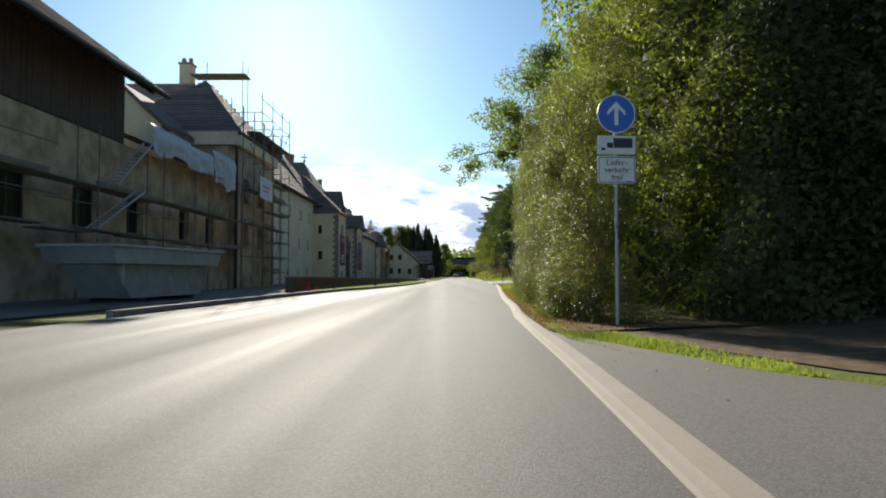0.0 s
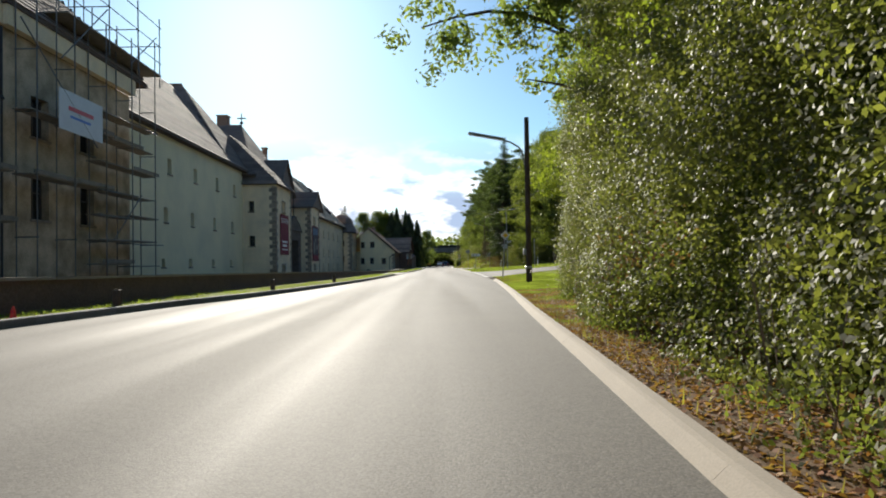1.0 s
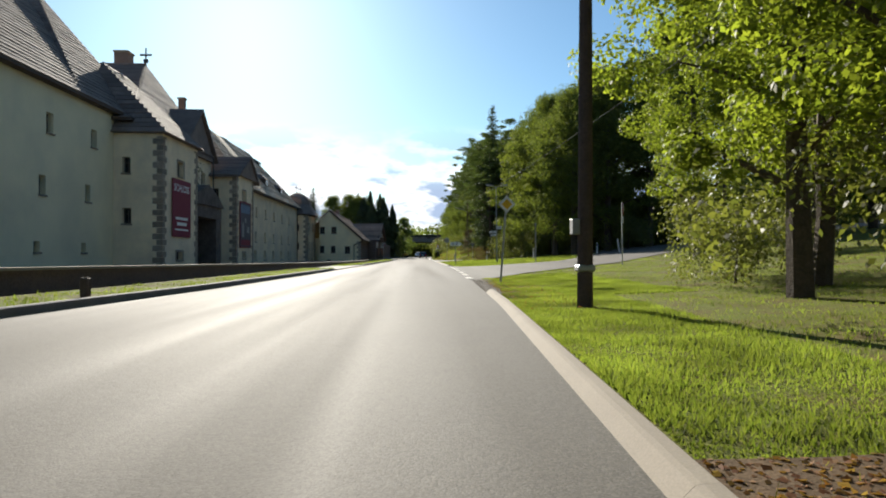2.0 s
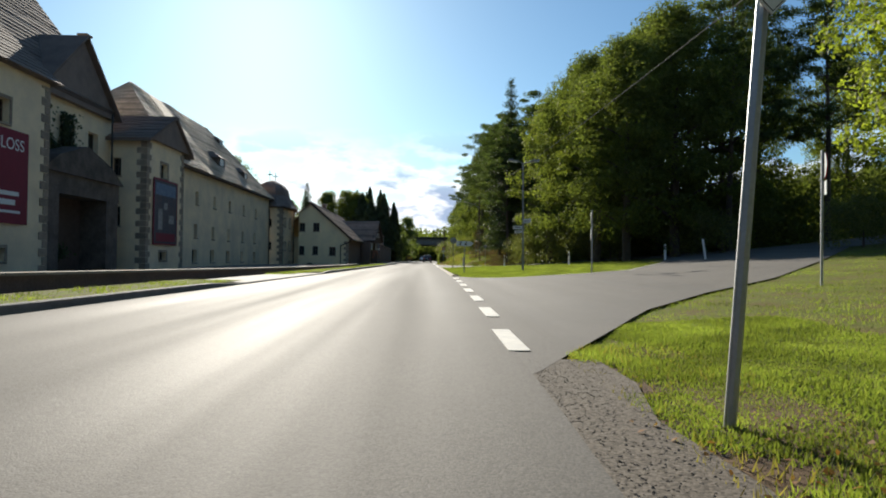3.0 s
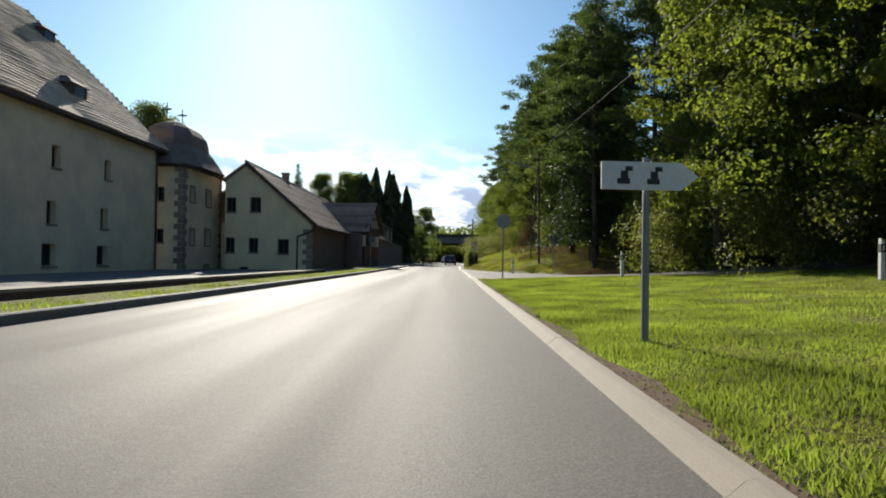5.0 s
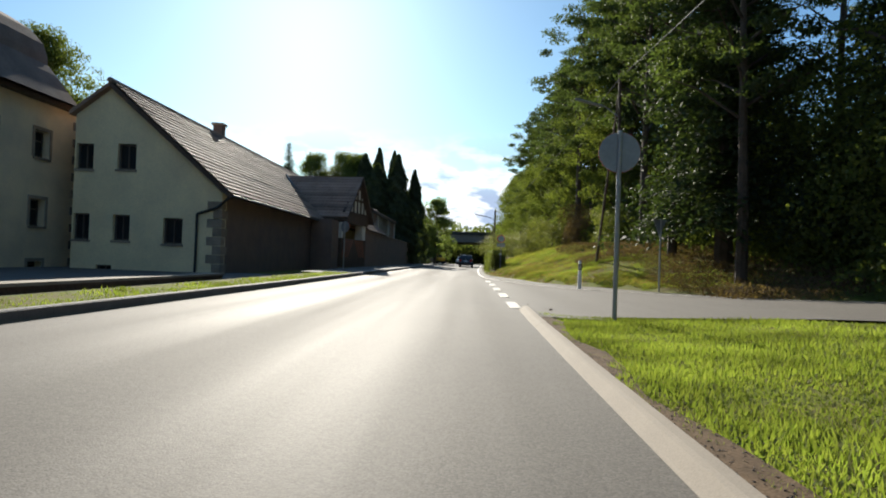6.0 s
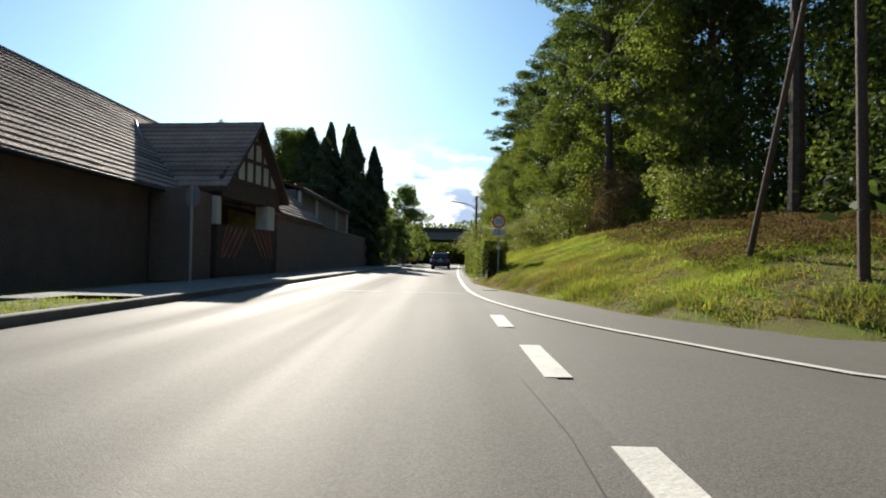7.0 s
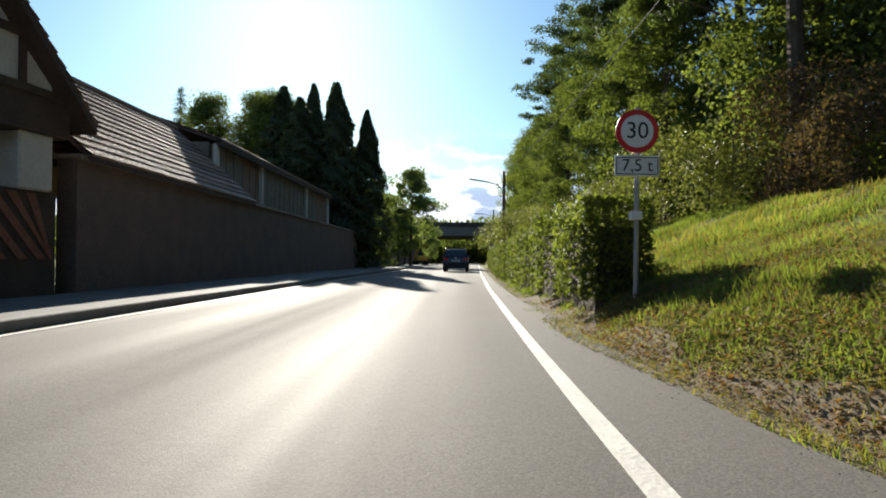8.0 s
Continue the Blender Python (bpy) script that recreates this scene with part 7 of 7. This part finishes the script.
for x, y, s, r in ((13.8, 151.5, 0.72, 20), (12.4, 160, 0.6, 120), (12.4, 168, 0.62, 220), (11.6, 177, 0.6, 310), (11.4, 187, 0.62, 15), (12, 198, 0.7, 95), (12.5, 210, 0.75, 180), (14, 143.5, 0.7, 260), (14.5, 222, 0.85, 30), (16.5, 236, 0.9, 130), (19, 246, 0.9, 230)):
    put(oak, x, y, s, r)
for x, y, s, r in ((38, 102, 0.85, 180), (40, 78, 0.9, 100)):
    put(oak, x, y, s, r)
# left side
for x, y, s, r, k in ((-5.0, 182, 1.25, 40, 1.13), (-6.0, 186, 1.0, 90, 1.22), (-7.6, 181, 1.4, 200, 1.02), (-9.6, 184, 1.6, 10, 1.15), (-8.6, 190, 1.2, 150, 1.3)):
    put(thuja, x, y, s, r, 0.0, k)
thicket("undergrowth", "dense shaded wood edge above the bank", 120000, 13.0, 22, 140, 182, 9.0, 0.19, LEAF_DARK)
thicket("undergrowth", "sunlit shrubs along the wood edge", 26000, 12.3, 14.2, 138, 186, 1.8, 0.11, LEAF_DARK)
thicket("undergrowth", "reddish-brown dry shrubs on the upper bank", 11000, 11.2, 12.8, 146.5, 151.0, 3.3, 0.09, BRACKEN)
thicket("undergrowth", "dark shaded growth inside the wood", 130000, 13.5, 24, 108, 136, 7.5, 0.16, LEAF_DARK)
thicket("bracken", "brown dry bracken on the shaded bank", 26000, 10.6, 14.5, 117, 134, 0.4, 0.06, BRACKEN)
thicket("undergrowth", "dark shrubs along the far side of the wood road", 60000, 21, 60, 98, 112, 5.5, 0.36, LEAF_DARK)
# filler leaves added so the view under the bridge reads dark
thicket("undergrowth", "dark filler shrubs beyond the bridge", 9000, -8, 18, 278, 290, 6.5, 0.9, LEAF_DARK)
for x, y, s, r in ((-13.5, 190, 0.88, 0), (-11.2, 187, 0.84, 90), (-17.5, 189, 0.86, 200), (-24, 141, 0.85, 60), (-26, 190, 0.75, 20), (-28, 148, 0.75, 130)):
    put(oak, x, y, s, r, 0.0)
for x, y, s, r in ((-12.0, 196, 0.78, 30), (-16, 198, 0.74, 100), (-10.3, 201, 0.78, 300), (-23.5, 197, 0.85, 80), (-25, 203, 0.8, 190), (-7.5, 199, 0.72, 250)):
    put(fir, x, y, s, r, 0.0)
for x, y, s, r in ((-4.2, 209, 0.8, 120), (-1.6, 196, 0.55, 50), (-3, 222, 0.7, 10), (-6, 235, 0.9, 180), (0.2, 232, 0.5, 70), (-9, 214, 0.9, 310)):
    put(willow, x, y, s, r, 0.0)

# far woods on the rise behind the bridge
far = []
fn = []
for i in range(420):
    a = rng.uniform(-230, 240)
    b = rng.uniform(290, 430)
    hh = rng.uniform(6, 10)
    d = ball(130)
    far.append(np.array([a, b, hh * 0.5 + height(a, b)]) + d * np.array([5.5, 5.5, hh * 0.5]) * rng.uniform(0.6, 1, (130, 1)))
    fn.append(d)
tagged(leaves("far_woods", np.concatenate(far), np.concatenate(fn), rng.uniform(1.0, 2.4, 420 * 130), LEAF_DARK), "distant dark wooded hillside", "woods", kind="stuff")

# clipped hedge beyond the limit sign
face2 = lerp_table([(142, 5.55), (150, 5.6), (165, 6.05), (182, 6.75), (200, 7.5)])
top2 = lambda y: 1.27 + 0.12 * np.sin(y * 1.3) + 0.25 * smooth(150, 180, y)
n = 60000
y = rng.uniform(142.2, 200, n)
u = rng.random(n)
side = rng.random(n)
w = 0.85
x, hz = face2(y), top2(y)
wob = 0.13 * np.sin(y * 2.1) + 0.1 * np.sin(y * 5.3 + 1)
xx = np.where(side < 0.55, x + wob + rng.exponential(0.06, n), x + w * rng.random(n))
zz = np.where(side < 0.55, u * hz, hz - rng.exponential(0.05, n) + 0.07 * np.sin(xx * 5 + y * 3))
cap = rng.random(n) < 0.06
y = np.where(cap, 142.1 + rng.exponential(0.08, n), y)
xx = np.where(cap, 5.55 + 0.9 * rng.random(n), xx)
zz = np.where(cap, rng.random(n) * 1.3, zz)
b = heights(np.full(n, 5.9), y)
nn = np.where((side < 0.55)[:, None], np.array([[-1, -0.2, 0.3]]), np.array([[0, 0, 1.0]]))
tagged(leaves("hedge", np.stack([xx, y, zz + b], 1), nn, rng.uniform(0.05, 0.11, n), LEAF_MID, aspect=0.62, flat=0.6), "trimmed bright green hedge beside the road", "hedge", kind="stuff")
bm = bmesh.new()
for y in range(142, 199):
    box(bm, face2(y) + 0.2, face2(y) + 0.75, y + 0.2, y + 1.25, 0, top2(y) - 0.12)
tagged(part("hedge_core", bm, BARK), "dark twiggy heart of the trimmed hedge", "hedge", kind="stuff")

# bushes on the bank and by the side road
bush = thing("bush", "loose green bush on the grassy bank", "bush", at=seat(10.6, 151))
bp, bn = [], []
for i in range(26):
    c = np.array([rng.normal(0, 0.8), rng.normal(0, 0.8), rng.uniform(0.3, 2.1)])
    d = ball(260)
    bp.append(c + d * rng.uniform(0.3, 0.75, (260, 1)))
    bn.append(d + np.array([0, 0, 0.4]))
leaves("foliage", np.concatenate(bp), np.concatenate(bn), rng.uniform(0.06, 0.13, 26 * 260), LEAF_HEDGE, bush)
part("stems", pipe([(0, 0, -0.2), (0.1, 0, 1.0)], 0.05, 0.02), BARK, bush)
for x, y, s, r in ((9.3, 155, 0.8, 60), (9.3, 163, 0.9, 200), (9.6, 171, 1.0, 300), (9.3, 48.5, 0.75, 10), (10.8, 51, 1.0, 90), (8.6, 41, 1.2, 170), (13.6, 141, 1.0, 120), (13.5, 110.5, 1.2, 15), (15.5, 104.5, 1.3, 100), (18, 100.5, 1.4, 200), (22, 93, 1.4, 300), (26, 83, 1.2, 45), (9.0, 178, 1.4, 80), (9.2, 187, 1.5, 160), (10, 197, 1.6, 240)):
    put(bush, x, y, s, r)


# grass, dry leaves and litter
def blades(name, label, n, place, h0, h1, mat, category="grass", width=0.012, level=None):
    p = place(n)
    n = len(p)
    if level is not None:
        p[:, 2] = level
    a = rng.random(n) * 6.283
    hh = rng.uniform(h0, h1, n) * (0.75 + 0.45 * np.sin(p[:, 0] * 2.3 + np.sin(p[:, 1] * 1.7)) * np.sin(p[:, 1] * 1.9 + p[:, 0]))
    wv = np.stack([np.cos(a), np.sin(a), np.zeros(n)], 1) * width * rng.uniform(0.7, 1.6, n)[:, None]
    tip = p + np.stack([rng.normal(0, 0.35, n) * hh, rng.normal(0, 0.35, n) * hh, hh], 1)
    v = np.empty((n, 3, 3))
    v[:, 0], v[:, 1], v[:, 2] = p - wv, p + wv, tip
    me = bpy.data.meshes.new(name)
    me.vertices.add(3 * n)
    me.vertices.foreach_set("co", v.ravel())
    me.loops.add(3 * n)
    me.loops.foreach_set("vertex_index", np.arange(3 * n, dtype=np.int32))
    me.polygons.add(n)
    me.polygons.foreach_set("loop_start", np.arange(0, 3 * n, 3, dtype=np.int32))
    me.update(calc_edges=True)
    me.materials.append(mat)
    return tagged(new(name, me), label, category, kind="stuff")


def scatter(x0, x1, y0, y1, keep=lambda x, y: True, drop=-0.04):
    """Random places in a strip; x0 and x1 are functions of y."""
    def place(n):
        yv = rng.uniform(y0, y1, n)
        a, b = x0(yv), x1(yv)
        xv = a + (b - a) * rng.random(n) ** 1.25
        ok = keep(xv, yv)
        if ok is not True:
            xv, yv = xv[ok], yv[ok]
        return np.stack([xv, yv, heights(xv, yv) + drop], 1)
    return place


def inside(poly, x, y):
    c = np.zeros(len(x), bool)
    for i in range(len(poly)):
        (x1, y1), (x2, y2) = poly[i], poly[i - 1]
        if y1 != y2:
            c ^= ((y1 > y) != (y2 > y)) & (x < (x2 - x1) * (y - y1) / (y2 - y1) + x1)
    return c


patch = lambda x, y: np.sin(x * 0.9 + 2 * np.sin(y * 0.35)) + np.sin(y * 0.6 + x * 0.3)
thin = lambda x, y: (patch(x * 1.7, y * 1.6) < 1.0) | (rng.random(len(x)) < 0.3)
tufted = lambda x, y: (np.sin(x * 1.9 + 2.2 * np.sin(y * 0.8)) + np.sin(y * 1.3 + 1.7 * np.sin(x * 1.1)) + 0.8 * np.sin(x * 4.1 + y * 3.3) < 0.55) | (rng.random(len(x)) < 0.22)
ragged = lambda x, y: x - right_edge(y) > 0.5 + 0.2 * np.sin(y * 3.1) + 0.14 * np.sin(y * 7.7) + 0.25 * rng.random(len(x))
bank_ragged = lambda x, y: x - bank_edge(y) - 0.16 * smooth(136, 137.5, y) * (1 - smooth(145, 148, y)) > 0.1 * np.sin(y * 2.7) + 0.12 * np.sin(y * 6.1) + 0.3 * rng.random(len(x))
lanes = [near1 + far1[::-1], near2 + far2[::-1]]
free = lambda x, y: ~(inside(lanes[0], x, y) | inside(lanes[1], x, y))
blades("grass", "bright sunlit mown grass on the island", 210000, scatter(lambda y: right_edge(y) + 0.5, lambda y: 17 + 0 * y, 76, 113, free), 0.03, 0.085, GRASS, width=0.008)
blades("grass", "thick bright grass beside the island kerb", 150000, scatter(lambda y: right_edge(y) + 0.3 + 0.1 * np.sin(y * 2.2) + 0.06 * np.sin(y * 9.1), lambda y: right_edge(y) + 4.0, 84, 111.6, free), 0.025, 0.085, GRASS, width=0.0045)
blades("grass", "bright sunlit grass on the verge by the junction", 170000, scatter(lambda y: right_edge(y) + 0.3 + 0.15 * smooth(50, 54, y), lambda y: 24 + 0 * y, 38, 80, lambda x, y: free(x, y) & ragged(x, y) & thin(x, y)), 0.02, 0.06, GRASS, width=0.006)
blades("grass", "lush sunlit grass round the sign post", 190000, scatter(lambda y: right_edge(y) + 0.3 + 0.15 * smooth(50, 54, y), lambda y: 7.8 + 0 * y, 47, 59, lambda x, y: free(x, y) & ragged(x, y) & thin(x, y)), 0.02, 0.065, GRASS, width=0.005)
blades("grass", "rough green grass on the sloping bank", 170000, scatter(lambda y: bank_edge(y) - 0.1, lambda y: 13 + 0 * y, 121, 165, lambda x, y: free(x, y) & bank_ragged(x, y) & tufted(x, y)), 0.04, 0.14, GRASS, width=0.008)
blades("grass", "thick grass on the lower bank", 110000, scatter(lambda y: bank_edge(y) - 0.1, lambda y: bank_edge(y) + 4.5, 128, 150, lambda x, y: free(x, y) & bank_ragged(x, y) & tufted(x, y)), 0.03, 0.12, GRASS, width=0.005)
blades("dry_grass", "straw and cuttings at the bank's foot", 26000, scatter(lambda y: bank_edge(y) - 0.15, lambda y: bank_edge(y) + 2.6, 128, 143, free), 0.02, 0.09, DRY_GRASS, "dry grass", width=0.006)
blades("grass", "grass tufts at the hedge's foot", 900, scatter(lambda y: right_edge(y) + 0.3, lambda y: right_edge(y) + 1.4, 9.5, 40), 0.03, 0.11, GRASS, width=0.005)
blades("grass", "grass beside the hedge end", 110000, scatter(lambda y: right_edge(y) + 0.3, lambda y: right_edge(y) + 2.4, 26, 48), 0.025, 0.08, GRASS, width=0.005)
blades("grass", "sunlit grass edge by the forecourt", 9000, scatter(lambda y: np.interp(y, [4.9, 5.23, 6.34, 7.82, 10.6], [2.62, 2.47, 1.87, 1.52, 1.55]), lambda y: np.interp(y, [4.9, 6.05, 8.3, 10.6], [2.9, 2.9, 2.5, 1.95]), 4.9, 10.6), 0.03, 0.1, GRASS, width=0.006)
blades("grass", "narrow strip of grass behind the far kerb", 26000, scatter(lambda y: left_edge(y) - 0.16, lambda y: left_edge(y) - 1.7 + 0.3 * smooth(55, 100, y), 27, 128, lambda x, y: (y < 69.5) | (y > 82.2) | ((y > 77) & (x < left_edge(y) - 0.55))), 0.03, 0.1, GRASS, width=0.013, level=0.085)
blades("dry_grass", "sparse dry blades along the verge", 5000, scatter(lambda y: right_edge(y) + 0.4, lambda y: right_edge(y) + 1.6, 45, 57, free), 0.02, 0.08, DRY_GRASS, "dry grass", width=0.005)
blades("dry_grass", "dry straw-coloured grass on the bank", 36000, scatter(lambda y: bank_edge(y) + 0.3, lambda y: 15 + 0 * y, 120, 168, lambda x, y: free(x, y) & (np.sin(x * 0.9 + 2 * np.sin(y * 0.35)) + np.sin(y * 0.6 + x * 0.3) > 0.3)), 0.06, 0.26, DRY_GRASS, "dry grass")


def litter(name, label, n, place, size, mat):
    p = place(n)
    k = len(p)
    tagged(leaves(name, p + np.array([0, 0, 0.042]), np.tile([0, 0, 1.0], (k, 1)), rng.uniform(0.6, 1.3, k) * size, mat, aspect=0.7, flat=0.4), label, "fallen leaves", kind="stuff")


litter("fallen_leaves", "brown fallen leaves along the hedge's foot", 17000, scatter(lambda y: right_edge(y) + 0.27, lambda y: right_edge(y) + 1.7, 9, 37), 0.042, DRY)
litter("fallen_leaves", "dense drift of reddish leaves behind the kerb", 4000, scatter(lambda y: right_edge(y) + 0.5, lambda y: right_edge(y) + 1.2, 14, 26), 0.042, DRY)
litter("fallen_leaves", "brown fallen leaves in the verge", 420, scatter(lambda y: right_edge(y) + 0.3, lambda y: right_edge(y) + 1.5, 44, 54), 0.04, DRY)
litter("fallen_leaves", "dry leaves and cuttings on the bank", 13000, scatter(lambda y: bank_edge(y) + 0.1, lambda y: 11 + 0 * y, 124, 146, free), 0.045, DRY)
thicket("bracken", "brown dry bracken and cuttings on the upper bank", 14000, 9.2, 13.0, 129.5, 137.5, 0.22, 0.06, BRACKEN)
litter("fallen_leaves", "heap of dry leaves and cuttings at the bank's foot", 6500, scatter(lambda y: bank_edge(y) + 0.0, lambda y: bank_edge(y) + 1.9, 134.5, 141.5, free), 0.036, DRY)


hedge_tufts = lambda x, y: free(x, y) & (np.sin(x * 4.3 + y * 1.1) + np.sin(y * 2.3 - x) + 0.7 * np.sin(y * 7.1 + x * 5) > 0.15)
blades("grass", "tufts of grass and weeds at the hedge's foot", 26000, scatter(lambda y: right_edge(y) + 0.2, lambda y: face_line(y) + 0.5, 26.5, 37, hedge_tufts), 0.03, 0.11, GRASS, width=0.006)
blades("dry_grass", "dry stalks at the hedge's foot", 1300, scatter(lambda y: right_edge(y) + 0.3, lambda y: face_line(y) + 0.6, 12, 37, free), 0.05, 0.22, DRY_GRASS, "dry grass", width=0.005)
litter("fallen_leaves", "reddish-brown fallen leaves under the hedge", 9000, scatter(lambda y: right_edge(y) + 0.25, lambda y: face_line(y) + 0.9, 10, 37, free), 0.05, DRY)
straw = scatter(lambda y: bank_edge(y) - 0.25, lambda y: bank_edge(y) + 2.4, 133, 143, free)(15000)
tagged(leaves("straw", straw + np.array([0, 0, 0.045]), np.tile([0, 0, 1.0], (len(straw), 1)), rng.uniform(0.03, 0.11, len(straw)), DRY_GRASS, aspect=0.12, flat=0.35), "pale cut straw lying at the bank's foot", "straw", kind="stuff")
blades("grass", "low weeds at the foot of the bank", 26000, scatter(lambda y: bank_edge(y) - 0.3, lambda y: bank_edge(y) + 1.6, 130, 146, lambda x, y: free(x, y) & (np.sin(x * 5 + y * 2.1) + np.sin(y * 3.7) > -0.3)), 0.02, 0.08, GRASS, width=0.006)


def pebbles(name, label, n, place, s0, s1, mat):
    """Loose stones, each a small uneven lump, as one mesh."""
    p = place(n)
    k = len(p)
    base = np.array([(1, 0, 0), (-1, 0, 0), (0, 1, 0), (0, -1, 0), (0, 0, 0.45), (0, 0, -0.5)])
    v = p[:, None, :] + np.array([0, 0, 0.033]) + base[None] * rng.uniform(0.6, 1.3, (k, 6, 1)) * rng.uniform(s0, s1, (k, 1, 1))
    tri = np.array([(0, 2, 4), (2, 1, 4), (1, 3, 4), (3, 0, 4), (2, 0, 5), (1, 2, 5), (3, 1, 5), (0, 3, 5)])
    f = (np.arange(k)[:, None, None] * 6 + tri[None]).reshape(-1, 3)
    me = bpy.data.meshes.new(name)
    me.from_pydata(v.reshape(-1, 3).tolist(), [], f.tolist())
    me.materials.append(mat)
    tagged(new(name, me), label, "gravel", kind="stuff")


pebbles("gravel_stones", "loose dark chippings on the road edge", 5000, scatter(lambda y: right_edge(y) - 0.02, lambda y: right_edge(y) + 0.8, 46, 56), 0.003, 0.009, GRAVEL)
pebbles("gravel_stones", "scattered small stones by the bank", 1800, scatter(lambda y: bank_edge(y) - 0.35, lambda y: bank_edge(y) + 0.5, 128, 160), 0.003, 0.009, GRAVEL)
pebbles("gravel_stones", "loose pale stones on the gritty shoulder", 1800, scatter(lambda y: bank_edge(y) - 0.12, lambda y: bank_edge(y) + 0.4, 136, 147), 0.003, 0.01, GRIT)
pebbles("gravel_stones", "crumbs of soil and stone along the kerb", 5000, scatter(lambda y: right_edge(y) + 0.16, lambda y: right_edge(y) + 0.6, 82, 111.5), 0.003, 0.01, GRAVEL)
litter("fallen_leaves", "a few dry leaves and pale scraps on the forecourt", 40, scatter(lambda y: right_edge(y) + 0.4, lambda y: right_edge(y) + 2.2, 1, 9), 0.03, DRY_GRASS)

# dark creeper on the gatehouse recess
n = 26000
y, z = 77.3 + 6.2 * rng.random(n), 7.6 * rng.random(n)
keep = (y < 78.4 + 2.6 * np.sin(z * 0.8 + 0.6) ** 2 + 1.2 * np.sin(z * 2.3)) | ((z > 4.6 + 1.2 * np.sin(y * 1.7)) & (np.abs(np.sin(y * 1.45 + 0.6)) < 0.62))
y, z = y[keep], z[keep]
pos = np.stack([-14.2 + rng.exponential(0.12, len(y)), y, z], 1)
tagged(leaves("climbing_plant", pos, np.tile([1.0, -0.2, 0.2], (len(y), 1)), rng.uniform(0.08, 0.18, len(y)), NEEDLE, aspect=0.8, flat=0.4), "dark creeper covering the gatehouse recess wall", "climbing plant", kind="stuff")
